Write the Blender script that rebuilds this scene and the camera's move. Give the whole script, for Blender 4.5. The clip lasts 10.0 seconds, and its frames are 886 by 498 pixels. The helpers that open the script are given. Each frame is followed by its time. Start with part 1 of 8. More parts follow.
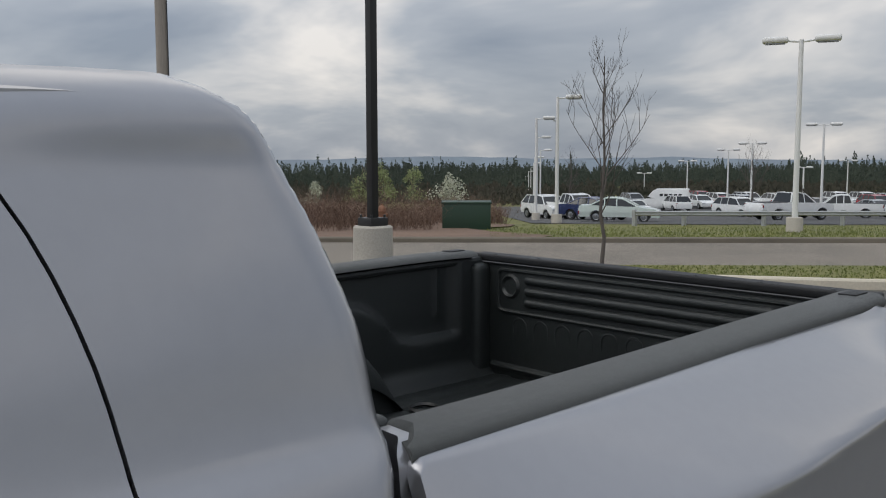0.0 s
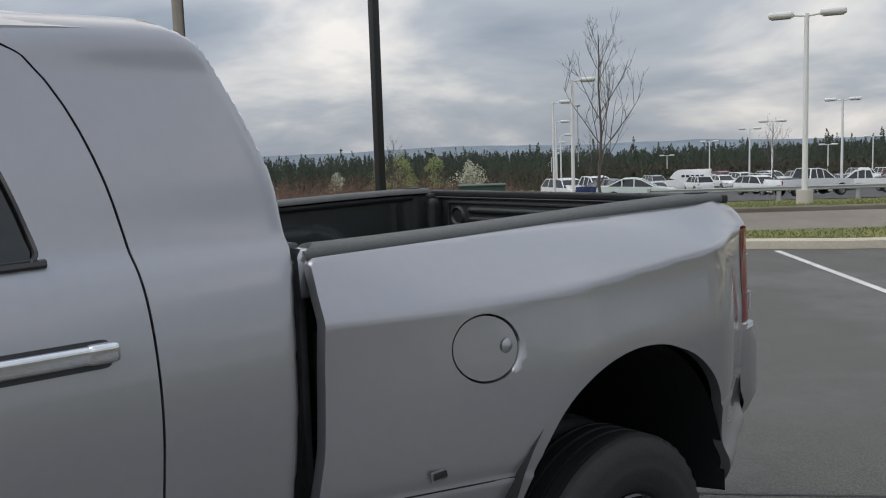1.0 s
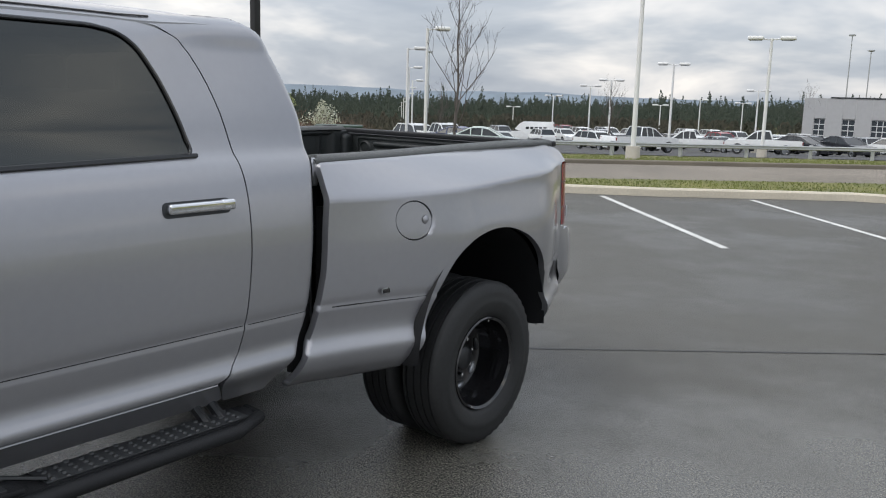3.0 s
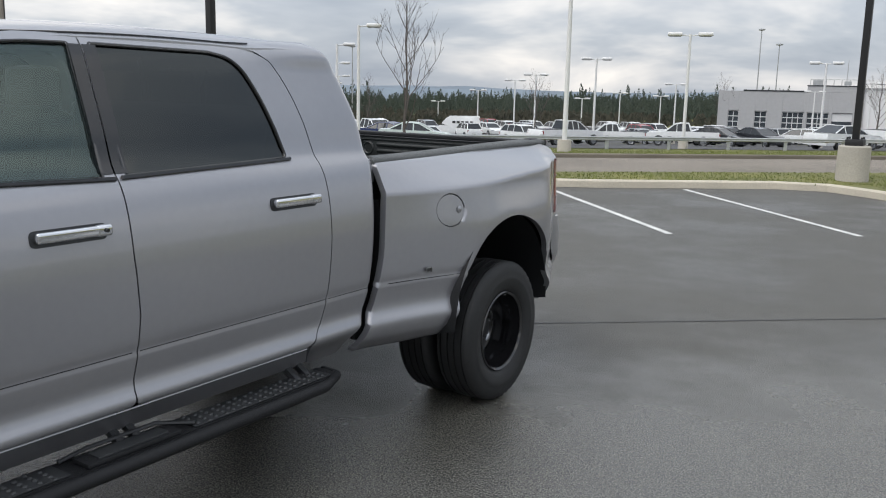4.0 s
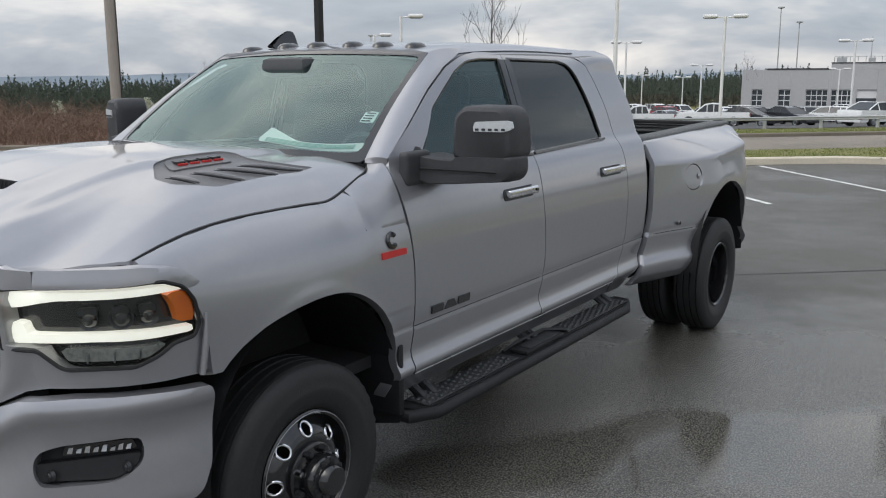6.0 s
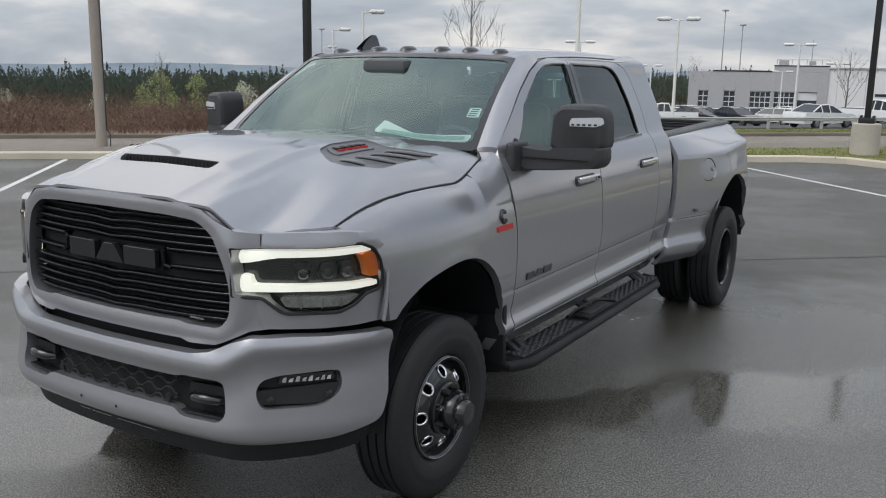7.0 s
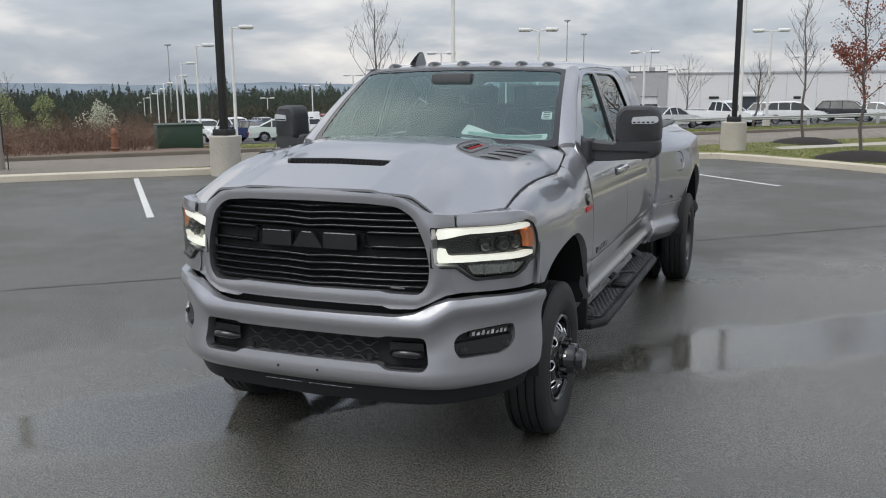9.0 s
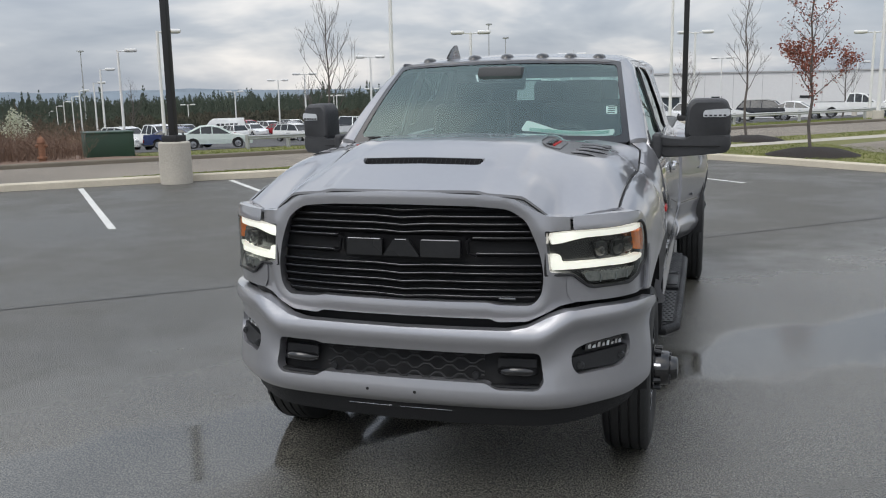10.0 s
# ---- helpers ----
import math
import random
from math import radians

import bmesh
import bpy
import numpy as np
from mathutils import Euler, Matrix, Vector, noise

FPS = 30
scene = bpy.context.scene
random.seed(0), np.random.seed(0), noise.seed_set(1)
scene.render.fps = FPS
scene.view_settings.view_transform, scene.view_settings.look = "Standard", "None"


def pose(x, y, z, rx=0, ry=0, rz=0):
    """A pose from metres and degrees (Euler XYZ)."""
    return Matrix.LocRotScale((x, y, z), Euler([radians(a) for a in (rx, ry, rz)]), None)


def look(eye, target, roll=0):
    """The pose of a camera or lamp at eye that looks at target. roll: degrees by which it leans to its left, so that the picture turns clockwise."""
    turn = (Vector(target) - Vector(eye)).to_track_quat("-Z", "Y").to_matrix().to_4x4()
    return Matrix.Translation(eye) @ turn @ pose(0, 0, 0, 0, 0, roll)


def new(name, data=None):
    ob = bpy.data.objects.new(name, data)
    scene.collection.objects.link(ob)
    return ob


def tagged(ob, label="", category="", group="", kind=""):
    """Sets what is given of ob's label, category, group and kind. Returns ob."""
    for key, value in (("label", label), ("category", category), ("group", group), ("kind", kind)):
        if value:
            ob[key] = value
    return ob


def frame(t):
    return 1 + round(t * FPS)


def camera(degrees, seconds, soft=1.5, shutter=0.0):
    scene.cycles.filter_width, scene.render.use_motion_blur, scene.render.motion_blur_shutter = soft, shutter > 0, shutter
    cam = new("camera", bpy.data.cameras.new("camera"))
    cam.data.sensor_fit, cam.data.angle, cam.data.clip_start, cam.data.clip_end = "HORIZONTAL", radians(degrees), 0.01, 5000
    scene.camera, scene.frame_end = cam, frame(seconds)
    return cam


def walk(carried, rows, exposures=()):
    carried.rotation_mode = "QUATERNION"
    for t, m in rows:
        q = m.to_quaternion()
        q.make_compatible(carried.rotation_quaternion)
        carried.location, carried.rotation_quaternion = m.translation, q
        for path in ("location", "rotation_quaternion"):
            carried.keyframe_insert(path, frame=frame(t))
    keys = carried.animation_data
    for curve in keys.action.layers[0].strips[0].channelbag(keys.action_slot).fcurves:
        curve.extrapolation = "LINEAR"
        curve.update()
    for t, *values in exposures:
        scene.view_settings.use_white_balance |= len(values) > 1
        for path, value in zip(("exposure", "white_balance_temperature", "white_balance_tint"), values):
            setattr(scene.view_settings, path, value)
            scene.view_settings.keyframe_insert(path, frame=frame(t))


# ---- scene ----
cam = camera(53.3, 10.0, 1.1)
PATH = [
    (0, (1.868, 2.356, 1.837), (0.417, 3.718, 1.635), -0.1),
    (0.5, (2.239, 2.273, 1.689), (0.869, 3.717, 1.49), 0.6),
    (1, (2.675, 2.063, 1.64), (1.185, 3.379, 1.417), -1.9),
    (1.5, (3.015, 1.763, 1.637), (1.518, 3.069, 1.393), -1.9),
    (2, (3.349, 1.442, 1.66), (1.869, 2.751, 1.349), 1.1),
    (2.5, (3.539, 1.074, 1.677), (2.187, 2.507, 1.328), 2.7),
    (2.7, (3.571, 0.916, 1.684), (2.274, 2.399, 1.335), 2.2),
    (4, (3.591, -0.228, 1.766), (2.506, 1.413, 1.407), 1.3),
    (4.5, (3.46, -0.748, 1.79), (2.376, 0.895, 1.44), 0.2),
    (5, (3.3, -1.256, 1.804), (2.205, 0.371, 1.416), 0.1),
    (5.5, (3.142, -1.714, 1.821), (2.037, -0.091, 1.437), -0.1),
    (6, (3.067, -2.189, 1.818), (1.955, -0.573, 1.43), -0.2),
    (6.2, (3.024, -2.402, 1.845), (1.929, -0.776, 1.445), 0.5),
    (7.5, (2.67, -3.542, 1.847), (1.717, -1.824, 1.473), -0.0),
    (8, (2.462, -3.939, 1.847), (1.583, -2.18, 1.484), -0.3),
    (8.5, (2.303, -4.232, 1.845), (1.49, -2.441, 1.482), -0.5),
    (9, (2.051, -4.414, 1.838), (1.327, -2.587, 1.468), -0.5),
    (9.5, (1.619, -4.432, 1.823), (0.924, -2.592, 1.459), -1.3),
    (10, (1.192, -4.32, 1.79), (0.629, -2.435, 1.427), -1.1),
]
walk(cam, [(t, look(eye, target, roll)) for t, eye, target, roll in PATH],
     [(0, -0.2), (0.5, -0.27), (1, -0.06), (1.5, -0.18), (2, 0.10), (2.5, 0.32), (4, 0.34), (4.5, 0.30), (5, 0.36), (5.5, 0.40), (6, 0.21), (8, 0.16), (9, 0.20), (10, 0.25)])

# ==== world and light ====
def build_world():
    """Overcast daylight: a clear-sky dome under a broken cloud deck."""
    w = bpy.data.worlds.new("overcast_sky")
    scene.world = w
    w.use_nodes = True
    nt = w.node_tree
    nt.nodes.clear()
    N, Lk = nt.nodes.new, nt.links.new
    out, bg = N("ShaderNodeOutputWorld"), N("ShaderNodeBackground")
    sky = N("ShaderNodeTexSky")
    sky.sky_type, sky.sun_disc = "NISHITA", False
    sky.sun_elevation, sky.sun_rotation = radians(SUN_EL), radians(SUN_ROT)
    sky.air_density, sky.dust_density = 1.0, 2.0
    skyk = N("ShaderNodeVectorMath")
    skyk.operation = "SCALE"
    skyk.inputs["Scale"].default_value = 0.10
    Lk(sky.outputs["Color"], skyk.inputs[0])
    tc = N("ShaderNodeTexCoord")
    sep = N("ShaderNodeSeparateXYZ")
    Lk(tc.outputs["Generated"], sep.inputs[0])
    # flatten the dome to a cloud plane so that clouds narrow towards the horizon
    den = N("ShaderNodeMath")
    den.operation = "ADD"
    den.inputs[1].default_value = 0.28
    mx = N("ShaderNodeMath")
    mx.operation = "MAXIMUM"
    mx.inputs[1].default_value = 0.0
    Lk(sep.outputs["Z"], mx.inputs[0])
    Lk(mx.outputs[0], den.inputs[0])
    dx, dy = N("ShaderNodeMath"), N("ShaderNodeMath")
    for d, s in ((dx, "X"), (dy, "Y")):
        d.operation = "DIVIDE"
        Lk(sep.outputs[s], d.inputs[0])
        Lk(den.outputs[0], d.inputs[1])
    cmb = N("ShaderNodeCombineXYZ")
    Lk(dx.outputs[0], cmb.inputs["X"])
    Lk(dy.outputs[0], cmb.inputs["Y"])
    n1 = N("ShaderNodeTexNoise")
    n1.inputs["Scale"].default_value = 1.15
    n1.inputs["Detail"].default_value = 5
    n1.inputs["Roughness"].default_value = 0.53
    n1.inputs["Distortion"].default_value = 0.3
    Lk(cmb.outputs[0], n1.inputs["Vector"])
    ramp = N("ShaderNodeValToRGB")
    cr = ramp.color_ramp
    cr.elements[0].position, cr.elements[0].color = 0.34, (*CLOUD_DARK, 1)
    cr.elements[1].position, cr.elements[1].color = 0.68, (*CLOUD_LIGHT, 1)
    e = cr.elements.new(0.5)
    e.color = (*CLOUD_MID, 1)
    Lk(n1.outputs["Fac"], ramp.inputs[0])
    # brighter cloud high up and towards the veiled sun, bluer and duller at the horizon
    grad = N("ShaderNodeMapRange")
    grad.inputs["From Min"].default_value, grad.inputs["From Max"].default_value = 0.0, 0.8
    grad.inputs["To Min"].default_value, grad.inputs["To Max"].default_value = 0.92, 1.65
    Lk(sep.outputs["Z"], grad.inputs["Value"])
    dot = N("ShaderNodeVectorMath")
    dot.operation = "DOT_PRODUCT"
    Lk(tc.outputs["Generated"], dot.inputs[0])
    dot.inputs[1].default_value = SUN_DIR
    glow = N("ShaderNodeMapRange")
    glow.inputs["From Min"].default_value, glow.inputs["From Max"].default_value = -0.2, 1.0
    glow.inputs["To Min"].default_value, glow.inputs["To Max"].default_value = 0.97, 1.25
    Lk(dot.outputs["Value"], glow.inputs["Value"])
    mul = N("ShaderNodeMath")
    mul.operation = "MULTIPLY"
    Lk(grad.outputs[0], mul.inputs[0])
    Lk(glow.outputs[0], mul.inputs[1])
    cl = N("ShaderNodeVectorMath")
    cl.operation = "SCALE"
    Lk(ramp.outputs["Color"], cl.inputs[0])
    Lk(mul.outputs[0], cl.inputs["Scale"])
    mix = N("ShaderNodeMix")
    mix.data_type = "RGBA"
    mix.inputs["Factor"].default_value = 0.88
    Lk(skyk.outputs[0], mix.inputs["A"])
    Lk(cl.outputs[0], mix.inputs["B"])
    Lk(mix.outputs["Result"], bg.inputs["Color"])
    bg.inputs["Strength"].default_value = 1.0
    Lk(bg.outputs[0], out.inputs[0])
    lamp = bpy.data.lights.new("sun", "SUN")
    lamp.energy, lamp.angle, lamp.color = 1.1, radians(40), (1.0, 0.97, 0.92)
    new("sun", lamp).matrix_world = look(Vector(SUN_DIR) * 50, (0, 0, 0))


SUN_EL, SUN_AZ = 52, 205  # azimuth clockwise from +y
SUN_ROT = SUN_AZ
SUN_DIR = (math.cos(radians(SUN_EL)) * math.sin(radians(SUN_AZ)), math.cos(radians(SUN_EL)) * math.cos(radians(SUN_AZ)), math.sin(radians(SUN_EL)))
CLOUD_DARK, CLOUD_MID, CLOUD_LIGHT = (0.31, 0.355, 0.43), (0.49, 0.525, 0.58), (0.98, 0.94, 0.90)
build_world()

PUDDLES = [(-1.0, -0.38, 2.0, 0.5, 45), (2.2, 2.2, 2.1, 0.5, 43), (5.2, 5.0, 3.0, 0.95, 45)]

# ==== materials ====
def mat(name, color, rough=0.5, metal=0.0, vary=0.12, scale=3.0, fine=60.0, bump=0.0, bump_scale=200.0, rvary=0.08,
        coat=0.0, spec=0.5, tint=None, random=0.0, emit=None, emit_strength=0.0, noise_stretch=(1, 1, 1)):
    """A procedural surface: colour varied at two scales, roughness varied with it, and fine relief."""
    m = bpy.data.materials.new(name)
    m.use_nodes = True
    nt = m.node_tree
    N, Lk = nt.nodes.new, nt.links.new
    b = nt.nodes["Principled BSDF"]
    b.inputs["Metallic"].default_value = metal
    b.inputs["Specular IOR Level"].default_value = spec
    b.inputs["Coat Weight"].default_value = coat
    b.inputs["Coat Roughness"].default_value = 0.04
    tc = N("ShaderNodeTexCoord")
    mp = N("ShaderNodeMapping")
    mp.inputs["Scale"].default_value = noise_stretch
    Lk(tc.outputs["Object"], mp.inputs[0])
    big, small = N("ShaderNodeTexNoise"), N("ShaderNodeTexNoise")
    big.inputs["Scale"].default_value, small.inputs["Scale"].default_value = scale, fine
    big.inputs["Detail"].default_value, small.inputs["Detail"].default_value = 4, 3
    Lk(mp.outputs[0], big.inputs["Vector"])
    Lk(mp.outputs[0], small.inputs["Vector"])
    add = N("ShaderNodeMath")
    add.operation = "ADD"
    Lk(big.outputs["Fac"], add.inputs[0])
    Lk(small.outputs["Fac"], add.inputs[1])
    last = add
    if random:
        info = N("ShaderNodeObjectInfo")
        ra = N("ShaderNodeMath")
        ra.operation = "MULTIPLY_ADD"
        ra.inputs[1].default_value = random
        Lk(info.outputs["Random"], ra.inputs[0])
        Lk(add.outputs[0], ra.inputs[2])
        last = ra
    mr = N("ShaderNodeMapRange")
    mr.inputs["From Min"].default_value, mr.inputs["From Max"].default_value = 0.6, 1.4 + random
    Lk(last.outputs[0], mr.inputs["Value"])
    mix = N("ShaderNodeMix")
    mix.data_type = "RGBA"
    lo = tuple(max(0.0, c * (1 - vary)) for c in color)
    hi = tint or tuple(min(1.0, c * (1 + vary)) for c in color)
    mix.inputs["A"].default_value, mix.inputs["B"].default_value = (*lo, 1), (*hi, 1)
    Lk(mr.outputs[0], mix.inputs["Factor"])
    Lk(mix.outputs["Result"], b.inputs["Base Color"])
    rr = N("ShaderNodeMapRange")
    rr.inputs["From Min"].default_value, rr.inputs["From Max"].default_value = 0.3, 0.7
    rr.inputs["To Min"].default_value, rr.inputs["To Max"].default_value = max(0.02, rough - rvary), min(1.0, rough + rvary)
    Lk(big.outputs["Fac"], rr.inputs["Value"])
    Lk(rr.outputs[0], b.inputs["Roughness"])
    if bump:
        bn = N("ShaderNodeTexNoise")
        bn.inputs["Scale"].default_value = bump_scale
        bn.inputs["Detail"].default_value = 3
        Lk(mp.outputs[0], bn.inputs["Vector"])
        bp = N("ShaderNodeBump")
        bp.inputs["Strength"].default_value = bump
        bp.inputs["Distance"].default_value = 0.01
        Lk(bn.outputs["Fac"], bp.inputs["Height"])
        Lk(bp.outputs[0], b.inputs["Normal"])
    if emit:
        b.inputs["Emission Color"].default_value = (*emit, 1)
        b.inputs["Emission Strength"].default_value = emit_strength
    return m


def glass(name, color, rough=0.0, alpha_mix=0.5, sheen=(0.95, 1.0, 0.98)):
    """A thin tinted pane: part clear, part mirror, by the glass's own gloss."""
    m = bpy.data.materials.new(name)
    m.use_nodes = True
    nt = m.node_tree
    N, Lk = nt.nodes.new, nt.links.new
    nt.nodes.clear()
    out = N("ShaderNodeOutputMaterial")
    tr, gl, fr, mx = N("ShaderNodeBsdfTransparent"), N("ShaderNodeBsdfGlossy"), N("ShaderNodeFresnel"), N("ShaderNodeMixShader")
    tr.inputs["Color"].default_value = (*color, 1)
    gl.inputs["Roughness"].default_value = rough
    gl.inputs["Color"].default_value = (*sheen, 1)
    fr.inputs["IOR"].default_value = alpha_mix
    Lk(fr.outputs[0], mx.inputs[0])
    Lk(tr.outputs[0], mx.inputs[1])
    Lk(gl.outputs[0], mx.inputs[2])
    Lk(mx.outputs[0], out.inputs[0])
    return m


def paint(name, color, metal=0.72, rough=0.34, flake=0.0):
    m = mat(name, color, rough, metal, vary=0.03, scale=1.2, fine=30.0, rvary=0.03, coat=1.0, bump=flake, bump_scale=1500.0)
    return m


def asphalt(name, color, wet=0.5, puddles=(), dry_rough=0.75, wet_rough=0.2, films=()):
    """Rolled asphalt: aggregate, patchy damp film, and standing water in shallow dips."""
    m = bpy.data.materials.new(name)
    m.use_nodes = True
    nt = m.node_tree
    N, Lk = nt.nodes.new, nt.links.new
    b = nt.nodes["Principled BSDF"]
    tc = N("ShaderNodeTexCoord")
    agg = N("ShaderNodeTexVoronoi")
    agg.inputs["Scale"].default_value = 130
    fine = N("ShaderNodeTexNoise")
    fine.inputs["Scale"].default_value, fine.inputs["Detail"].default_value = 120, 5
    patch = N("ShaderNodeTexNoise")
    patch.inputs["Scale"].default_value, patch.inputs["Detail"].default_value = 0.33, 6
    patch.inputs["Roughness"].default_value = 0.6
    for n in (agg, fine, patch):
        Lk(tc.outputs["Object"], n.inputs["Vector"])
    water, film = None, None
    edge = N("ShaderNodeTexNoise")
    edge.inputs["Scale"].default_value, edge.inputs["Detail"].default_value = 1.6, 5
    Lk(tc.outputs["Object"], edge.inputs["Vector"])
    for kind, (cx, cy, rx, ry, ang) in [(0, q) for q in puddles] + [(1, q) for q in films]:
        mp = N("ShaderNodeMapping")
        mp.vector_type = "TEXTURE"
        mp.inputs["Location"].default_value = (cx, cy, 0)
        mp.inputs["Rotation"].default_value = (0, 0, radians(ang))
        mp.inputs["Scale"].default_value = (rx, ry, 1000)
        Lk(tc.outputs["Object"], mp.inputs[0])
        ln = N("ShaderNodeVectorMath")
        ln.operation = "LENGTH"
        Lk(mp.outputs[0], ln.inputs[0])
        ad = N("ShaderNodeMath")
        ad.operation = "MULTIPLY_ADD"
        ad.inputs[1].default_value = 1.1
        Lk(edge.outputs["Fac"], ad.inputs[0])
        Lk(ln.outputs["Value"], ad.inputs[2])
        r = N("ShaderNodeMapRange")
        r.interpolation_type = "SMOOTHSTEP"
        r.inputs["From Min"].default_value, r.inputs["From Max"].default_value = (1.2, 1.75) if kind == 0 else (1.15, 1.85)
        r.inputs["To Min"].default_value, r.inputs["To Max"].default_value = 1.0, 0.0
        Lk(ad.outputs[0], r.inputs["Value"])
        if kind:
            film = r
        elif water is None:
            water = r
        else:
            mxm = N("ShaderNodeMath")
            mxm.operation = "MAXIMUM"
            Lk(water.outputs[0], mxm.inputs[0])
            Lk(r.outputs[0], mxm.inputs[1])
            water = mxm
    col = N("ShaderNodeMapRange")
    col.inputs["From Min"].default_value, col.inputs["From Max"].default_value = 0.25, 0.75
    col.inputs["To Min"].default_value, col.inputs["To Max"].default_value = 0.0, 2.2
    Lk(fine.outputs["Fac"], col.inputs["Value"])
    pc = N("ShaderNodeMapRange")
    pc.inputs["From Min"].default_value, pc.inputs["From Max"].default_value = 0.3, 0.7
    pc.inputs["To Min"].default_value, pc.inputs["To Max"].default_value = 1.2, 0.8
    Lk(patch.outputs["Fac"], pc.inputs["Value"])
    mu = N("ShaderNodeMath")
    mu.operation = "MULTIPLY"
    Lk(col.outputs[0], mu.inputs[0])
    Lk(pc.outputs[0], mu.inputs[1])
    grit = N("ShaderNodeMapRange")
    grit.inputs["From Min"].default_value, grit.inputs["From Max"].default_value = 0.1, 0.75
    grit.inputs["To Min"].default_value, grit.inputs["To Max"].default_value = 1.35, 0.55
    Lk(agg.outputs["Distance"], grit.inputs["Value"])
    mg = N("ShaderNodeMath")
    mg.operation = "MULTIPLY"
    Lk(mu.outputs[0], mg.inputs[0])
    Lk(grit.outputs[0], mg.inputs[1])
    sc = N("ShaderNodeVectorMath")
    sc.operation = "SCALE"
    sc.inputs[0].default_value = color
    Lk(mg.outputs[0], sc.inputs["Scale"])
    wetcol = N("ShaderNodeMix")
    wetcol.data_type = "RGBA"
    wetcol.inputs["Factor"].default_value = 0.0
    Lk(sc.outputs[0], wetcol.inputs["A"])
    dk = N("ShaderNodeVectorMath")
    dk.operation = "SCALE"
    dk.inputs["Scale"].default_value = 1.12
    Lk(sc.outputs[0], dk.inputs[0])
    Lk(dk.outputs[0], wetcol.inputs["B"])
    if film is not None:
        Lk(film.outputs[0], wetcol.inputs["Factor"])
    Lk(wetcol.outputs["Result"], b.inputs["Base Color"])
    damp = N("ShaderNodeMapRange")
    damp.interpolation_type = "SMOOTHSTEP"
    damp.inputs["From Min"].default_value, damp.inputs["From Max"].default_value = 0.62 - wet * 0.35, 0.82 - wet * 0.35
    damp.inputs["To Min"].default_value, damp.inputs["To Max"].default_value = dry_rough, wet_rough
    Lk(patch.outputs["Fac"], damp.inputs["Value"])
    bp = N("ShaderNodeBump")
    bp.inputs["Distance"].default_value = 0.0046
    bp.inputs["Strength"].default_value = 0.85
    Lk(agg.outputs["Distance"], bp.inputs["Height"])
    Lk(bp.outputs[0], b.inputs["Normal"])
    if film is not None:
        fm = N("ShaderNodeMix")
        fm.inputs["B"].default_value = 0.25
        Lk(film.outputs[0], fm.inputs["Factor"])
        Lk(damp.outputs[0], fm.inputs["A"])
        damp = fm
        sp = N("ShaderNodeMapRange")
        sp.inputs["To Min"].default_value, sp.inputs["To Max"].default_value = 0.5, 1.0
        Lk(film.outputs[0], sp.inputs["Value"])
        Lk(sp.outputs[0], b.inputs["Specular IOR Level"])
    if water is not None:
        rm = N("ShaderNodeMix")
        rm.inputs["B"].default_value = 0.08
        Lk(water.outputs[0], rm.inputs["Factor"])
        Lk(damp.outputs["Result"] if film is not None else damp.outputs[0], rm.inputs["A"])
        Lk(rm.outputs["Result"], b.inputs["Roughness"])
        st = N("ShaderNodeMapRange")
        st.inputs["To Min"].default_value, st.inputs["To Max"].default_value = 0.85, 0.02
        Lk(water.outputs[0], st.inputs["Value"])
        Lk(st.outputs[0], bp.inputs["Strength"])
        if film is not None:
            fs = N("ShaderNodeMapRange")
            fs.inputs["To Min"].default_value, fs.inputs["To Max"].default_value = 1.0, 0.75
            Lk(film.outputs[0], fs.inputs["Value"])
            mm = N("ShaderNodeMath")
            mm.operation = "MULTIPLY"
            Lk(st.outputs[0], mm.inputs[0])
            Lk(fs.outputs[0], mm.inputs[1])
            Lk(mm.outputs[0], bp.inputs["Strength"])
    else:
        Lk(damp.outputs[0], b.inputs["Roughness"])
    return m


SILVER = paint("silver_paint", (0.338, 0.340, 0.360))
# near-black for real joints and for the drawn shade of creases
DARK_GAP = mat("dark_seam_and_shade", (0.012, 0.012, 0.013), 0.8)
BLACK_PLASTIC = mat("black_grained_plastic", (0.014, 0.0145, 0.016), 0.5, spec=0.3, bump=0.25, bump_scale=500)
MIRROR_PLASTIC = mat("charcoal_mirror_plastic", (0.038, 0.039, 0.042), 0.5, spec=0.4, bump=0.2, bump_scale=700)
GLOSS_BLACK = mat("gloss_black", (0.008, 0.008, 0.009), 0.16, coat=0.6)
RUBBER = mat("tyre_rubber", (0.013, 0.0137, 0.0142), 0.6, vary=0.35, bump=0.15, bump_scale=150)
LINER = mat("bed_liner", (0.018, 0.0215, 0.0215), 0.38, vary=0.25, scale=2, bump=0.35, bump_scale=350)
RAIL_CAP = mat("rail_cap_plastic", (0.075, 0.079, 0.077), 0.52, vary=0.15, bump=0.4, bump_scale=600)
CHROME = mat("chrome", (0.75, 0.76, 0.78), 0.1, 1.0, vary=0.03, rvary=0.03)
SATIN_METAL = mat("satin_metal", (0.35, 0.36, 0.38), 0.3, 1.0, vary=0.05)
STEEL_DARK = mat("dark_steel", (0.05, 0.052, 0.055), 0.4, 0.7)
GLASS_WS = glass("windshield_glass", (0.72, 0.90, 0.88), 0.0, 2.15, (0.80, 1.0, 0.97))
GLASS_FRONT = glass("front_door_glass", (0.58, 0.74, 0.71), 0.0, 1.85, (0.80, 1.0, 0.97))
GLASS_DARK = glass("privacy_glass", (0.035, 0.038, 0.04), 0.0, 1.7)
LENS = glass("clear_lens", (0.85, 0.87, 0.86), 0.02, 1.45)
LED = mat("led_light_bar", (0.9, 0.9, 0.85), 0.3, emit=(1.0, 0.97, 0.86), emit_strength=0.55)
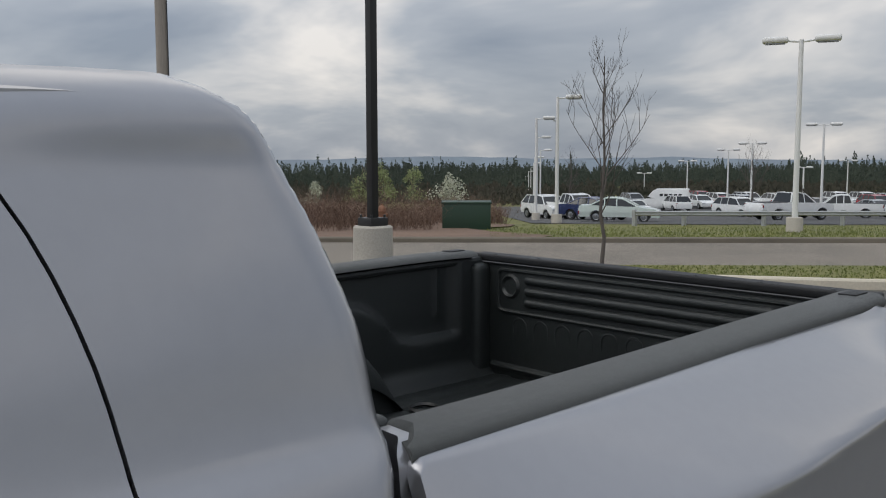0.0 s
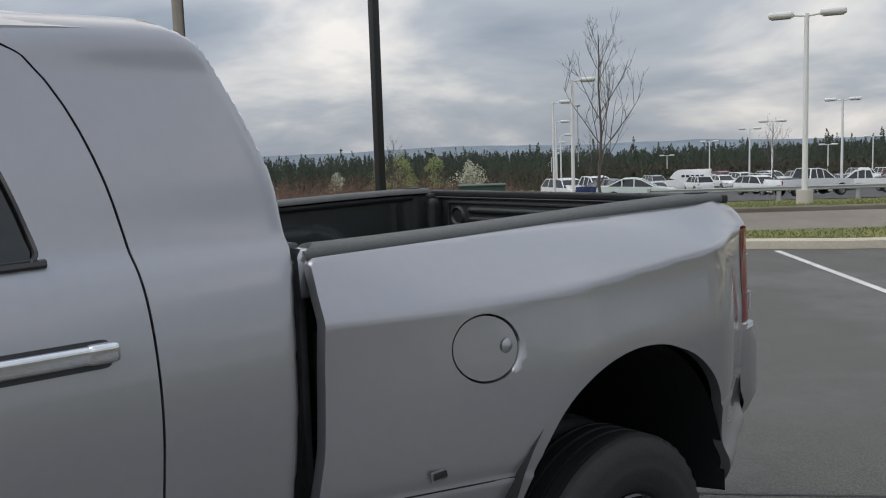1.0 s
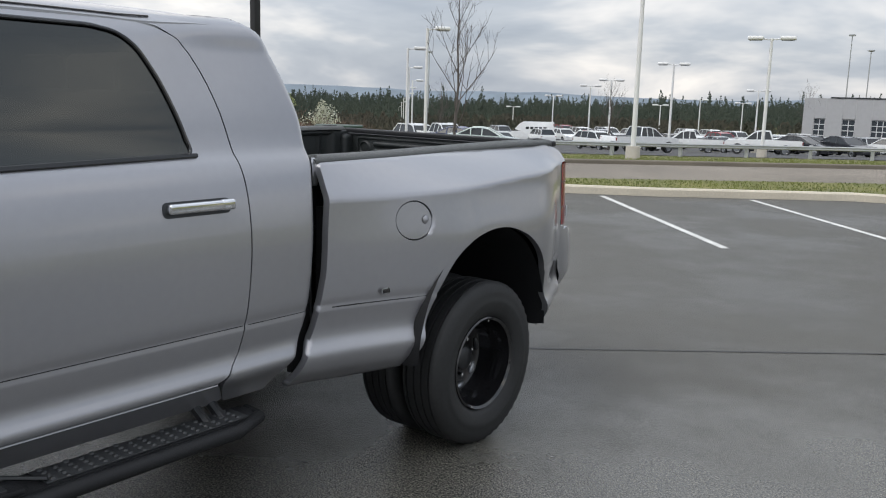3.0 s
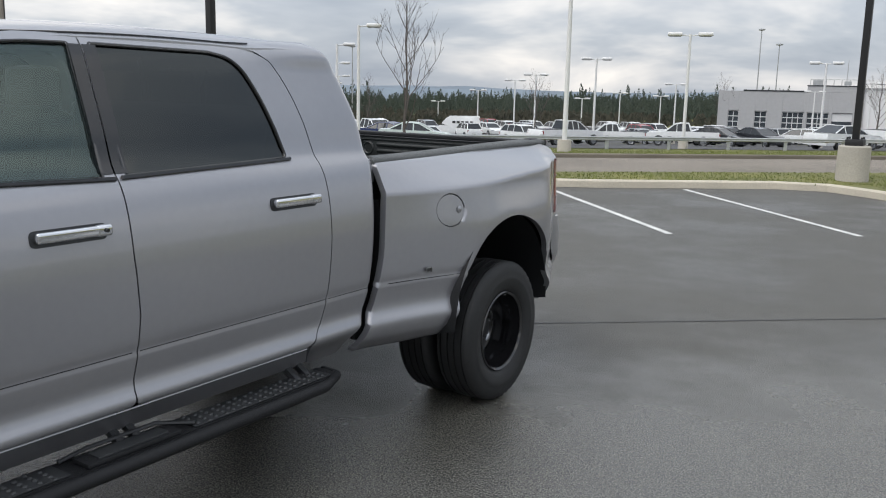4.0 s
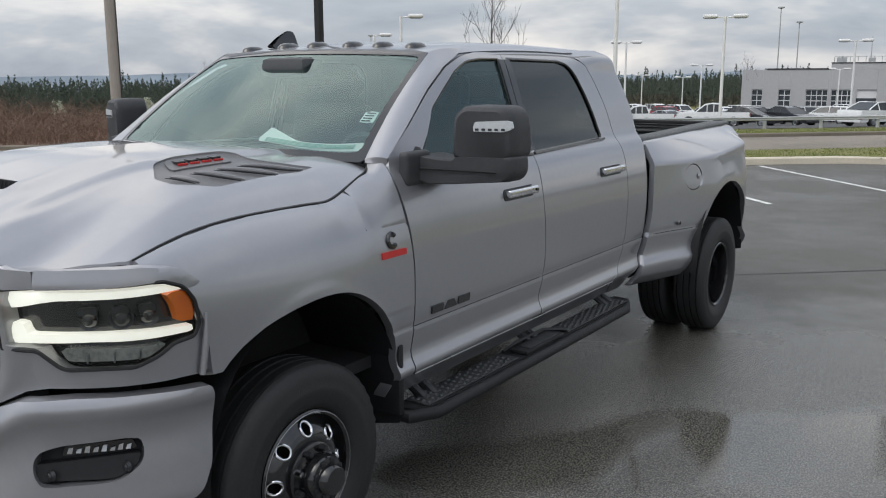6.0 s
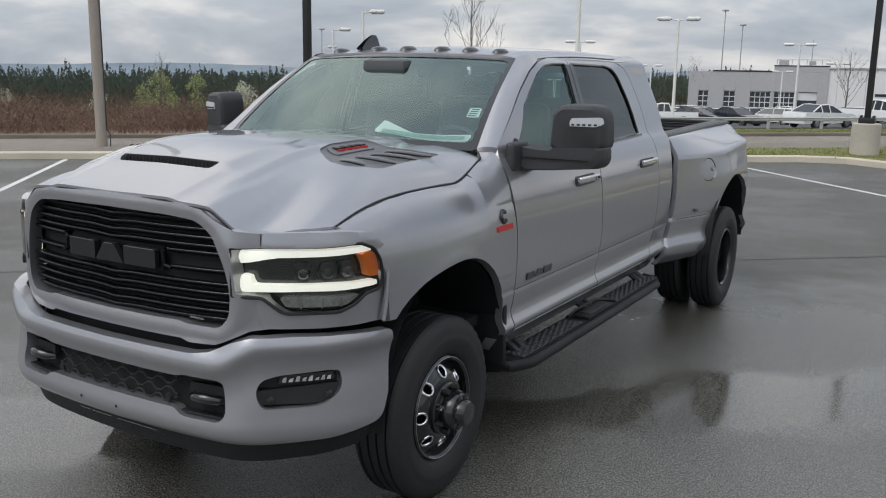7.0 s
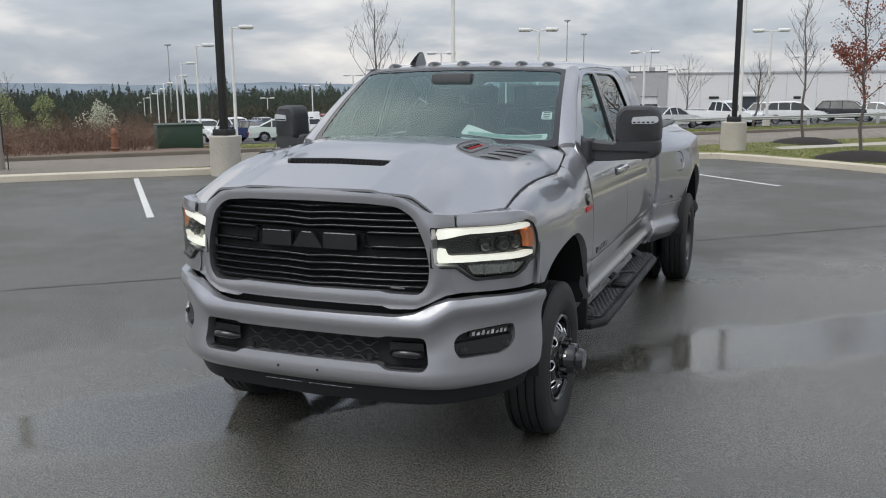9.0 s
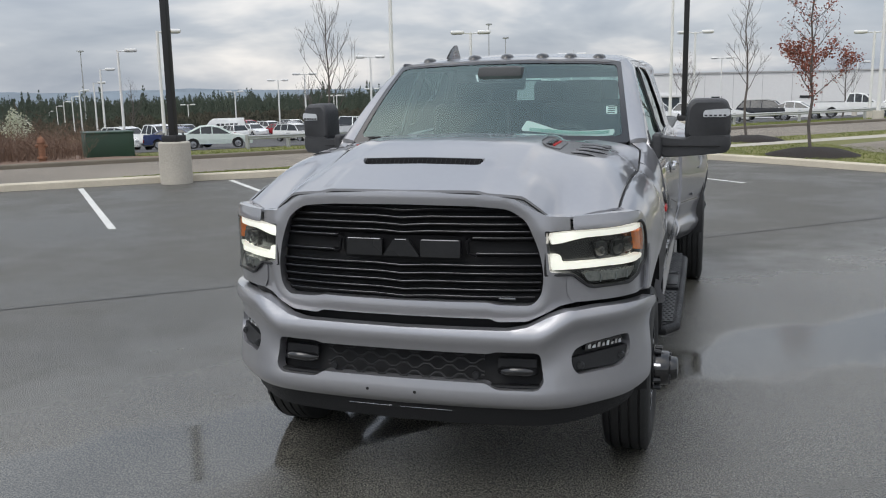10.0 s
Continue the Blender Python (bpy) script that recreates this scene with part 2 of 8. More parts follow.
AMBER = mat("amber_reflector", (0.85, 0.20, 0.01), 0.2, vary=0.2, fine=120, coat=0.5)
RED_LENS = mat("red_tail_lens", (0.21, 0.010, 0.013), 0.12, coat=0.6)
RED_TRIM = mat("red_badge", (0.5, 0.02, 0.02), 0.35)
SMOKE = mat("smoked_lamp", (0.012, 0.012, 0.013), 0.15, coat=0.8)
PAPER = mat("white_paper", (0.8, 0.82, 0.8), 0.7, vary=0.05)
PAPER_GREEN = mat("green_print", (0.25, 0.5, 0.42), 0.7)
INTERIOR = mat("interior_trim", (0.06, 0.062, 0.065), 0.6)
SEAT = mat("seat_leather", (0.05, 0.05, 0.052), 0.5, bump=0.2, bump_scale=120)
ASPHALT = asphalt("wet_asphalt", (0.087, 0.084, 0.073), 0.62, PUDDLES, 0.62, 0.36, [(1.6, 1.6, 9.5, 2.6, 45)])
ROAD_MAT = asphalt("road_asphalt", (0.225, 0.198, 0.165), 0.05, (), 0.92, 0.7)
CONCRETE = mat("concrete", (0.42, 0.39, 0.34), 0.85, vary=0.2, scale=1.5, fine=40, bump=0.3, bump_scale=90)
KERB_MAT = mat("kerb_concrete", (0.52, 0.47, 0.38), 0.85, vary=0.18, scale=1.2, fine=35, bump=0.3, bump_scale=60)
PAINT_WHITE = mat("road_paint", (0.60, 0.60, 0.575), 0.65, vary=0.3, scale=5.0, fine=45, bump=0.3, bump_scale=150)
GRASS = mat("grass_turf", (0.125, 0.165, 0.038), 0.9, vary=0.5, scale=0.5, fine=12, tint=(0.23, 0.21, 0.07), bump=0.8, bump_scale=40)
BLADE = mat("grass_blades", (0.145, 0.21, 0.046), 0.8, vary=0.5, scale=0.6, fine=9, tint=(0.27, 0.29, 0.085))
EARTH = mat("earth_litter", (0.165, 0.105, 0.072), 0.95, vary=0.4, scale=0.4, fine=7, bump=0.9, bump_scale=25)
MULCH = mat("dark_mulch", (0.017, 0.0125, 0.010), 0.95, vary=0.5, fine=40, bump=1.0, bump_scale=45)
BRUSH = mat("dry_brush", (0.105, 0.060, 0.042), 0.9, vary=0.5, scale=0.3, fine=4, tint=(0.24, 0.155, 0.11))
BARK = mat("grey_bark", (0.11, 0.095, 0.085), 0.9, vary=0.3, bump=0.6, bump_scale=60)
PINE = mat("pine_foliage", (0.052, 0.078, 0.060), 0.9, vary=0.3, scale=0.04, fine=0.9, tint=(0.092, 0.108, 0.082))
THICKET = mat("winter_thicket", (0.062, 0.076, 0.052), 0.9, vary=0.4, scale=0.05, fine=0.8, tint=(0.115, 0.10, 0.075))
BLOSSOM = mat("pear_blossom", (0.52, 0.55, 0.40), 0.9, vary=0.35, scale=0.6, fine=5, tint=(0.68, 0.69, 0.58), random=0.5)
SPRING_LEAF = mat("spring_leaf", (0.24, 0.29, 0.11), 0.9, vary=0.4, scale=0.6, fine=5, tint=(0.42, 0.47, 0.24))
RED_LEAF = mat("russet_leaf", (0.23, 0.07, 0.045), 0.85, vary=0.4, scale=2, fine=14)
# distance haze is mixed into this hill colour
HILL = mat("haze_tinted_hill", (0.185, 0.225, 0.265), 1.0, vary=0.18, scale=0.006, fine=0.03)
POLE_WHITE = mat("white_pole", (0.72, 0.72, 0.71), 0.5, vary=0.06)
POLE_BLACK = mat("black_pole", (0.012, 0.012, 0.013), 0.45)
POLE_TAN = mat("weathered_pole", (0.30, 0.265, 0.23), 0.8, vary=0.2, noise_stretch=(1, 1, 0.1))
GREEN_BOX = mat("green_cabinet", (0.02, 0.05, 0.032), 0.5)
HYDRANT_MAT = mat("rusty_hydrant", (0.22, 0.105, 0.06), 0.7, vary=0.35, fine=25)
GALV = mat("galvanised_rail", (0.42, 0.43, 0.43), 0.5, 0.5)
WALL_GREY = mat("grey_stucco", (0.40, 0.40, 0.405), 0.85, vary=0.08)
WALL_WHITE = mat("white_panel", (0.68, 0.68, 0.68), 0.7, vary=0.05)
DOOR_GLASS = mat("dark_glazing", (0.05, 0.06, 0.07), 0.1)
WHITE_CAR = mat("white_car_paint", (0.76, 0.77, 0.77), 0.25, coat=0.5, vary=0.03)
SILVER_CAR = mat("silver_car_paint", (0.45, 0.46, 0.47), 0.3, 0.6, coat=0.4, vary=0.03)
BLACK_CAR = mat("black_car_paint", (0.02, 0.022, 0.028), 0.2, coat=0.5, vary=0.03)
BLUE_CAR = mat("blue_car_paint", (0.03, 0.045, 0.12), 0.25, coat=0.5, vary=0.03)
RED_CAR = mat("red_car_paint", (0.33, 0.02, 0.03), 0.25, coat=0.5, vary=0.03)
MINT_CAR = mat("pale_car_paint", (0.62, 0.70, 0.66), 0.25, coat=0.5, vary=0.03)
CAR_GLASS = mat("car_glazing", (0.015, 0.018, 0.02), 0.08, spec=0.6)

# ==== building helpers ====
RNG = random.Random(7)


def thing(name, label, category, loc=(0, 0, 0), rz=0.0, group="", kind=""):
    ob = new(name)
    ob.empty_display_size = 0.2
    ob.matrix_basis = pose(*loc, 0, 0, rz)
    return tagged(ob, label, category, group, kind)


def to_mesh(name, data):
    """data: a bmesh, or (verts, faces)."""
    me = bpy.data.meshes.new(name)
    if isinstance(data, bmesh.types.BMesh):
        data.to_mesh(me)
        data.free()
    else:
        v, f = data
        me.from_pydata([tuple(map(float, p)) for p in v], [], [tuple(map(int, q)) for q in f])
    me.validate()
    return me


def part(name, data, material, parent=None, label="", flat=False, sharp=38):
    """One mesh object under a thing or a part."""
    me = to_mesh(name, data) if not isinstance(data, bpy.types.Mesh) else data
    if not me.materials:
        me.materials.append(material)
    if not flat:
        me.shade_smooth()
        me.set_sharp_from_angle(angle=radians(sharp))
    ob = new(name, me)
    ob.parent = parent
    return tagged(ob, label) if label else ob


def box(size, at=(0, 0, 0), r=0.0, seg=2, rot=None):
    """A block with rounded edges."""
    bm = bmesh.new()
    bmesh.ops.create_cube(bm, size=1)
    bmesh.ops.scale(bm, vec=size, verts=bm.verts)
    if r:
        bmesh.ops.bevel(bm, geom=bm.edges[:], offset=min(r, min(size) * 0.49), segments=seg, profile=0.6, affect="EDGES")
    m = Matrix.Translation(at) @ (rot or Matrix())
    bmesh.ops.transform(bm, matrix=m, verts=bm.verts)
    return bm


def join(*bms):
    """Several bmeshes as one."""
    out = bms[0]
    for b in bms[1:]:
        me = bpy.data.meshes.new("tmp")
        b.to_mesh(me)
        b.free()
        out.from_mesh(me)
        bpy.data.meshes.remove(me)
    return out


def raw(*datas):
    """Several (verts, faces) as one."""
    V, F, n = [], [], 0
    for v, f in datas:
        V += [tuple(p) for p in v]
        F += [tuple(i + n for i in q) for q in f]
        n += len(v)
    return V, F


def tube(pts, radii, segs=8, caps=True):
    """A round bar along points; radii: one, or one for each point."""
    pts = [Vector(p) for p in pts]
    if not hasattr(radii, "__len__"):
        radii = [radii] * len(pts)
    V, F = [], []
    side = None
    for i, p in enumerate(pts):
        d = (pts[min(i + 1, len(pts) - 1)] - pts[max(i - 1, 0)]).normalized()
        a = d.orthogonal().normalized() if side is None else (side - d * side.dot(d)).normalized()
        side = a
        b = d.cross(a)
        for k in range(segs):
            t = 2 * math.pi * k / segs
            V.append(p + (a * math.cos(t) + b * math.sin(t)) * radii[i])
    for i in range(len(pts) - 1):
        for k in range(segs):
            F.append((i * segs + k, i * segs + (k + 1) % segs, (i + 1) * segs + (k + 1) % segs, (i + 1) * segs + k))
    if caps:
        F.append(tuple(range(segs))[::-1])
        F.append(tuple((len(pts) - 1) * segs + k for k in range(segs)))
    return V, F


def lathe(profile, segs=48, axis="x", at=(0, 0, 0), closed=False):
    """A turned body: profile of (radius, place along the axis)."""
    V, F = [], []
    n = len(profile)
    for k in range(segs):
        t = 2 * math.pi * k / segs
        for r, a in profile:
            c, s = r * math.cos(t), r * math.sin(t)
            V.append({"x": (at[0] + a, at[1] + c, at[2] + s), "z": (at[0] + c, at[1] + s, at[2] + a), "y": (at[0] + s, at[1] + a, at[2] + c)}[axis])
    for k in range(segs):
        for i in range(n if closed else n - 1):
            F.append((k * n + i, k * n + (i + 1) % n, ((k + 1) % segs) * n + (i + 1) % n, ((k + 1) % segs) * n + i))
    return V, F


def prism(poly, fmap, depth):
    """A flat outline, mapped to space by fmap(u, v, d), given a thickness from 0 to depth."""
    n = len(poly)
    V = [fmap(u, v, 0) for u, v in poly] + [fmap(u, v, depth) for u, v in poly]
    F = [tuple(range(n)), tuple(range(2 * n - 1, n - 1, -1))] + [(i, i + n, (i + 1) % n + n, (i + 1) % n) for i in range(n)]
    return V, F


def fillet(poly, r=0.02, steps=5):
    """Rounds the corners of an outline; a third number at a corner is its own radius."""
    out, n = [], len(poly)
    for i in range(n):
        p, a, b = (np.array(poly[k % n][:2], float) for k in (i, i - 1, i + 1))
        rr = poly[i][2] if len(poly[i]) > 2 else r
        da, db = a - p, b - p
        la, lb = np.linalg.norm(da), np.linalg.norm(db)
        q = min(rr, 0.48 * la, 0.48 * lb)
        if q < 1e-4:
            out.append(tuple(p))
            continue
        s, e = p + da / la * q, p + db / lb * q
        for k in range(steps + 1):
            t = k / steps
            out.append(tuple((1 - t) ** 2 * s + 2 * t * (1 - t) * p + t * t * e))
    return out


def outline_distance(P, poly):
    """Signed distance of points from an outline, negative inside."""
    poly = np.asarray(poly, float)
    a, b = poly, np.roll(poly, -1, 0)
    d = b - a
    w = P[:, None] - a[None]
    t = np.clip((w * d).sum(-1) / np.maximum((d * d).sum(-1), 1e-12), 0, 1)
    near = np.sqrt((((w - t[..., None] * d) ** 2).sum(-1)).min(1))
    y, x = P[:, 1][:, None], P[:, 0][:, None]
    cond = (a[None, :, 1] > y) != (b[None, :, 1] > y)
    dy = np.where(np.abs(d[:, 1]) < 1e-12, 1e-12, d[:, 1])
    xs = a[None, :, 0] + (y - a[None, :, 1]) * (d[:, 0] / dy)[None]
    inside = (cond & (x < xs)).sum(1) % 2 == 1
    return np.where(inside, -near, near)


def sheet(outline, fmap, h=0.02, holes=(), depth=None, hv=None):
    """A curved panel: the area of an outline less its holes, laid on a surface by fmap(u, v) -> x, y, z, with its rim turned in by
    depth: a vector, or a function of (u, v). Rim points sit on the outline itself."""
    outline = np.asarray([p[:2] for p in outline], float)
    lo, hi = outline.min(0) - h * 0.5, outline.max(0) + h * 0.5
    hv = hv or h
    nu, nv = max(3, int((hi[0] - lo[0]) / h) + 2), max(3, int((hi[1] - lo[1]) / hv) + 2)
    U, W = np.meshgrid(np.linspace(lo[0], hi[0], nu), np.linspace(lo[1], hi[1], nv), indexing="ij")
    P = np.stack([U.ravel(), W.ravel()], 1)

    def sdf(Q):
        s = outline_distance(Q, outline)
        for ho in holes:
            s = np.maximum(s, -outline_distance(Q, ho))
        return s

    idx = np.arange(nu * nv).reshape(nu, nv)
    quads = np.stack([idx[:-1, :-1], idx[1:, :-1], idx[1:, 1:], idx[:-1, 1:]], -1).reshape(-1, 4)
    keep = sdf(P[quads].mean(1)) < 0
    quads = quads[keep]
    count = {}
    for q in quads:
        for k in range(4):
            e = (q[k], q[(k + 1) % 4])
            key = (min(e), max(e))
            count[key] = None if key in count else e
    rim = [e for e in count.values() if e]
    rv = sorted({i for e in rim for i in e})
    Q = P[rv]
    for _ in range(3):
        s = sdf(Q)
        ee = 1e-4
        g = np.stack([(sdf(Q + (ee, 0)) - s) / ee, (sdf(Q + (0, ee)) - s) / ee], 1)
        g /= np.maximum(np.linalg.norm(g, axis=1, keepdims=True), 0.3)
        Q = Q - s[:, None] * g
    P[rv] = Q
    used = sorted(set(quads.ravel().tolist()))
    number = {i: n for n, i in enumerate(used)}
    V = [tuple(fmap(*P[i])) for i in used]
    F = [tuple(number[i] for i in q) for q in quads]
    if depth is not None:
        first = {}
        for i in rv:
            d = depth(*P[i]) if callable(depth) else depth
            first[i] = len(V)
            V.append(tuple(np.add(V[number[i]], d)))
        F += [(number[b], number[a], first[a], first[b]) for a, b in rim]
    return V, F


def mirrored(data):
    v, f = data
    return [(-x, y, z) for x, y, z in v], [tuple(reversed(q)) for q in f]


def smoothstep(a, b, x):
    t = min(1.0, max(0.0, (x - a) / (b - a)))
    return t * t * (3 - 2 * t)


def curve(pts, x):
    """A smooth line through (x, y) points."""
    if x <= pts[0][0]:
        return pts[0][1]
    for i in range(len(pts) - 1):
        (x0, y0), (x1, y1) = pts[i], pts[i + 1]
        if x <= x1:
            def slope(k):
                if k <= 0 or k >= len(pts) - 1:
                    j = min(max(k, 0), len(pts) - 2) if k <= 0 else len(pts) - 2
                    return (pts[j + 1][1] - pts[j][1]) / (pts[j + 1][0] - pts[j][0])
                return (pts[k + 1][1] - pts[k - 1][1]) / (pts[k + 1][0] - pts[k - 1][0])
            hh = x1 - x0
            t = (x - x0) / hh
            m0, m1 = slope(i) * hh, slope(i + 1) * hh
            return (2 * t**3 - 3 * t**2 + 1) * y0 + (t**3 - 2 * t**2 + t) * m0 + (-2 * t**3 + 3 * t**2) * y1 + (t**3 - t**2) * m1
    return pts[-1][1]


def line(pts, x):
    return float(np.interp(x, [p[0] for p in pts], [p[1] for p in pts]))


# ==== ground: u runs along the kerb, v away from the truck across the road ====
R2 = math.sqrt(0.5)


def uv(u, v, z=0.0):
    return ((u - v) * R2, (u + v) * R2, z)


def terrain(x, y):
    u, v = (x + y) * R2, (y - x) * R2
    if v < 20.2:
        return 0.0
    z = -0.055 * (min(v, 85) - 20.2)
    far = 0.03 + (0.012 - 0.03) * smoothstep(5, 40, u)
    return z - far * max(0, min(v, 420) - 85) - 0.035 * max(0, min(v, 1500) - 420)


def kerb_v(u):
    return line([(-60, 14.7), (-4, 14.65), (-1.5, 14.45), (1.4, 14.15), (3.5, 13.85), (8.5, 12.8), (10.8, 12.65), (12.4, 12.5)], u)


def build_ground():
    us = [-3000, -1500, -700, -400, -250, -150, -100] + list(np.arange(-80, 101, 5.0)) + [120, 150, 200, 260, 400, 700, 1500, 3000]
    vs = [-3000, -1000, -300, -100, -40, -10, 5, 12, 15, 17, 20.2, 22, 24, 28] + list(np.arange(32, 130, 6.0)) + [140, 170, 210, 260, 320, 420, 700, 1500, 3000]
    V, F = [], []
    for u in us:
        for v in vs:
            x, y, _ = uv(u, v)
            V.append((x, y, terrain(x, y) - 0.03))
    n = len(vs)
    for i in range(len(us) - 1):
        for j in range(n - 1):
            F.append((i * n + j, (i + 1) * n + j, (i + 1) * n + j + 1, i * n + j + 1))
    tagged(part("ground", (V, F), GRASS, sharp=80), "grassy ground falling away beyond the road", "ground", kind="structure")
    # the lot: one slab of wet asphalt up to the kerb
    edge = [(u, kerb_v(u)) for u in [-60, -20, -4, -1.5, 1.4, 3.5, 8.5, 10.8, 12.0]] + [(12.75, 12.1), (12.95, 11.2), (13.2, 9.1), (13.3, 6.9), (13.6, 0), (14, -60)]
    poly = [(-60, -60)] + edge
    V = [uv(u, v, 0.0) for u, v in poly] + [uv(u, v, -0.2) for u, v in poly]
    n = len(poly)
    F = [tuple(range(n))[::-1], tuple(range(n, 2 * n))] + [(i, (i + 1) % n, (i + 1) % n + n, i + n) for i in range(n)]
    tagged(part("parking_lot", (V, F), ASPHALT, flat=True), "dark wet asphalt of the parking lot with puddles", "asphalt", kind="structure")
    # kerbs as real steps
    def kerb(name, path, label, w=0.17, hgt=0.14, material=KERB_MAT):
        prof = [(0.0, -0.1), (0.012, hgt - 0.025), (0.04, hgt), (w, hgt), (w, -0.1)]
        V, F = [], []
        P = [Vector(uv(u, v)) for u, v in path]
        for i, p in enumerate(P):
            d = (P[min(i + 1, len(P) - 1)] - P[max(i - 1, 0)]).normalized()
            nrm = Vector((-d.y, d.x, 0))
            zt = terrain(p.x, p.y)
            for o, z in prof:
                q = p + nrm * o
                V.append((q.x, q.y, z + zt))
        m = len(prof)
        for i in range(len(P) - 1):
            for j in range(m - 1):
                F.append((i * m + j, (i + 1) * m + j, (i + 1) * m + j + 1, i * m + j + 1))
        tagged(part(name, (V, F), material, sharp=30), label, "kerb", kind="structure")
    kerb("kerb_lot", [(u, v + 0.002) for u, v in edge[1:-1]], "pale concrete kerb round the parking lot")
    kerb("kerb_road_far", [(u, 19.65) for u in np.arange(-60, 140, 4.0)], "stained concrete kerb on the far side of the road", 0.16, 0.13,
         mat("stained_kerb", (0.16, 0.14, 0.11), 0.9, vary=0.35, scale=0.8))
    # road and the paved strip beside it
    V = [uv(-200, 15.0, 0.02), uv(200, 14.75, 0.02), uv(200, 19.66, 0.02), uv(-200, 19.66, 0.02)]
    tagged(part("road", (V, [(0, 1, 2, 3)]), ROAD_MAT, flat=True), "light grey asphalt road", "road", kind="structure")
    # a raised turf strip behind the kerb
    top = [(u, kerb_v(u) + 0.165) for u in [-60, -4, -1.5, 1.4, 3.5, 8.5, 10.8, 12.0]] + [(12.9, 12.2), (13.12, 11.2), (13.37, 9.1), (13.47, 6.9), (13.77, 0), (14.2, -50), (60, -50), (60, 14.6), (30, 14.65), (-60, 15.1)]
    V = [uv(u, v, 0.115) for u, v in top]
    tagged(part("verge_turf", (V, [tuple(range(len(top)))[::-1]]), GRASS, flat=True), "mown turf strip between kerb and road", "grass", kind="structure")
    # a concrete path across the island
    V = [uv(u, v, 0.121) for u, v in ((15.0, 12.45), (40, 12.05), (40, 13.25), (15.4, 13.15))]
    tagged(part("concrete_path", (V, [(0, 1, 2, 3)]), CONCRETE, flat=True), "pale concrete path across the grass island", "path", kind="structure")
    # a corner of the next lot beyond the island
    V = [uv(u, v, 0.122) for u, v in ((15.2, 4.0), (30, 4.0), (30, 11.4), (19.8, 11.45), (17.4, 11.2), (16.2, 9.4))]
    tagged(part("next_lot", (V, [tuple(range(len(V)))]), ROAD_MAT, flat=True), "grey asphalt of the next parking lot", "asphalt", kind="structure")
    # stall lines
    def stripe(name, a, b, w=0.1):
        a, b = Vector(uv(*a, 0.004)), Vector(uv(*b, 0.004))
        d = (b - a).normalized()
        s = Vector((-d.y, d.x, 0)) * w / 2
        tagged(part(name, ([a + s, b + s, b - s, a - s], [(0, 1, 2, 3)]), PAINT_WHITE, flat=True), "worn white painted stall line on asphalt", "line", "stall lines", "structure")
    for a, b in (((7.46, 12.75), (7.42, 7.6)), ((10.05, 12.5), (9.9, 7.25)), ((-0.3, 14.1), (-0.56, 8.4)), ((2.5, 13.8), (2.3, 8.6)),
                 ((-3.25, 14.5), (-3.5, 8.8)), ((5.05, 13.4), (4.9, 8.2))):
        stripe("stall_line", a, b)
    # paving seam across the lot
    a = [uv(u, line([(-12, 4.6), (-2, 4.25), (4.4, 3.6), (12, 3.1)], u), 0.0035) for u in np.arange(-12, 12.1, 0.5)]
    V, F = [], []
    for i, p in enumerate(a):
        w = 0.008 + 0.006 * RNG.random()
        V += [(p[0] + w * R2, p[1] - w * R2, p[2]), (p[0] - w * R2, p[1] + w * R2, p[2])]
        if i:
            F.append((2 * i - 2, 2 * i, 2 * i + 1, 2 * i - 1))
    tagged(part("paving_seam", (V, F), mat("seam_tar", (0.02, 0.02, 0.02), 0.5), flat=True), "dark paving joint across the asphalt", "joint", kind="structure")
    # litter field left of the drive, beyond the road
    V, F = [], []
    for i in range(25):
        for j in range(12):
            u, v = -60 + i * (64 / 24), 19.9 + j * 4.0
            if i == 24:
                u += 1.2 * math.sin(j * 1.7)
            x, y, _ = uv(u, v)
            V.append((x, y, terrain(x, y) + 0.02))
    for i in range(24):
        for j in range(11):
            F.append((i * 12 + j, (i + 1) * 12 + j, (i + 1) * 12 + j + 1, i * 12 + j + 1))
    tagged(part("earth_field", (V, F), EARTH), "brown earth and leaf litter under dry brush", "ground", kind="structure")
    # car yard asphalt beyond the guard rail
    V, F = [], []
    us2, vs2 = np.arange(6, 111, 8.0), [41, 50, 58, 66, 75, 85, 95, 120]
    for u in us2:
        for v in vs2:
            x, y, _ = uv(u, v + (3 if u < 12 else 0) - 0.16 * max(0, u - 26) * (1 if v < 60 else 0))
            V.append((x, y, terrain(x, y) + 0.0))
    m = len(vs2)
    for i in range(len(us2) - 1):
        for j in range(m - 1):
            F.append((i * m + j, (i + 1) * m + j, (i + 1) * m + j + 1, i * m + j + 1))
    tagged(part("car_yard", (V, F), asphalt("yard_asphalt", (0.07, 0.07, 0.07), 0.1, ())), "grey asphalt of the car sales yard", "asphalt", kind="structure")


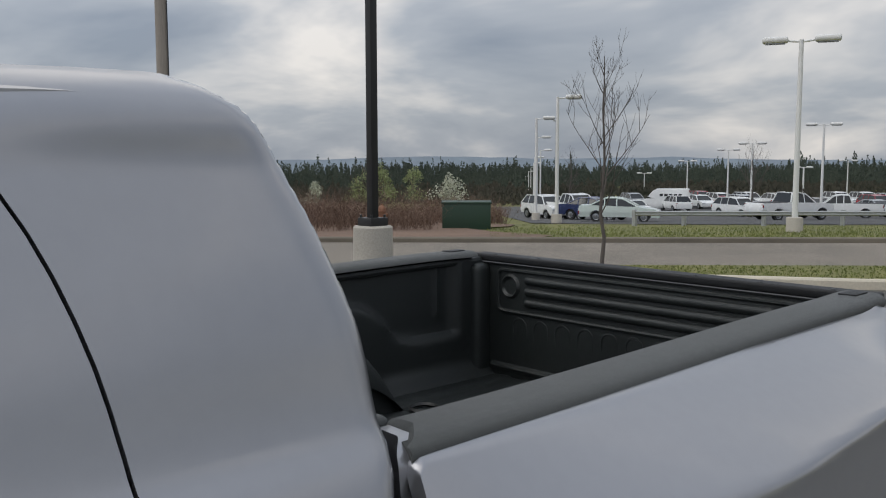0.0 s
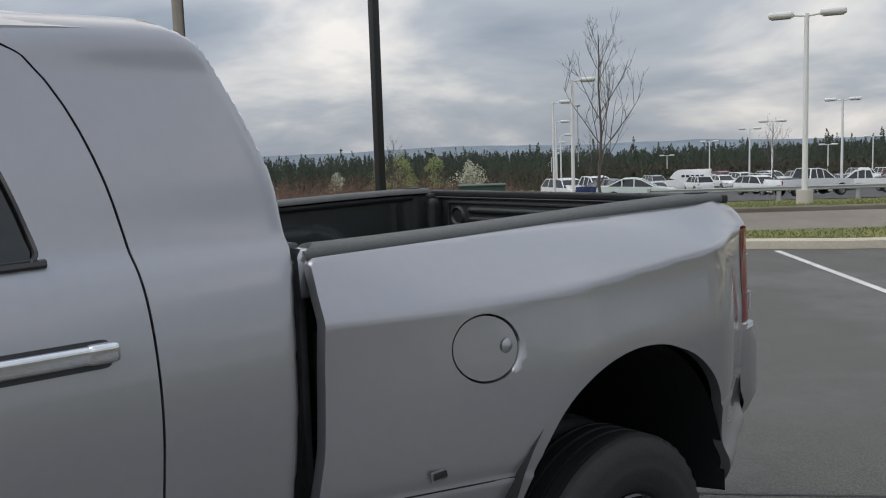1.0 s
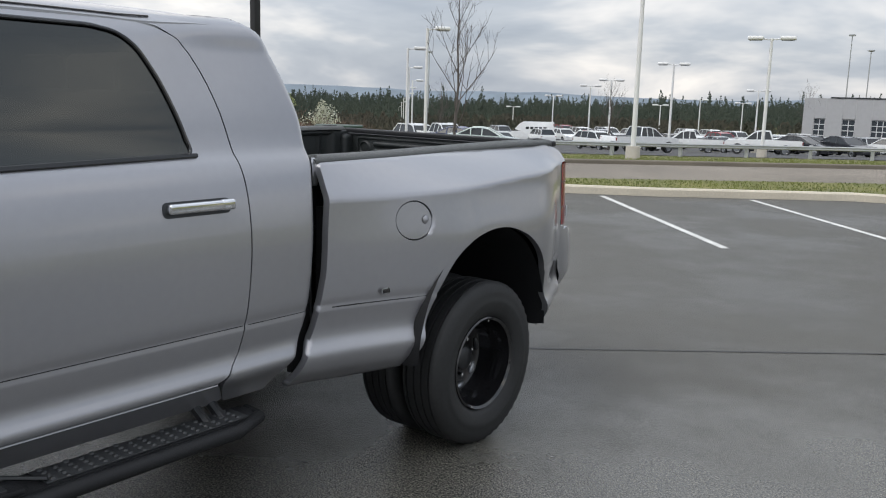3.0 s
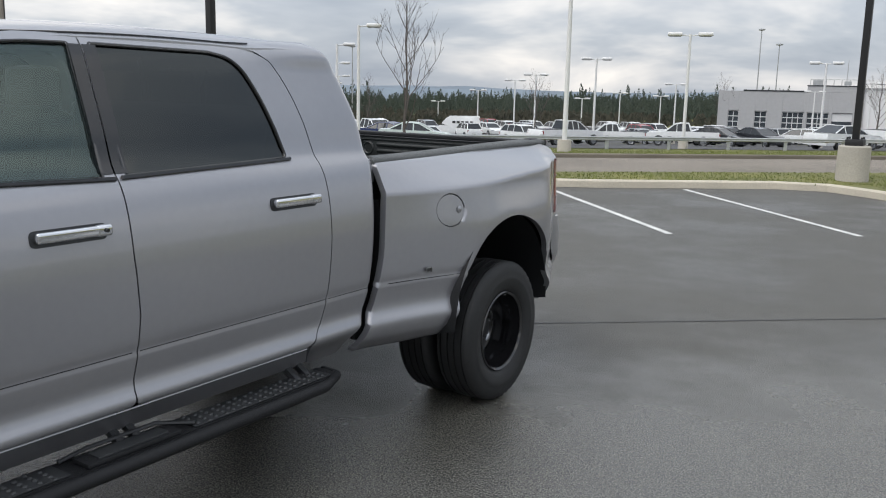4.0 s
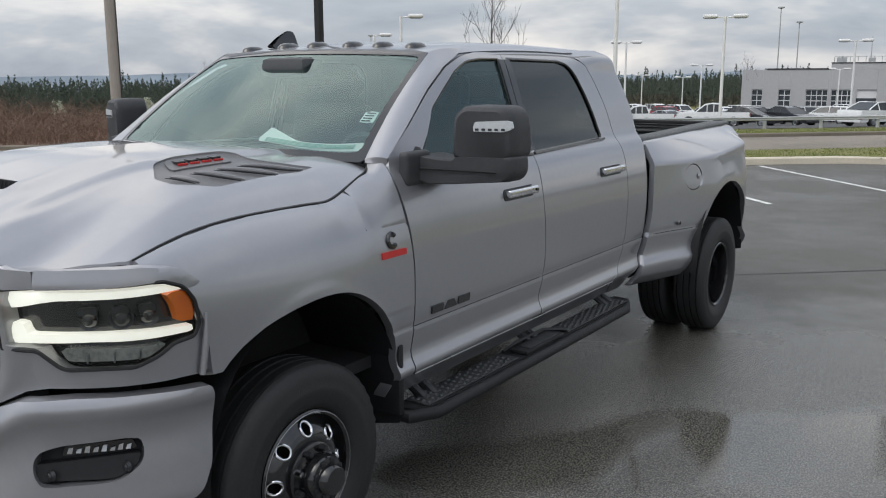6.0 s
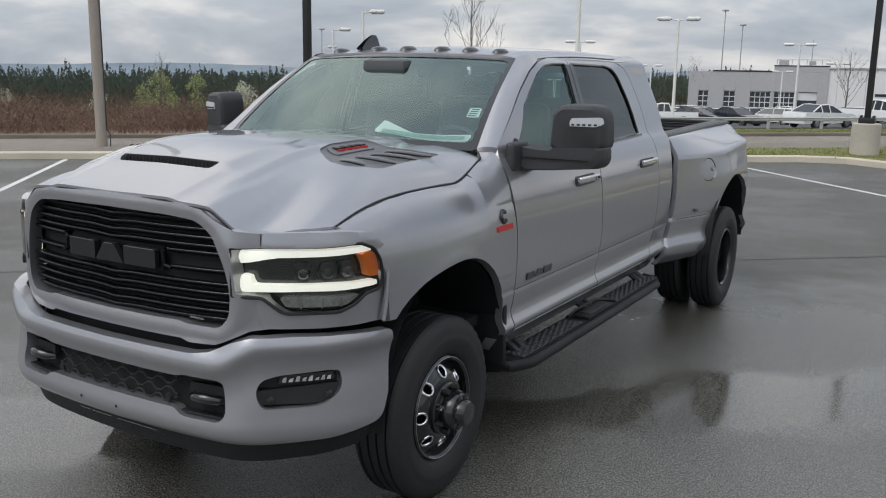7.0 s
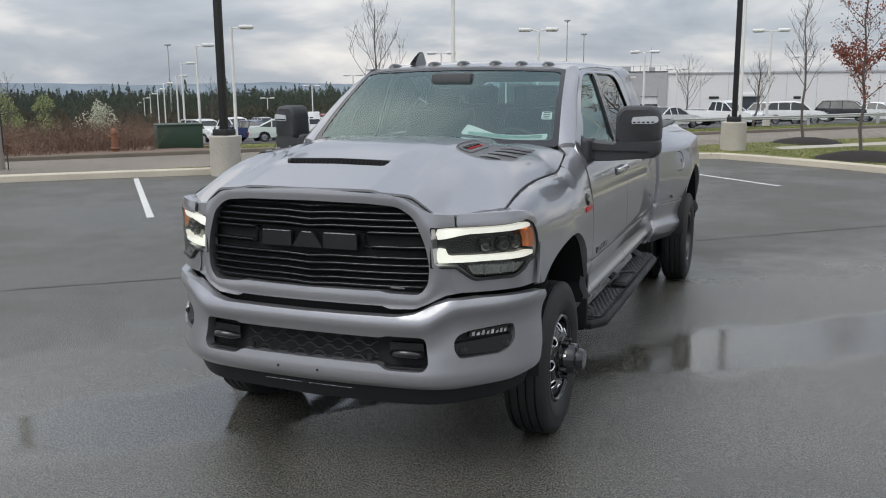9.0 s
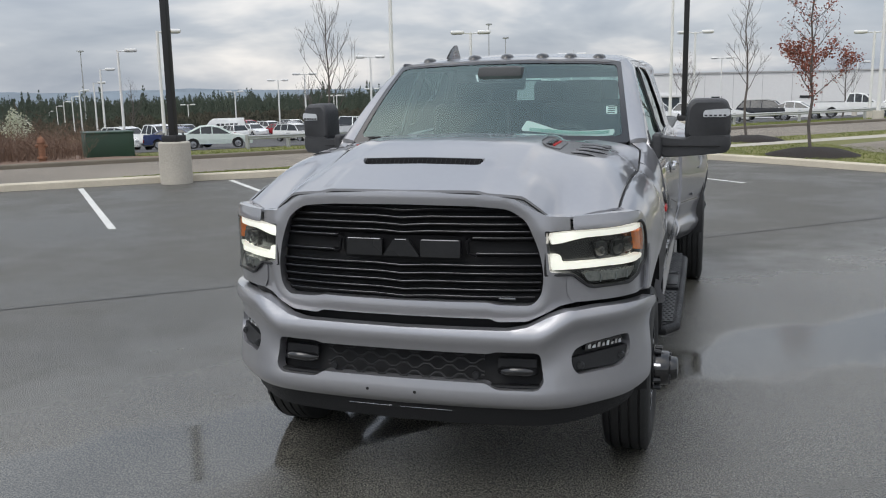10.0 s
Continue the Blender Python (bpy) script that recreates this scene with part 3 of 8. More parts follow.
def grass_blades():
    """Tufts on the verges nearest to the walk."""
    V, F = [], []
    def tuft(x, y, z, hgt):
        for _ in range(2):
            a = RNG.uniform(0, 6.28)
            dx, dy = math.cos(a) * 0.012, math.sin(a) * 0.012
            lx, ly = RNG.uniform(-1, 1) * hgt * 0.6, RNG.uniform(-1, 1) * hgt * 0.6
            n = len(V)
            V.extend([(x - dx, y - dy, z), (x + dx, y + dy, z), (x + lx, y + ly, z + hgt)])
            F.append((n, n + 1, n + 2))
    for _ in range(9000):
        u = RNG.uniform(0.5, 26)
        lo = kerb_v(u) + 0.2 if u < 12.5 else 12.2
        v = RNG.uniform(lo, 14.65)
        if u > 14.9 and v < 13.3:
            continue
        x, y, _z = uv(u, v)
        tuft(x, y, 0.11, RNG.uniform(0.015, 0.045))
    for _ in range(7000):
        u, v = RNG.uniform(13.6, 17.5), RNG.uniform(4, 12.35)
        x, y, _z = uv(u, v)
        tuft(x, y, 0.11, RNG.uniform(0.015, 0.04))
    for _ in range(26000):
        u, v = RNG.uniform(3.5, 60), 19.85 + abs(RNG.gauss(0, 9))
        if v > 41:
            continue
        x, y, _z = uv(u, v)
        tuft(x, y, terrain(x, y) - 0.03, RNG.uniform(0.04, 0.10))
    tagged(part("grass", (V, F), BLADE, flat=True), "short spring grass along the verges", "grass", kind="stuff")


def brush_field():
    """Dry scrub: crowds of thin leaning stems with side twigs."""
    V, F = [], []
    def stem(p, q, w):
        a = RNG.uniform(0, 3.14)
        s = Vector((math.cos(a) * w, math.sin(a) * w, 0))
        n = len(V)
        V.extend([p - s, p + s, q])
        F.append((n, n + 1, n + 2))
    for _ in range(10500):
        u = RNG.uniform(-48, 4.5)
        v = RNG.uniform(23.5 if u < -1.5 else 29, 62)
        if u > 1.5 and v < 40:
            continue
        x, y, _z = uv(u, v)
        z = terrain(x, y)
        clump = 0.55 + 0.75 * (noise.noise(Vector((x * 0.22, y * 0.22, 0))) + 0.5)
        hgt = max(0.3, clump * RNG.uniform(0.7, 1.3)) * (1.5 if v > 29 else 1.05) * (0.7 if u > -9 else 1.0)
        for _k in range(4):
            p = Vector((x + RNG.gauss(0, 0.25), y + RNG.gauss(0, 0.25), z))
            q = p + Vector((RNG.gauss(0, 0.5), RNG.gauss(0, 0.5), 1)) * hgt * RNG.uniform(0.7, 1.1)
            stem(p, q, 0.006 + 0.006 * RNG.random())
            for _j in range(7):
                t = RNG.uniform(0.25, 0.95)
                r = p.lerp(q, t)
                stem(r, r + Vector((RNG.gauss(0, 0.3), RNG.gauss(0, 0.3), RNG.uniform(-0.1, 0.35))) * hgt * 0.7, 0.005 + 0.006 * RNG.random())
    tagged(part("dry_brush", (V, F), BRUSH, flat=True), "tangled brown winter brush beyond the road", "brush", kind="stuff")


def branch_tree(name, label, base, height, spread, seed, levels=4, trunk=0.05, material=BARK, leaves=None, clear=0.28, upright=0.75, kids=15):
    """A bare tree: a tapered leader with rising limbs that fork into twigs."""
    r = random.Random(seed)
    tr = thing(name, label, "tree", base)
    limbs = []
    lead = [Vector((0, 0, 0))]
    for i in range(1, 9):
        lead.append(lead[-1] + Vector((r.gauss(0, 0.012), r.gauss(0, 0.012), 1 / 8)) * height)
    part("trunk", tube(lead, [trunk * (1 - 0.92 * i / 8) + 0.004 for i in range(9)], 8), material, tr)
    tips = []
    def grow(p, d, length, rad, level):
        pts, dirs = [p], d.normalized()
        n = 5 if level < 2 else 4
        for i in range(n):
            dirs = (dirs + Vector((r.gauss(0, 0.09), r.gauss(0, 0.09), 0.10 * upright))).normalized()
            pts.append(pts[-1] + dirs * length / n)
        limbs.append(tube(pts, [max(0.0018, rad * (1 - 0.78 * i / n)) for i in range(n + 1)], 5 if level < 2 else 3, False))
        tips.append(pts[-1])
        if level < levels - 1:
            for k in range(4 if level < 2 else 3):
                t = r.uniform(0.3, 0.95)
                q = pts[int(t * n)].lerp(pts[min(n, int(t * n) + 1)], t * n - int(t * n))
                side = Vector((r.gauss(0, 1), r.gauss(0, 1), r.gauss(0.25, 0.5))).normalized()
                grow(q, dirs * 0.75 + side * 0.6, length * r.uniform(0.35, 0.55), rad * 0.55, level + 1)
    for k in range(kids):
        t = clear + (0.97 - clear) * (k + r.random()) / kids
        i = min(7, int(t * 8))
        p = lead[i].lerp(lead[i + 1], t * 8 - i)
        a = k * 2.4 + r.uniform(-0.5, 0.5)
        reach = spread * (1.05 - 0.75 * max(0, (t - clear) / (1 - clear))) * r.uniform(0.75, 1.1)
        grow(p, Vector((math.cos(a), math.sin(a), upright)), reach, trunk * 0.34 * (1.1 - t) + 0.004, 1)
    part("branching", raw(*limbs), material, tr)
    if leaves:
        lm, count, lo, hi, size = leaves
        V, F = [], []
        wood = [q for q in raw(*limbs)[0] if q[2] > lo]
        for _ in range(count):
            p = Vector(r.choice(wood)) if r.random() < 0.6 else r.choice(tips)
            p = p + Vector((r.gauss(0, 0.06), r.gauss(0, 0.06), r.gauss(0, 0.06)))
            if not lo <= p.z <= hi or r.random() < 0.96 * smoothstep(0.12, 0.46, (p.z - lo) / (hi - lo)):
                continue
            n = len(V)
            a, b = Vector((r.gauss(0, 1), r.gauss(0, 1), r.gauss(0, 1))).normalized() * size, Vector((r.gauss(0, 1), r.gauss(0, 1), r.gauss(0, 1))).normalized() * size
            V.extend([p - a, p + b * 0.6, p + a, p - b * 0.6])
            F.append((n, n + 1, n + 2, n + 3))
        part("leaves", (V, F), lm, tr, flat=True)
    return tr


def crown_tree(name, label, base, height, width, seed, material, count=900):
    """A small leafing tree: trunk, limbs and a ragged crown of loose leaf clumps."""
    r = random.Random(seed)
    tr = thing(name, label, "tree", base)
    part("trunk", tube([(0, 0, 0), (0.03, 0.02, height * 0.3), (0, 0, height * 0.75)], [0.07, 0.05, 0.015], 7), BARK, tr)
    limbs = []
    for k in range(10):
        a, z = r.uniform(0, 6.28), r.uniform(0.2, 0.6) * height
        limbs.append(tube([(0, 0, z), (math.cos(a) * width * 0.2, math.sin(a) * width * 0.2, z + height * 0.14), (math.cos(a) * width * 0.36, math.sin(a) * width * 0.36, z + height * 0.33)], [0.03, 0.02, 0.006], 5))
    part("branching", raw(*limbs), BARK, tr)
    V, F = [], []
    lobes = [(Vector((r.gauss(0, 0.2) * width, r.gauss(0, 0.2) * width, height * r.uniform(0.32, 0.85))), r.uniform(0.16, 0.3) * width) for _ in range(16)]
    for _ in range(count):
        c, rad = r.choice(lobes)
        d = Vector((r.gauss(0, 1), r.gauss(0, 1), r.gauss(0, 1)))
        p = c + d.normalized() * rad * r.random() ** 0.4
        taper = 1 - 0.65 * max(0, (p.z / height - 0.45) / 0.55)
        p.x, p.y = p.x * taper, p.y * taper
        s = r.uniform(0.04, 0.085) * width / 2.6
        a = Vector((r.gauss(0, 1), r.gauss(0, 1), r.gauss(0, 1))).normalized() * s
        b = Vector((r.gauss(0, 1), r.gauss(0, 1), r.gauss(0, 1))).normalized() * s
        n = len(V)
        V.extend([p - a, p + b, p + a, p - b])
        F.append((n, n + 1, n + 2, n + 3))
    part("crown", (V, F), material, tr, flat=True)
    return tr


def forest():
    """The pine wood that closes the view: ragged tapered crowns on bare stems, thousands of needle clumps."""
    r = random.Random(3)
    V, F = [], []
    def pine(x, y, z, h, w, clumps=84):
        n = len(V)
        V.extend([(x - 0.15, y, z), (x + 0.15, y, z), (x, y, z + h)])
        F.append((n, n + 1, n + 2))
        for k in range(clumps):
            t = r.random() ** 0.8
            zz = z + h * (0.10 + 0.90 * t)
            rad = w * (1.05 - t) * r.uniform(0.2, 1.0)
            a = r.uniform(0, 6.28)
            c = Vector((x + math.cos(a) * rad, y + math.sin(a) * rad, zz))
            s = w * r.uniform(0.10, 0.22) * (1.15 - 0.6 * t)
            b = r.uniform(0, 6.28)
            p = [c + Vector((math.cos(b) * i * s * 0.8, math.sin(b) * i * s * 0.8, j * s)) for i, j in ((-1, r.uniform(-0.8, 0.1)), (r.uniform(-0.4, 0.4), -1.0), (1, r.uniform(-0.8, 0.1)), (r.uniform(-0.4, 0.4), 0.9))]
            n = len(V)
            V.extend(p)
            F.extend([(n, n + 1, n + 2), (n, n + 2, n + 3)])
    for i in range(6000):
        az = r.uniform(-30, 80)
        d = r.uniform(200, 330) if i < 4300 else r.uniform(330, 480)
        x, y = -math.sin(radians(az)) * d, math.cos(radians(az)) * d
        z = terrain(x, y)
        top = (-1.3 if az > 25 else -0.2) + 3.2 * noise.noise(Vector((x * 0.022, y * 0.022, 3))) + r.gauss(0, 0.6) + (r.uniform(0.8, 3.2) if r.random() < 0.06 + 0.16 * max(0, noise.noise(Vector((x * 0.05, y * 0.05, 9)))) else 0)
        h = max(4, top - z)
        pine(x, y, z, h, h * 0.16 + 0.8 + (0.8 if d > 330 else 0), 84 if d < 330 else 56)
    tagged(part("pine_forest", (V, F), PINE, flat=True), "dark pine wood in the distance beyond the yards", "forest", kind="stuff")
    # the lower mixed thicket before it
    V, F = [], []
    for _ in range(1500):
        az = r.uniform(-30, 80)
        d = r.uniform(128, 200)
        x, y = -math.sin(radians(az)) * d, math.cos(radians(az)) * d
        if (x + y) * R2 > 12 and az < 22 and d < 165:
            continue
        z = terrain(x, y)
        pine(x, y, z, max(2.2, min(-3.2 + r.gauss(0, 0.5) - z, 7.0)), r.uniform(1.5, 2.6))
    tagged(part("thicket", (V, F), THICKET, flat=True), "brown and green winter thicket before the pine wood", "thicket", kind="stuff")
    # ridges; their haze is put into the pale blue colour
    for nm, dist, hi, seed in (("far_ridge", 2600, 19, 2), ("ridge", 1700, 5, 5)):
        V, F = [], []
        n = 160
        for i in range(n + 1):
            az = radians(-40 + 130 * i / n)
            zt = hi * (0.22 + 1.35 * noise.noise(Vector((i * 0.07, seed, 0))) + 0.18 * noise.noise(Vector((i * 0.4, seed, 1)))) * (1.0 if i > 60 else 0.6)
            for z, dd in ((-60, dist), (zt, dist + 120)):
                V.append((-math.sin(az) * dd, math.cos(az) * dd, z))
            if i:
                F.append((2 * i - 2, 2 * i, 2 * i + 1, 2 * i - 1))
        tagged(part(nm, (V, F), HILL), "wooded ridge on the horizon, coloured blue for haze", "hill", kind="structure")


# ==== lamps, poles and street furniture ====
def lamp_post(x, y, head_z, heads, face=0.0):
    """A white yard lamp: tapered pole on a concrete footing, arms and flat oval heads."""
    z0 = terrain(x, y)
    h = head_z - z0
    post = thing("yard_lamp", "white steel yard lamp with two flat oval heads" if heads == 2 else "white steel yard lamp with one flat oval head", "lamp post", (x, y, z0), face, "yard lamps")
    part("footing", lathe([(0.0, 0.45), (0.24, 0.45), (0.26, 0.42), (0.26, -0.3)], 14, "z"), CONCRETE, post)
    part("pole", tube([(0, 0, 0.4), (0, 0, h)], [0.095, 0.07], 10), POLE_WHITE, post)
    for s in ((-1, 1) if heads == 2 else (1,)):
        part("arm", tube([(0, 0, h - 0.08), (s * 0.45, 0, h - 0.03)], 0.035, 6), POLE_WHITE, post)
        hd = box((0.78, 0.42, 0.2), (s * 0.78, 0, h), 0.09, 3)
        head = part("lamp_head", hd, POLE_WHITE, post)
        part("lens", box((0.6, 0.3, 0.03), (s * 0.78, 0, h - 0.11), 0.01), SATIN_METAL, head)


def build_lamps():
    two = [(-11.1, 30.1, 5.6), (-12.15, 46.8, 4.84), (-24.7, 63.1, 4.2), (-36.0, 74.8, 3.2), (-45.0, 87.0, 2.8), (-59.9, 103.6, 1.6),
           (-80.1, 123.9, -0.4), (-49.5, 127.9, 1.6), (-52.6, 121.1, 0.7), (-28.1, 91.1, 2.7), (-43.9, 130.1, 1.3), (-9.5, 69.2, 4.15)]
    two += [(-18.0, 109.2, 2.3), (-28.9, 125.2, 1.7), (-59.3, 135.5, 0.6), (0.3, 58.0, 5.0), (-10.1, 95.3, 3.1), (2.6, 100.6, 4.3), (15.6, 94.7, 3.4), (-0.8, 47.6, 7.4), (8.9, 41.6, 7.4), (10.9, 56.5, 4.6)]
    for x, y, z in two:
        lamp_post(x, y, z, 2, math.degrees(math.atan2(y + 1, x - 2.5)) - 90)
    one = [(-26.0, 36.2, 4.85), (-34.6, 44.6, 4.4), (-47.2, 59.3, 3.7), (-58.7, 73.2, 2.8), (-72.3, 88.0, 2.1), (-86.8, 104.5, 1.3),
           (-103.6, 123.1, 0.4), (-123.7, 145.4, -0.7), (-147.4, 171.2, -2.3), (-170.9, 197.2, -3.2), (-194.3, 223.2, -4.2)]
    for x, y, z in one:
        lamp_post(x, y, z, 1, math.degrees(math.atan2(y + 1, x - 2.5)) - 90)
    for x, y, z in ((-46.1, 193.0, 14.9), (-42.5, 193.9, 11.9), (-128.8, 160.5, 10.4)):
        z0 = terrain(x, y)
        m = thing("floodlight_mast", "tall thin steel floodlight mast far off", "mast", (x, y, z0))
        part("pole", tube([(0, 0, 0), (0, 0, z - z0)], [0.15, 0.09], 8), GALV, m)
        part("crown_ring", lathe([(0.1, 0), (0.7, 0.1), (0.7, 0.35), (0.1, 0.45)], 10, "z", (0, 0, z - z0)), GALV, m)


def bollard_pole(u, v, label):
    x, y, z = uv(u, v, 0.08)
    p = thing("parking_lot_lamp", label, "lamp post", (x, y, z))
    part("footing", lathe([(0.0, 0.74), (0.28, 0.74), (0.305, 0.715), (0.31, 0.4), (0.315, -0.3)], 28, "z"), CONCRETE, p, "weathered round concrete footing")
    base = part("base_cover", box((0.34, 0.34, 0.13), (0, 0, 0.80), 0.02), POLE_BLACK, p)
    for sx in (-1, 1):
        for sy in (-1, 1):
            part("bolt", lathe([(0.0, 0.05), (0.02, 0.05), (0.02, 0)], 6, "z", (sx * 0.13, sy * 0.13, 0.86)), STEEL_DARK, base)
    part("pole", box((0.13, 0.13, 7.2), (0, 0, 4.45), 0.012), POLE_BLACK, p)
    part("lamp_head", box((0.55, 0.35, 0.16), (0.4, 0, 8.0), 0.05), POLE_BLACK, p)
    part("lamp_head", box((0.55, 0.35, 0.16), (-0.4, 0, 8.0), 0.05), POLE_BLACK, p)


def street_things():
    bollard_pole(1.47, 13.95, "black square lamp pole on a round concrete footing")
    bollard_pole(13.9, 13.0, "black square lamp pole on a stained concrete footing")
    x, y, z = uv(-2.92, 17.35, -0.02)
    p = thing("utility_pole", "weathered tan utility pole behind the kerb", "pole", (x, y, z))
    part("pole", tube([(0, 0, -0.2), (0, 0, 9.5)], [0.125, 0.10], 14), POLE_TAN, p)
    part("conduit", tube([(0.17, 0.1, -0.1), (0.17, 0.1, 0.35), (0.12, 0.06, 0.42), (0.12, 0.06, 5)], 0.012, 6), STEEL_DARK, p)
    # hydrant
    x, y = -20.1, 20.3
    h = thing("fire_hydrant", "rusty orange fire hydrant in the brush", "hydrant", (x, y, terrain(x, y) + 0.12))
    part("barrel", lathe([(0.11, -0.2), (0.11, 0.0), (0.17, 0.0), (0.17, 0.05), (0.11, 0.06), (0.11, 0.5), (0.14, 0.51), (0.14, 0.55), (0.11, 0.56)], 20, "z"), HYDRANT_MAT, h)
    part("bonnet", lathe([(0.125, 0.56), (0.12, 0.62), (0.08, 0.69), (0.03, 0.72), (0.03, 0.77), (0.0, 0.77)], 20, "z"), HYDRANT_MAT, h)
    for a in (0, 90, 180):
        m = Matrix.Rotation(radians(a + 30), 4, "Z")
        v, f = lathe([(0.0, 0.2), (0.03, 0.2), (0.03, 0.17), (0.065, 0.165), (0.065, 0.1), (0.05, 0.05)], 12, "x", (0, 0, 0.42))
        part("nozzle_cap", ([m @ Vector(q) for q in v], f), HYDRANT_MAT, h)
    # cabinet
    cx, cy = -21.2, 25.2
    b = thing("utility_cabinet", "dark green metal utility cabinet on the grass", "cabinet", (cx, cy, terrain(cx, cy)), 45)
    part("body", box((1.75, 1.4, 0.95), (0, 0, 0.47), 0.03), GREEN_BOX, b)
    part("lid", box((1.82, 1.46, 0.06), (0, 0, 0.97), 0.015), GREEN_BOX, b)
    # guard rail along the sales yard
    pts = [(-20.2, 34.4), (-19.0, 36.4), (-9.9, 47.45), (-4.8, 50.6), (10.4, 54.95), (24, 58)]
    P = []
    for i in range(len(pts) - 1):
        a, c = Vector((*pts[i], 0)), Vector((*pts[i + 1], 0))
        n = max(1, round((c - a).length / 3.8))
        P += [a.lerp(c, k / n) for k in range(n)]
    P.append(Vector((*pts[-1], 0)))
    g = thing("guard_rail", "galvanised guard rail on grey posts along the yard", "guard rail", (P[0].x, P[0].y, terrain(P[0].x, P[0].y)))
    base = Vector((P[0].x, P[0].y, terrain(P[0].x, P[0].y)))
    post_me = to_mesh("post", box((0.16, 0.16, 0.75), (0, 0, 0.3), 0.015))
    post_me.materials.append(GALV)
    prof = [(0.1, 0.42), (0.14, 0.46), (0.1, 0.5), (0.1, 0.54), (0.14, 0.58), (0.1, 0.63), (0.085, 0.63), (0.085, 0.42)]
    V, F = [], []
    for i, p in enumerate(P):
        z = terrain(p.x, p.y)
        o = new("post", post_me)
        o.parent = g
        o.location = Vector((p.x, p.y, z)) - base
        d = (P[min(i + 1, len(P) - 1)] - P[max(i - 1, 0)]).normalized()
        nr = Vector((d.y, -d.x, 0))
        for o_, zz in prof:
            V.append(p + nr * o_ + Vector((0, 0, z + zz)) - base)
        if i:
            m = len(prof)
            F += [((i - 1) * m + k, i * m + k, i * m + (k + 1) % m, (i - 1) * m + (k + 1) % m) for k in range(m)]
    part("rail", (V, F), GALV, g)
    # mulch beds on the island
    def bed(u, v, r, hgt, sd):
        rr = random.Random(sd)
        V, F = [(*uv(u, v)[:2], 0.11 + hgt)], []
        for k in range(4):
            for i in range(24):
                a = i * 2 * math.pi / 24
                q = (k + 1) / 4
                rad = r * q * (1 + 0.07 * math.sin(3 * a + sd) + 0.04 * rr.random())
                x, y, _ = uv(u + math.cos(a) * rad, v + math.sin(a) * rad)
                V.append((x, y, 0.112 + hgt * (1 - q * q) + 0.015 * rr.random() - (0.02 if k == 3 else 0)))
        for i in range(24):
            j = (i + 1) % 24
            F.append((0, 1 + i, 1 + j))
            for k in range(3):
                F.append((1 + k * 24 + i, 1 + (k + 1) * 24 + i, 1 + (k + 1) * 24 + j, 1 + k * 24 + j))
        tagged(part("mulch_bed", (V, F), MULCH, sharp=70), "round mound of dark mulch at a tree's foot", "mulch", "mulch beds")
    bed(14.6, 9.6, 1.05, 0.17, 1)
    bed(17.4, 14.0, 0.95, 0.15, 2)
    branch_tree("young_tree", "young tree with russet leaves still on its crown", uv(14.65, 9.75, 0.2), 4.6, 1.1, 11, 4, 0.034, BARK, (RED_LEAF, 24000, 1.1, 4.4, 0.034), 0.23, 0.7, 26)
    branch_tree("young_tree", "bare slender young tree in a mulch bed", uv(17.45, 14.2, 0.15), 4.0, 1.1, 12, 4, 0.036, BARK, None, 0.33, 1.2, 20)
    branch_tree("young_tree", "bare young tree on the turf strip by the road", (-6.95, 14.25, 0.1), 3.4, 1.6, 13, 4, 0.032, BARK, None, 0.24, 1.25, 16)
    for i, (x, y, h, s) in enumerate(((-33.5, 70.2, 5.8, 2.6), (-7.3, 80.5, 6.0, 2.8), (-0.4, 55.6, 4.4, 1.8), (12.5, 80.0, 5.5, 2.4), (-51.3, 68.4, 6.2, 2.0), (-54.0, 46.8, 5.4, 2.0), (-31.0, 118, 7.5, 3.4))):
        branch_tree("yard_tree", "bare winter tree in the sales yard", (x, y, terrain(x, y)), h, s, 20 + i, 4, 0.08, BARK, None, 0.25, 1.0, 18)
    for i, (x, y, h, w, m) in enumerate(((-66.5, 58.0, 6.2, 5.2, SPRING_LEAF), (-58.5, 49.2, 5.2, 3.2, SPRING_LEAF), (-47.6, 49.6, 4.3, 4.4, BLOSSOM), (-63.5, 59.8, 6.0, 3.6, SPRING_LEAF),
                                         (-59.2, 45.0, 3.8, 3.0, BLOSSOM), (-64, 40, 3.6, 2.6, BLOSSOM), (-66, 33, 4.5, 4.0, SPRING_LEAF), (-60.5, 29, 3.5, 3.5, BLOSSOM))):
        crown_tree("pear_tree", "small pear tree in white spring blossom" if m is BLOSSOM else "small tree in pale green spring leaf", (x, y, terrain(x, y)), h * 0.86, w * 0.68, 40 + i, m, 1300)


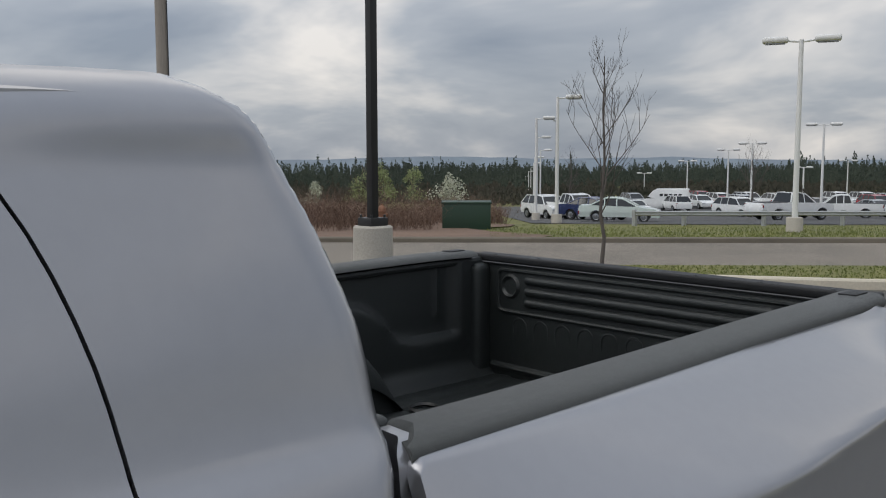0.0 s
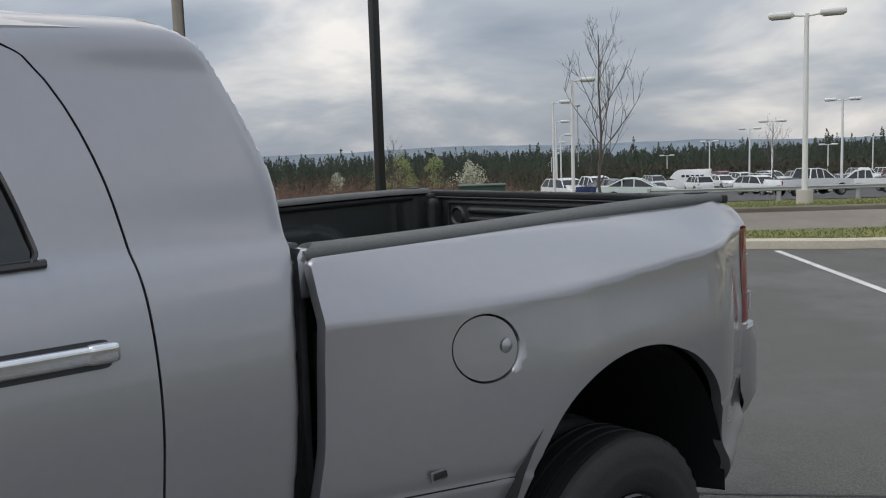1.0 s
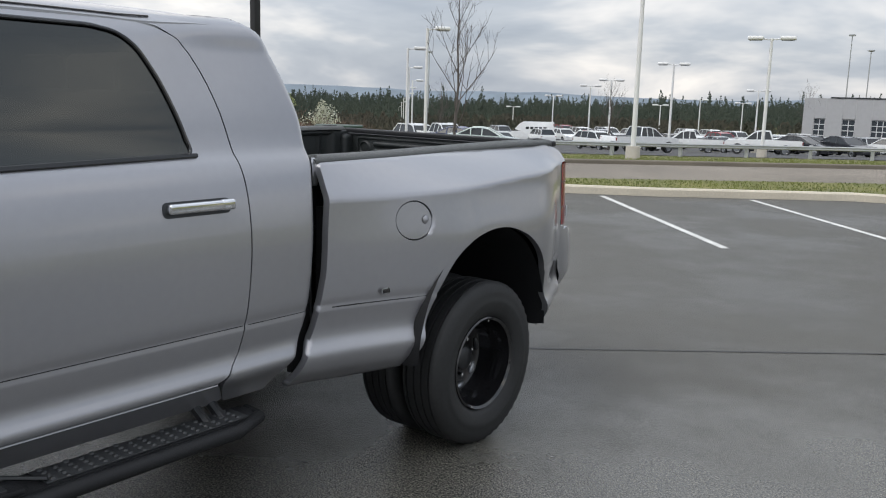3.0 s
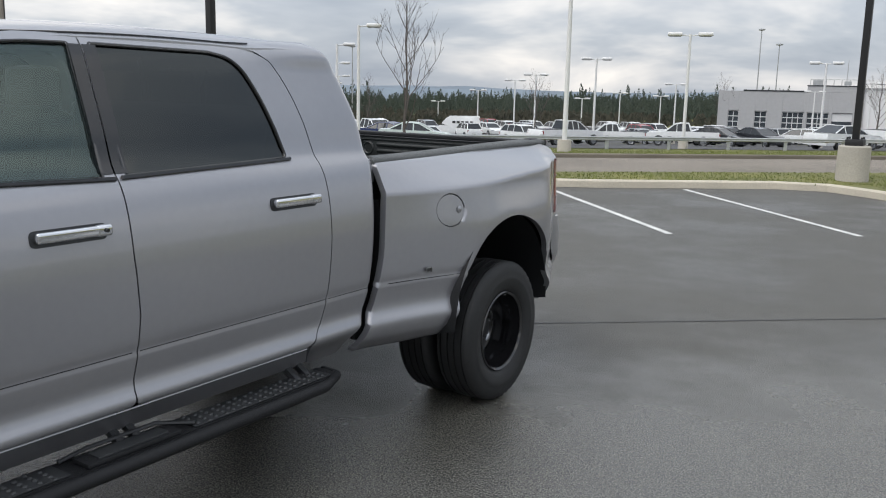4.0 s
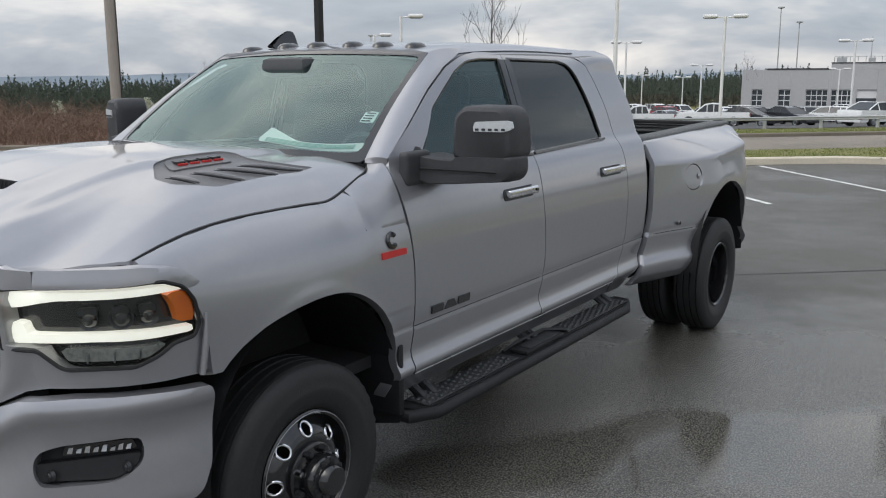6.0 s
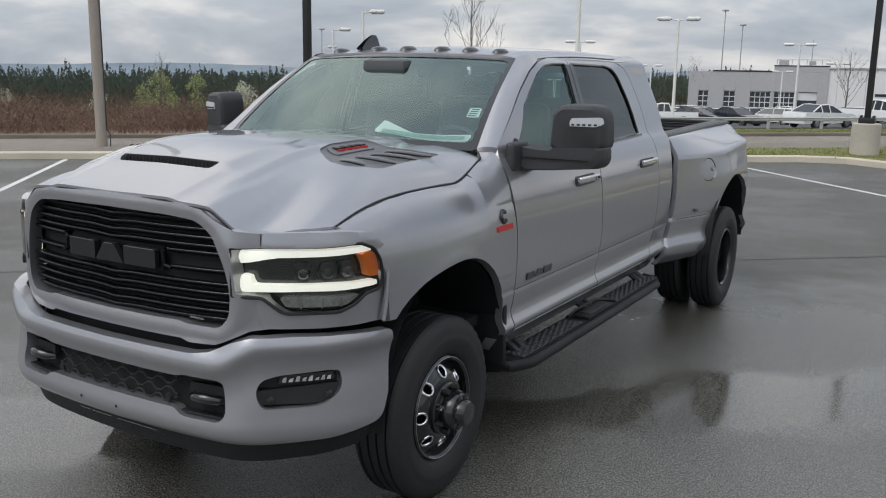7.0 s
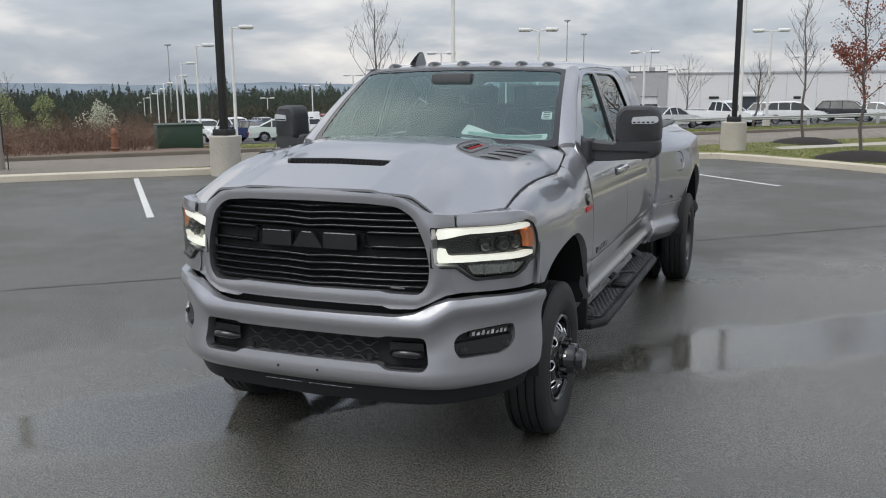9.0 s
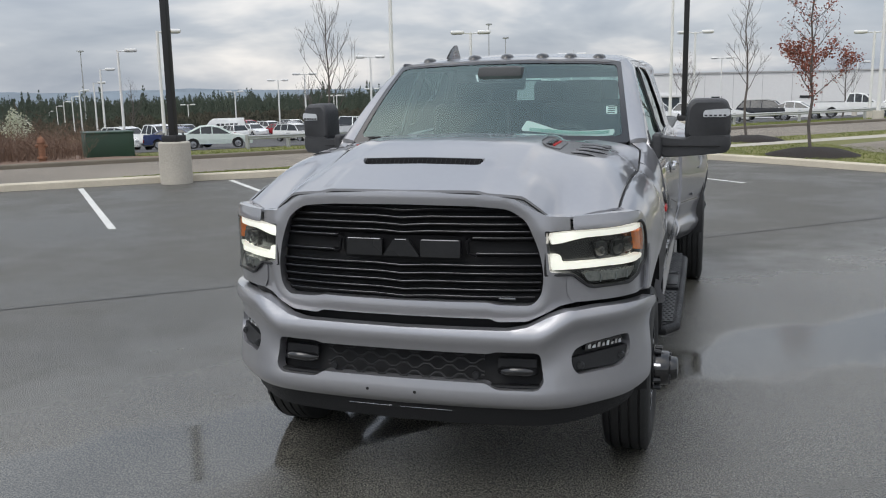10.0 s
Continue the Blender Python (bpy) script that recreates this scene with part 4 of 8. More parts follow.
# ==== vehicles in the yard ====
CAR_SHAPES = {
    # length, width, lower outline, glass outline, wheel places, wheel radius (length from the front bumper, height)
    "sedan": (4.8, 1.82, [(0, 0.28), (0.02, 0.62), (0.25, 0.78), (1.35, 0.93), (3.95, 1.0), (4.72, 0.98), (4.8, 0.6), (4.75, 0.3)],
              [(1.3, 0.93), (2.1, 1.36), (2.6, 1.44), (3.2, 1.42), (4.05, 1.02)], (0.92, 3.72), 0.33),
    "suv": (4.7, 1.88, [(0, 0.35), (0.02, 0.75), (0.2, 0.95), (1.2, 1.08), (4.6, 1.1), (4.7, 0.9), (4.66, 0.38)],
            [(1.15, 1.07), (1.75, 1.6), (2.4, 1.69), (4.1, 1.66), (4.58, 1.1)], (0.9, 3.7), 0.36),
    "wagon": (4.9, 1.86, [(0, 0.3), (0.02, 0.68), (0.25, 0.86), (1.3, 1.0), (4.78, 1.03), (4.9, 0.8), (4.85, 0.33)],
              [(1.25, 0.99), (2.0, 1.46), (2.7, 1.53), (4.3, 1.5), (4.78, 1.03)], (0.92, 3.8), 0.35),
    "van": (5.6, 2.0, [(0, 0.35), (0.02, 0.85), (0.55, 1.15), (0.95, 1.35), (1.7, 2.2), (2.1, 2.42), (5.5, 2.45), (5.6, 2.3), (5.58, 0.4)],
            [(0.95, 1.36), (1.62, 2.1), (2.0, 2.12), (2.3, 1.4)], (0.95, 4.4), 0.35),
    "pickup": (5.5, 1.9, [(0, 0.42), (0.02, 0.85), (0.2, 1.03), (1.5, 1.12), (3.35, 1.16), (3.4, 1.14), (5.42, 1.14), (5.5, 1.0), (5.46, 0.5)],
               [(1.45, 1.11), (2.1, 1.66), (2.6, 1.76), (3.15, 1.74), (3.36, 1.16)], (0.95, 4.3), 0.38),
}


def yard_car(shape, material, label, x, y, heading, scale=1.0, sign=False):
    """A parked vehicle: body with shaped flanks and wheel arches, cabin of glass under a roof, wheels, lamps."""
    length, width, low, glas, wheels, wr = CAR_SHAPES[shape]
    car = thing("parked_" + ("car" if shape in ("sedan", "suv", "wagon") else shape), label, "car" if shape in ("sedan", "suv", "wagon") else shape, (x, y, terrain(x, y)), heading, "yard vehicles")
    car.scale = (scale,) * 3
    hw = width / 2
    def arch(pl):
        bot = []
        z0 = low[0][1]
        z1 = low[-1][1]
        for w in reversed(wheels):
            for k in range(9):
                a = math.pi * k / 8
                zz = z0 + (z1 - z0) * w / length
                bot.append((w + math.cos(a) * (wr + 0.07), max(zz, wr * 0.95 + math.sin(a) * (wr + 0.07))))
        return pl + bot
    def side(t, z):
        return hw * (1 - 0.05 * (2 * t / length - 1) ** 4) - (0.05 if z < 0.5 else 0) * 0.6
    poly = arch(list(low))
    V, F = sheet(poly, lambda a, z: (side(a, z) - 0.05 * abs(z - 0.75) ** 1.5, a - length / 2, z), 0.11)
    V2, F2 = [(-p[0], p[1], p[2]) for p in V], [tuple(reversed(q)) for q in F]
    n = len(low)
    top = []
    for a, z in low:
        s = side(a, z) - 0.05 * abs(z - 0.75) ** 1.5
        top += [(s, a - length / 2, z), (-s, a - length / 2, z)]
    TF = [(2 * i, 2 * i + 1, 2 * i + 3, 2 * i + 2) for i in range(n - 1)]
    part("body", raw((V, F), (V2, F2), (top, TF)), material, car)
    # cabin
    def cab(a, z):
        t = (z - glas[0][1]) / max(0.01, max(g[1] for g in glas) - glas[0][1])
        return hw - 0.06 - 0.2 * max(0, t)
    m = len(glas)
    V = []
    for a, z in glas:
        V += [(cab(a, z), a - length / 2, z), (-cab(a, z), a - length / 2, z)]
    F = [(2 * i, 2 * i + 2, 2 * i + 3, 2 * i + 1) for i in range(m - 1)]
    if shape != "van":
        zmax = max(g[1] for g in glas)
        RV, RF = [], []
        ridx = [i for i in range(m) if glas[i][1] > zmax - 0.12]
        for i in ridx:
            a, z = glas[i]
            RV += [(cab(a, z) + 0.01, a - length / 2, z + 0.012), (-cab(a, z) - 0.01, a - length / 2, z + 0.012)]
        RF = [(2 * i, 2 * i + 2, 2 * i + 3, 2 * i + 1) for i in range(len(ridx) - 1)]
        pil = []
        for i in range(m):
            for s in (-1, 1):
                if i < m - 1:
                    (a0, z0), (a1, z1) = glas[i], glas[i + 1]
                    pil.append(tube([(s * (cab(a0, z0) + 0.005), a0 - length / 2, z0), (s * (cab(a1, z1) + 0.005), a1 - length / 2, z1)], 0.04, 5))
        for fr in (0.36, 0.62):
            a = glas[0][0] + (glas[-1][0] - glas[0][0]) * (fr + 0.08)
            zt = line(glas, a)
            for s in (-1, 1):
                pil.append(tube([(s * (cab(a, glas[0][1]) + 0.005), a - length / 2, glas[0][1]), (s * (cab(a, zt) + 0.005), a - length / 2, zt)], 0.035, 5))
        part("roof", (RV, RF), material, car)
        for pl in pil:
            part("pillar", pl, material, car)
        sides = [tuple(2 * i for i in range(m)), tuple(2 * i + 1 for i in reversed(range(m)))]
        part("glasshouse", (V, F + sides), CAR_GLASS, car, "dark cabin glazing", flat=True)
    else:
        for s in (-1, 1):
            part("side_window", prism([(a, z) for a, z in glas], lambda a, z, d: (s * (hw - 0.03 - 0.09 * max(0, z - 1.3) + d), a - length / 2 + 0.02, z), 0.012), CAR_GLASS, car, flat=True)
        part("windscreen", ([(0.85, 1.0 - length / 2, 1.38), (-0.85, 1.0 - length / 2, 1.38), (-0.75, 1.62 - length / 2, 2.1), (0.75, 1.62 - length / 2, 2.1)], [(0, 1, 2, 3)]), CAR_GLASS, car, flat=True)
        if sign:
            for s in (-1, 1):
                for k in range(5):
                    part("sign_bar", box((0.012, 0.36, 0.26), (s * (hw - 0.028), 0.0 + k * 0.5 - 0.2, 1.75), 0.004), STEEL_DARK, car, "dark printed block on the van side")
    if shape == "pickup":
        bx = box((width - 0.24, 1.9, 0.02), (0, 4.45 - length / 2, 1.145))
        part("bed_floor", bx, BLACK_PLASTIC, car)
    for w in wheels:
        for s in (-1, 1):
            wh = part("wheel", lathe([(0.0, 0.02), (wr * 0.6, 0.0), (wr * 0.62, 0.03), (wr * 0.95, 0.05), (wr, 0.02), (wr, -0.16), (wr * 0.6, -0.18)], 18, "x"), RUBBER, car)
            wh.matrix_basis = pose(s * (hw - 0.06), w - length / 2, wr, 0, 0, 0 if s > 0 else 180)
            part("rim", lathe([(0.0, 0.045), (wr * 0.25, 0.05), (wr * 0.55, 0.03), (wr * 0.6, 0.045)], 14, "x"), SATIN_METAL, wh)
    for s in (-1, 1):
        part("headlight", box((0.36, 0.1, 0.14), (s * (hw - 0.26), 0.06 - length / 2, low[1][1] + 0.02), 0.03), LENS_FAR, car)
        part("tail_light", box((0.2, 0.08, 0.22), (s * (hw - 0.12), length / 2 - 0.05, low[-2][1] * 0.95), 0.03), RED_LENS, car)
    part("front_bumper", box((width - 0.2, 0.12, 0.2), (0, 0.04 - length / 2, low[0][1] + 0.12), 0.04), BLACK_PLASTIC if shape == "pickup" else material, car)
    return car


def build_yard():
    cars = [("sedan", MINT_CAR, "pale mint-white sedan parked on the grass edge", -27.4, 43.4, 121, 0.93), ("sedan", BLUE_CAR, "dark blue sedan behind the guard rail", -33.0, 48.6, 100),
            ("pickup", WHITE_CAR, "white pickup parked in the sales yard", -36.6, 51.0, 75), ("suv", WHITE_CAR, "white car parked beyond the grass", -39.6, 51.6, 70),
            ("suv", RED_CAR, "small red car far back in the yard", -59.0, 105.3, 60),
            ("pickup", WHITE_CAR, "white pickup seen from behind in the yard", -24.3, 57.5, 155), ("pickup", WHITE_CAR, "white extended-cab pickup in the yard", -26.0, 69.8, -65),
            ("pickup", WHITE_CAR, "white extended-cab pickup in the yard", -19.0, 67.1, -72), ("suv", WHITE_CAR, "white sport utility vehicle in the yard", -36.9, 74.2, 70),
            ("sedan", BLACK_CAR, "black sedan in the front row of the yard", -16.6, 68.2, 80), ("sedan", BLACK_CAR, "black sedan in the front row of the yard", -13.9, 69.6, 60),
            ("wagon", WHITE_CAR, "white wagon in the front row of the yard", -13.4, 81.3, -98), ("sedan", RED_CAR, "red car before the service building", -14.5, 102.7, 80),
            ("sedan", RED_CAR, "red car before the service building", -9.5, 100.7, 80), ("sedan", WHITE_CAR, "white sedan in the yard", -5.8, 56.6, 150),
            ("pickup", WHITE_CAR, "big white crew pickup with a dark grille", -2.7, 60.4, 65), ("suv", WHITE_CAR, "white sport utility vehicle by the building", 0.8, 71.0, 80),
            ("suv", BLACK_CAR, "dark sport utility vehicle by the rail", 5.9, 73.5, 80), ("sedan", WHITE_CAR, "white crossover by the rail", 8.2, 73.0, 75),
            ("pickup", WHITE_CAR, "white old pickup near the rail", 11.6, 67.1, 80), ("suv", WHITE_CAR, "white car half hidden in the yard", 2.0, 70.6, 90),
            ("suv", WHITE_CAR, "white sport utility vehicle in the yard", -41.4, 83.0, 70), ("sedan", WHITE_CAR, "white sedan in the yard", -36.0, 81.5, 70),
            ("suv", SILVER_CAR, "silver car far back in the yard", -46.0, 92.0, 60), ("sedan", BLACK_CAR, "dark car far back in the yard", -30.0, 90.0, 60),
            ("sedan", WHITE_CAR, "white car far back in the yard", -24.0, 86.0, 70), ("suv", BLACK_CAR, "dark car far back in the yard", -20.5, 84.0, 70),
            ("sedan", SILVER_CAR, "silver car far back in the yard", -27.0, 79.0, 65), ("suv", WHITE_CAR, "white car far back in the yard", -52, 98, 60), ("sedan", WHITE_CAR, "white car far back in the yard", 16.5, 75, 80),
            ("suv", SILVER_CAR, "silver car far back in the yard", -43.5, 56, 60)]
    far = random.Random(31)
    tones = [(WHITE_CAR, "white"), (WHITE_CAR, "white"), (SILVER_CAR, "silver"), (BLACK_CAR, "dark"), (RED_CAR, "red"), (WHITE_CAR, "white"), (SILVER_CAR, "silver")]
    for i in range(26):
        m, tone = far.choice(tones)
        bearing = radians(4 + 31 * (i + far.random()) / 26)
        d = far.uniform(88, 122)
        cars.append((far.choice(("sedan", "suv", "suv", "wagon")), m, tone + " car in a back row of the sales yard", round(2 - d * math.sin(bearing), 1), round(d * math.cos(bearing), 1), far.choice((55, 60, 65, 235))))
    for c in cars:
        yard_car(*c)
    yard_car("van", WHITE_CAR, "white panel van with dark lettering blocks", -52.6, 86.9, -60, 1.0, True)


LENS_FAR = mat("far_lamp_lens", (0.5, 0.52, 0.54), 0.15)


def service_building():
    """The dealership's service building: grey stucco block with glazed bay doors, and a long white wing."""
    zb = terrain(-20, 120)
    b = thing("service_building", "grey stucco service building with glazed bay doors", "building", (-22.5, 118.5, zb), 12)
    H = 6.0
    def wallpiece(name, m, size, at):
        part(name, box(size, at, 0.02, 1), m, b)
    # front wall pieces round the bays; front faces -y
    bays = [(-6.95, 1.3, 3.5), (-3.62, 1.45, 3.5), (0.22, 2.55, 3.5), (3.15, 2.5, 3.5), (5.95, 2.3, 3.5)]
    edges = [-8.9]
    for c, w, h in bays:
        edges += [c - w / 2, c + w / 2]
    edges.append(8.3)
    for i in range(0, len(edges), 2):
        wallpiece("wall", WALL_GREY, (edges[i + 1] - edges[i], 0.35, H), ((edges[i] + edges[i + 1]) / 2, 0, H / 2))
    for c, w, h in bays:
        wallpiece("wall", WALL_GREY, (w, 0.35, H - h), (c, 0, (H + h) / 2))
    wallpiece("upper_wall", WALL_GREY, (6.6, 0.36, 0.75), (5.0, 0, H + 0.375))
    wallpiece("roof_unit", GALV, (1.2, 1.2, 0.7), (2.9, 3, H + 1.2))
    wallpiece("roof_unit", GALV, (0.8, 1.0, 0.5), (6.4, 3, H + 1.2))
    wallpiece("parapet_cap", STEEL_DARK, (7.6, 0.5, 0.16), (-2.1, 0, H + 0.08))
    wallpiece("parapet_cap", STEEL_DARK, (6.7, 0.5, 0.12), (5.0, 0, H + 0.81))
    for s, xx in ((0, -8.75), (1, 8.15)):
        wallpiece("side_wall", WALL_GREY, (0.3, 14, H), (xx, 7.2, H / 2))
    wallpiece("roof", WALL_GREY, (17, 14, 0.2), (-0.3, 7.1, H - 0.3))
    for i, (c, w, h) in enumerate(bays):
        door = part("bay_door", box((w, 0.06, h), (c, 0.12, h / 2)), DOOR_GLASS, b, "dark glazed sectional bay door")
        if i == 4:
            part("door_panel", box((w, 0.05, 1.0), (c, 0.06, 2.95)), WALL_WHITE, door, "half raised white door section")
            continue
        n = 4 if w > 2 else 2
        for k in range(n + 1):
            part("mullion", box((0.09, 0.06, h), (c - w / 2 + w * k / n, 0.07, h / 2)), WALL_WHITE, door)
        for k in range(6):
            part("mullion", box((w, 0.06, 0.1), (c, 0.07, (h - 0.08) * k / 5 + 0.03)), WALL_WHITE, door)
    part("roof_rail", raw(*[tube([(x0, 0.6, H + 0.9), (x0, 0.6, H + 1.6)], 0.04, 5) for x0 in np.arange(2, 8.6, 0.9)], tube([(2, 0.6, H + 1.6), (8.4, 0.6, H + 1.6)], 0.04, 5)), GALV, b)
    part("antenna", tube([(6.3, 4, H), (6.3, 4, H + 4.2)], [0.1, 0.03], 6), GALV, b)
    w = thing("showroom_wing", "long white panelled building wing with dark openings", "building", (10.0, 119, terrain(10, 119)), -3)
    part("wall", box((49, 14, 5.9), (0, 7, 2.95), 0.02, 1), WALL_WHITE, w)
    part("parapet_cap", box((49.3, 14.3, 0.2), (0, 7, 5.95)), WALL_GREY, w)
    for k in range(12):
        part("panel_joint", box((0.05, 0.03, 5.8), (-20 + k * 3.6, -0.012, 2.93)), WALL_GREY, w)
    for c, wd, h in ((-13.6, 2.4, 2.8), (17, 3, 3.2)):
        part("opening", box((wd, 0.05, h), (c, -0.015, h / 2)), DOOR_GLASS, w, "dark open service door")
        part("door_hood", box((wd + 0.4, 0.3, 0.3), (c, -0.15, h + 0.25)), WALL_WHITE, w)
    for c in (-18.2, -7.65, 3.2, 10):
        part("vent", box((1.3, 0.06, 0.32), (c, -0.03, 2.72)), STEEL_DARK, w)


build_ground()
forest()
service_building()
build_lamps()
street_things()
build_yard()
grass_blades()
brush_field()

# ==== the pickup: x to its left side, y towards its tail, front axle at y = 0 ====
truck = thing("pickup_truck", "silver crew-cab dually pickup with a black grille parked on wet asphalt", "truck")
SIDES = (1, -1)


def both(name, data, material, parent=None, label=""):
    """A part on the left side and its mirror on the right; returns both."""
    v, f = data
    a = part(name, (v, f), material, parent or truck, label)
    b = part(name, mirrored((v, f)), material, parent or truck, label)
    return a, b


LOWER = [(0.48, 0.90), (0.55, 0.945), (0.60, 0.988), (0.63, 1.0), (0.665, 0.984), (0.70, 0.977), (0.74, 0.984), (0.775, 0.9905), (0.800, 0.9935), (0.807, 0.989), (0.83, 0.995), (0.87, 0.999), (1.0, 1.002),
         (1.12, 1.0), (1.25, 0.985), (1.35, 0.962), (1.41, 0.935), (1.46, 0.898), (1.6, 0.855), (1.75, 0.803), (1.86, 0.764), (1.90, 0.742), (1.93, 0.712), (1.96, 0.66)]


def cab_x(z):
    return curve(LOWER, z)


def cab_rear(z):
    return curve([(0.5, 2.95), (0.55, 2.985), (0.7, 3.075), (0.95, 3.12), (1.15, 3.135), (1.34, 3.155), (1.42, 3.18), (1.5, 3.185), (1.58, 3.172), (1.73, 3.128), (1.84, 3.083), (1.90, 3.045), (1.935, 3.005), (1.96, 2.95)], z) - 0.018 * (1 - smoothstep(1.44, 1.62, z))


def side_map(y, z):
    x = cab_x(z) + 0.006 * smoothstep(2.65, 3.0, y) * smoothstep(1.45, 1.75, z) + 0.03 * smoothstep(2.45, 2.85, y) * smoothstep(1.82, 1.93, z)
    r = 0.045 + 0.03 * smoothstep(1.3, 1.6, z)
    t = (y - (cab_rear(z) - r)) / r
    if t > 0:
        x -= r * (1 - math.sqrt(max(0.0, 1 - min(1, t) ** 2)))
    return (x, y, z)


# ---- doors and cab sides
def door_rear(z):
    """The joint behind the rear door."""
    return curve([(0.70, 2.723), (0.82, 2.746), (0.98, 2.766), (1.14, 2.776), (1.29, 2.777), (1.42, 2.772), (1.52, 2.761), (1.62, 2.741), (1.72, 2.710), (1.80, 2.673), (1.86, 2.630)], z)


JOINT = [0.70 + 1.16 * k / 22 for k in range(23)]
FD = [(0.616, 0.605, .02), (0.616, 1.04), (0.602, 1.20), (0.580, 1.32), (0.566, 1.42), (0.604, 1.50), (0.79, 1.615), (0.99, 1.748), (1.18, 1.852), (1.34, 1.904, .1), (1.48, 1.922), (1.712, 1.928),
      (1.716, 1.43), (1.718, 1.16), (1.732, 0.94), (1.70, 0.605, .03)]
FWIN = [(0.80, 1.452, .02), (0.985, 1.675), (1.235, 1.83), (1.36, 1.878, .08), (1.50, 1.89), (1.668, 1.892, .01), (1.672, 1.43, .01)]
RD = [(1.706, 0.605, .03), (1.738, 0.94), (1.724, 1.16), (1.722, 1.43), (1.718, 1.928), (2.33, 1.922), (2.46, 1.915, .06), (2.56, 1.895, .05), *[(door_rear(z), z) for z in reversed(JOINT)], (2.64, 0.605, .05)]
RWIN = [(1.762, 1.432, .01), (1.75, 1.894, .01), (2.30, 1.888), (2.40, 1.872, .05), (2.465, 1.825, .05), (2.525, 1.715, .08), (2.575, 1.56, .05), (2.60, 1.452, .025)]
CORNER = [(2.645, 0.602), *[(door_rear(z) + 0.0058, z) for z in JOINT], (2.562, 1.902), (2.465, 1.921), (2.36, 1.928), (2.36, 1.945), (2.80, 1.957), (2.93, 1.957),
          *[(cab_rear(z) - 0.001, z) for z in (1.935, 1.90, 1.84, 1.73, 1.62, 1.5, 1.40, 1.25, 1.1, 0.95, 0.8, 0.7, 0.6)], (2.97, 0.55), (2.90, 0.50), (2.70, 0.50)]
IN = (-0.03, 0, 0)


def scaled(poly, k):
    c = np.mean([p[:2] for p in poly], 0)
    return [tuple(c + (np.array(p[:2]) - c) * k) for p in poly]


def handle(y0, z0, parent, s, lock):
    """A chrome pull handle; a flat dark plate stands in for its recess's shade."""
    x0 = cab_x(z0)
    M = lambda y, z, d: (s * (cab_x(z) + d), y, z)
    part("recess_shade", prism(fillet([(y0 - 0.145, z0 - 0.029), (y0 + 0.138, z0 - 0.029), (y0 + 0.138, z0 + 0.026), (y0 - 0.145, z0 + 0.026)], 0.022), lambda y, z, d: M(y, z, d), 0.003), STEEL_DARK, parent)
    grip = box((0.022, 0.262, 0.036), (s * (x0 + 0.030), y0 - 0.002, z0 + 0.004), 0.0105, 4)
    for v in grip.verts:
        t = (v.co.y - y0) / 0.131
        v.co.x -= s * 0.010 * t * t
    part("handle", grip, CHROME, parent, "chrome pull handle")
    part("handle_end", box((0.03, 0.062, 0.040), (s * (x0 + 0.020), y0 + 0.112, z0 + 0.004), 0.012, 3), CHROME, parent)
    part("handle_foot", box((0.03, 0.03, 0.030), (s * (x0 + 0.012), y0 - 0.118, z0 + 0.004), 0.010, 2), CHROME, parent)
    if lock:
        part("lock_button", lathe([(0.0, 0.006), (0.007, 0.006), (0.008, 0)], 10, "x", (s * (x0 + 0.038) if s > 0 else s * (x0 + 0.046), y0 + 0.115, z0 + 0.005)), GLOSS_BLACK, parent)


def door(name, outline, win, glassmat, hy, hz, lock):
    o, w = fillet(outline, 0.006), fillet(win, 0.02)
    skin = sheet(o, side_map, 0.021, [w], IN, hv=0.0125)
    wide = fillet([(p[0], p[1]) for p in scaled(win, 1.02)], 0.02)
    gl = sheet(wide, lambda y, z: tuple(np.add(side_map(y, z), (-0.013, 0, 0))), 0.05)
    ring = tube([tuple(np.add(side_map(y, z), (-0.007, 0, 0))) for y, z in w + w[:2]], 0.0075, 8)
    for s in SIDES:
        d = part(name, skin if s > 0 else mirrored(skin), SILVER, truck, "silver door with a window frame")
        g = part("window", gl if s > 0 else mirrored(gl), glassmat, d, "dark privacy glass" if glassmat is GLASS_DARK else "tinted side glass")
        g.visible_shadow = False
        part("window_seal", ring if s > 0 else mirrored(ring), GLOSS_BLACK, d, "black window seal")
        lo = sorted([q for q in win if q[1] < 1.5])
        y0, y1 = max(outline[0][0] + 0.03, lo[0][0] - 0.1), lo[-1][0] + (0.036 if lo[-1][0] < 2 else 0.005)
        belt = []
        for y in np.linspace(y0, y1, 10):
            zb = lo[0][1] + (lo[-1][1] - lo[0][1]) * (y - lo[0][0]) / (lo[-1][0] - lo[0][0]) - 0.003
            belt.append((s * (cab_x(zb) + 0.006), y, zb))
        part("belt_moulding", tube(belt, 0.009, 6), GLOSS_BLACK, d, "black belt moulding")
        handle(hy, hz, d, s, lock)
    return None


door("front_door", FD, FWIN, GLASS_FRONT, 1.485, 1.262, True)
door("rear_door", RD, RWIN, GLASS_DARK, 2.555, 1.272, False)
both("cab_corner", sheet(fillet(CORNER, 0.01), side_map, 0.0125, (), IN, hv=0.0125), SILVER)
# black pillar cover between the windows
for nm, y0, y1 in (("pillar_cover", 1.664, 1.714), ("pillar_cover", 1.721, 1.775)):
    both(nm, sheet([(y0, 1.428), (y1, 1.428), (y1, 1.905), (y0, 1.905)], lambda y, z: tuple(np.add(side_map(y, z), (0.003, 0, 0))), 0.03, (), (-0.02, 0, 0)), GLOSS_BLACK, None, "black pillar cover")
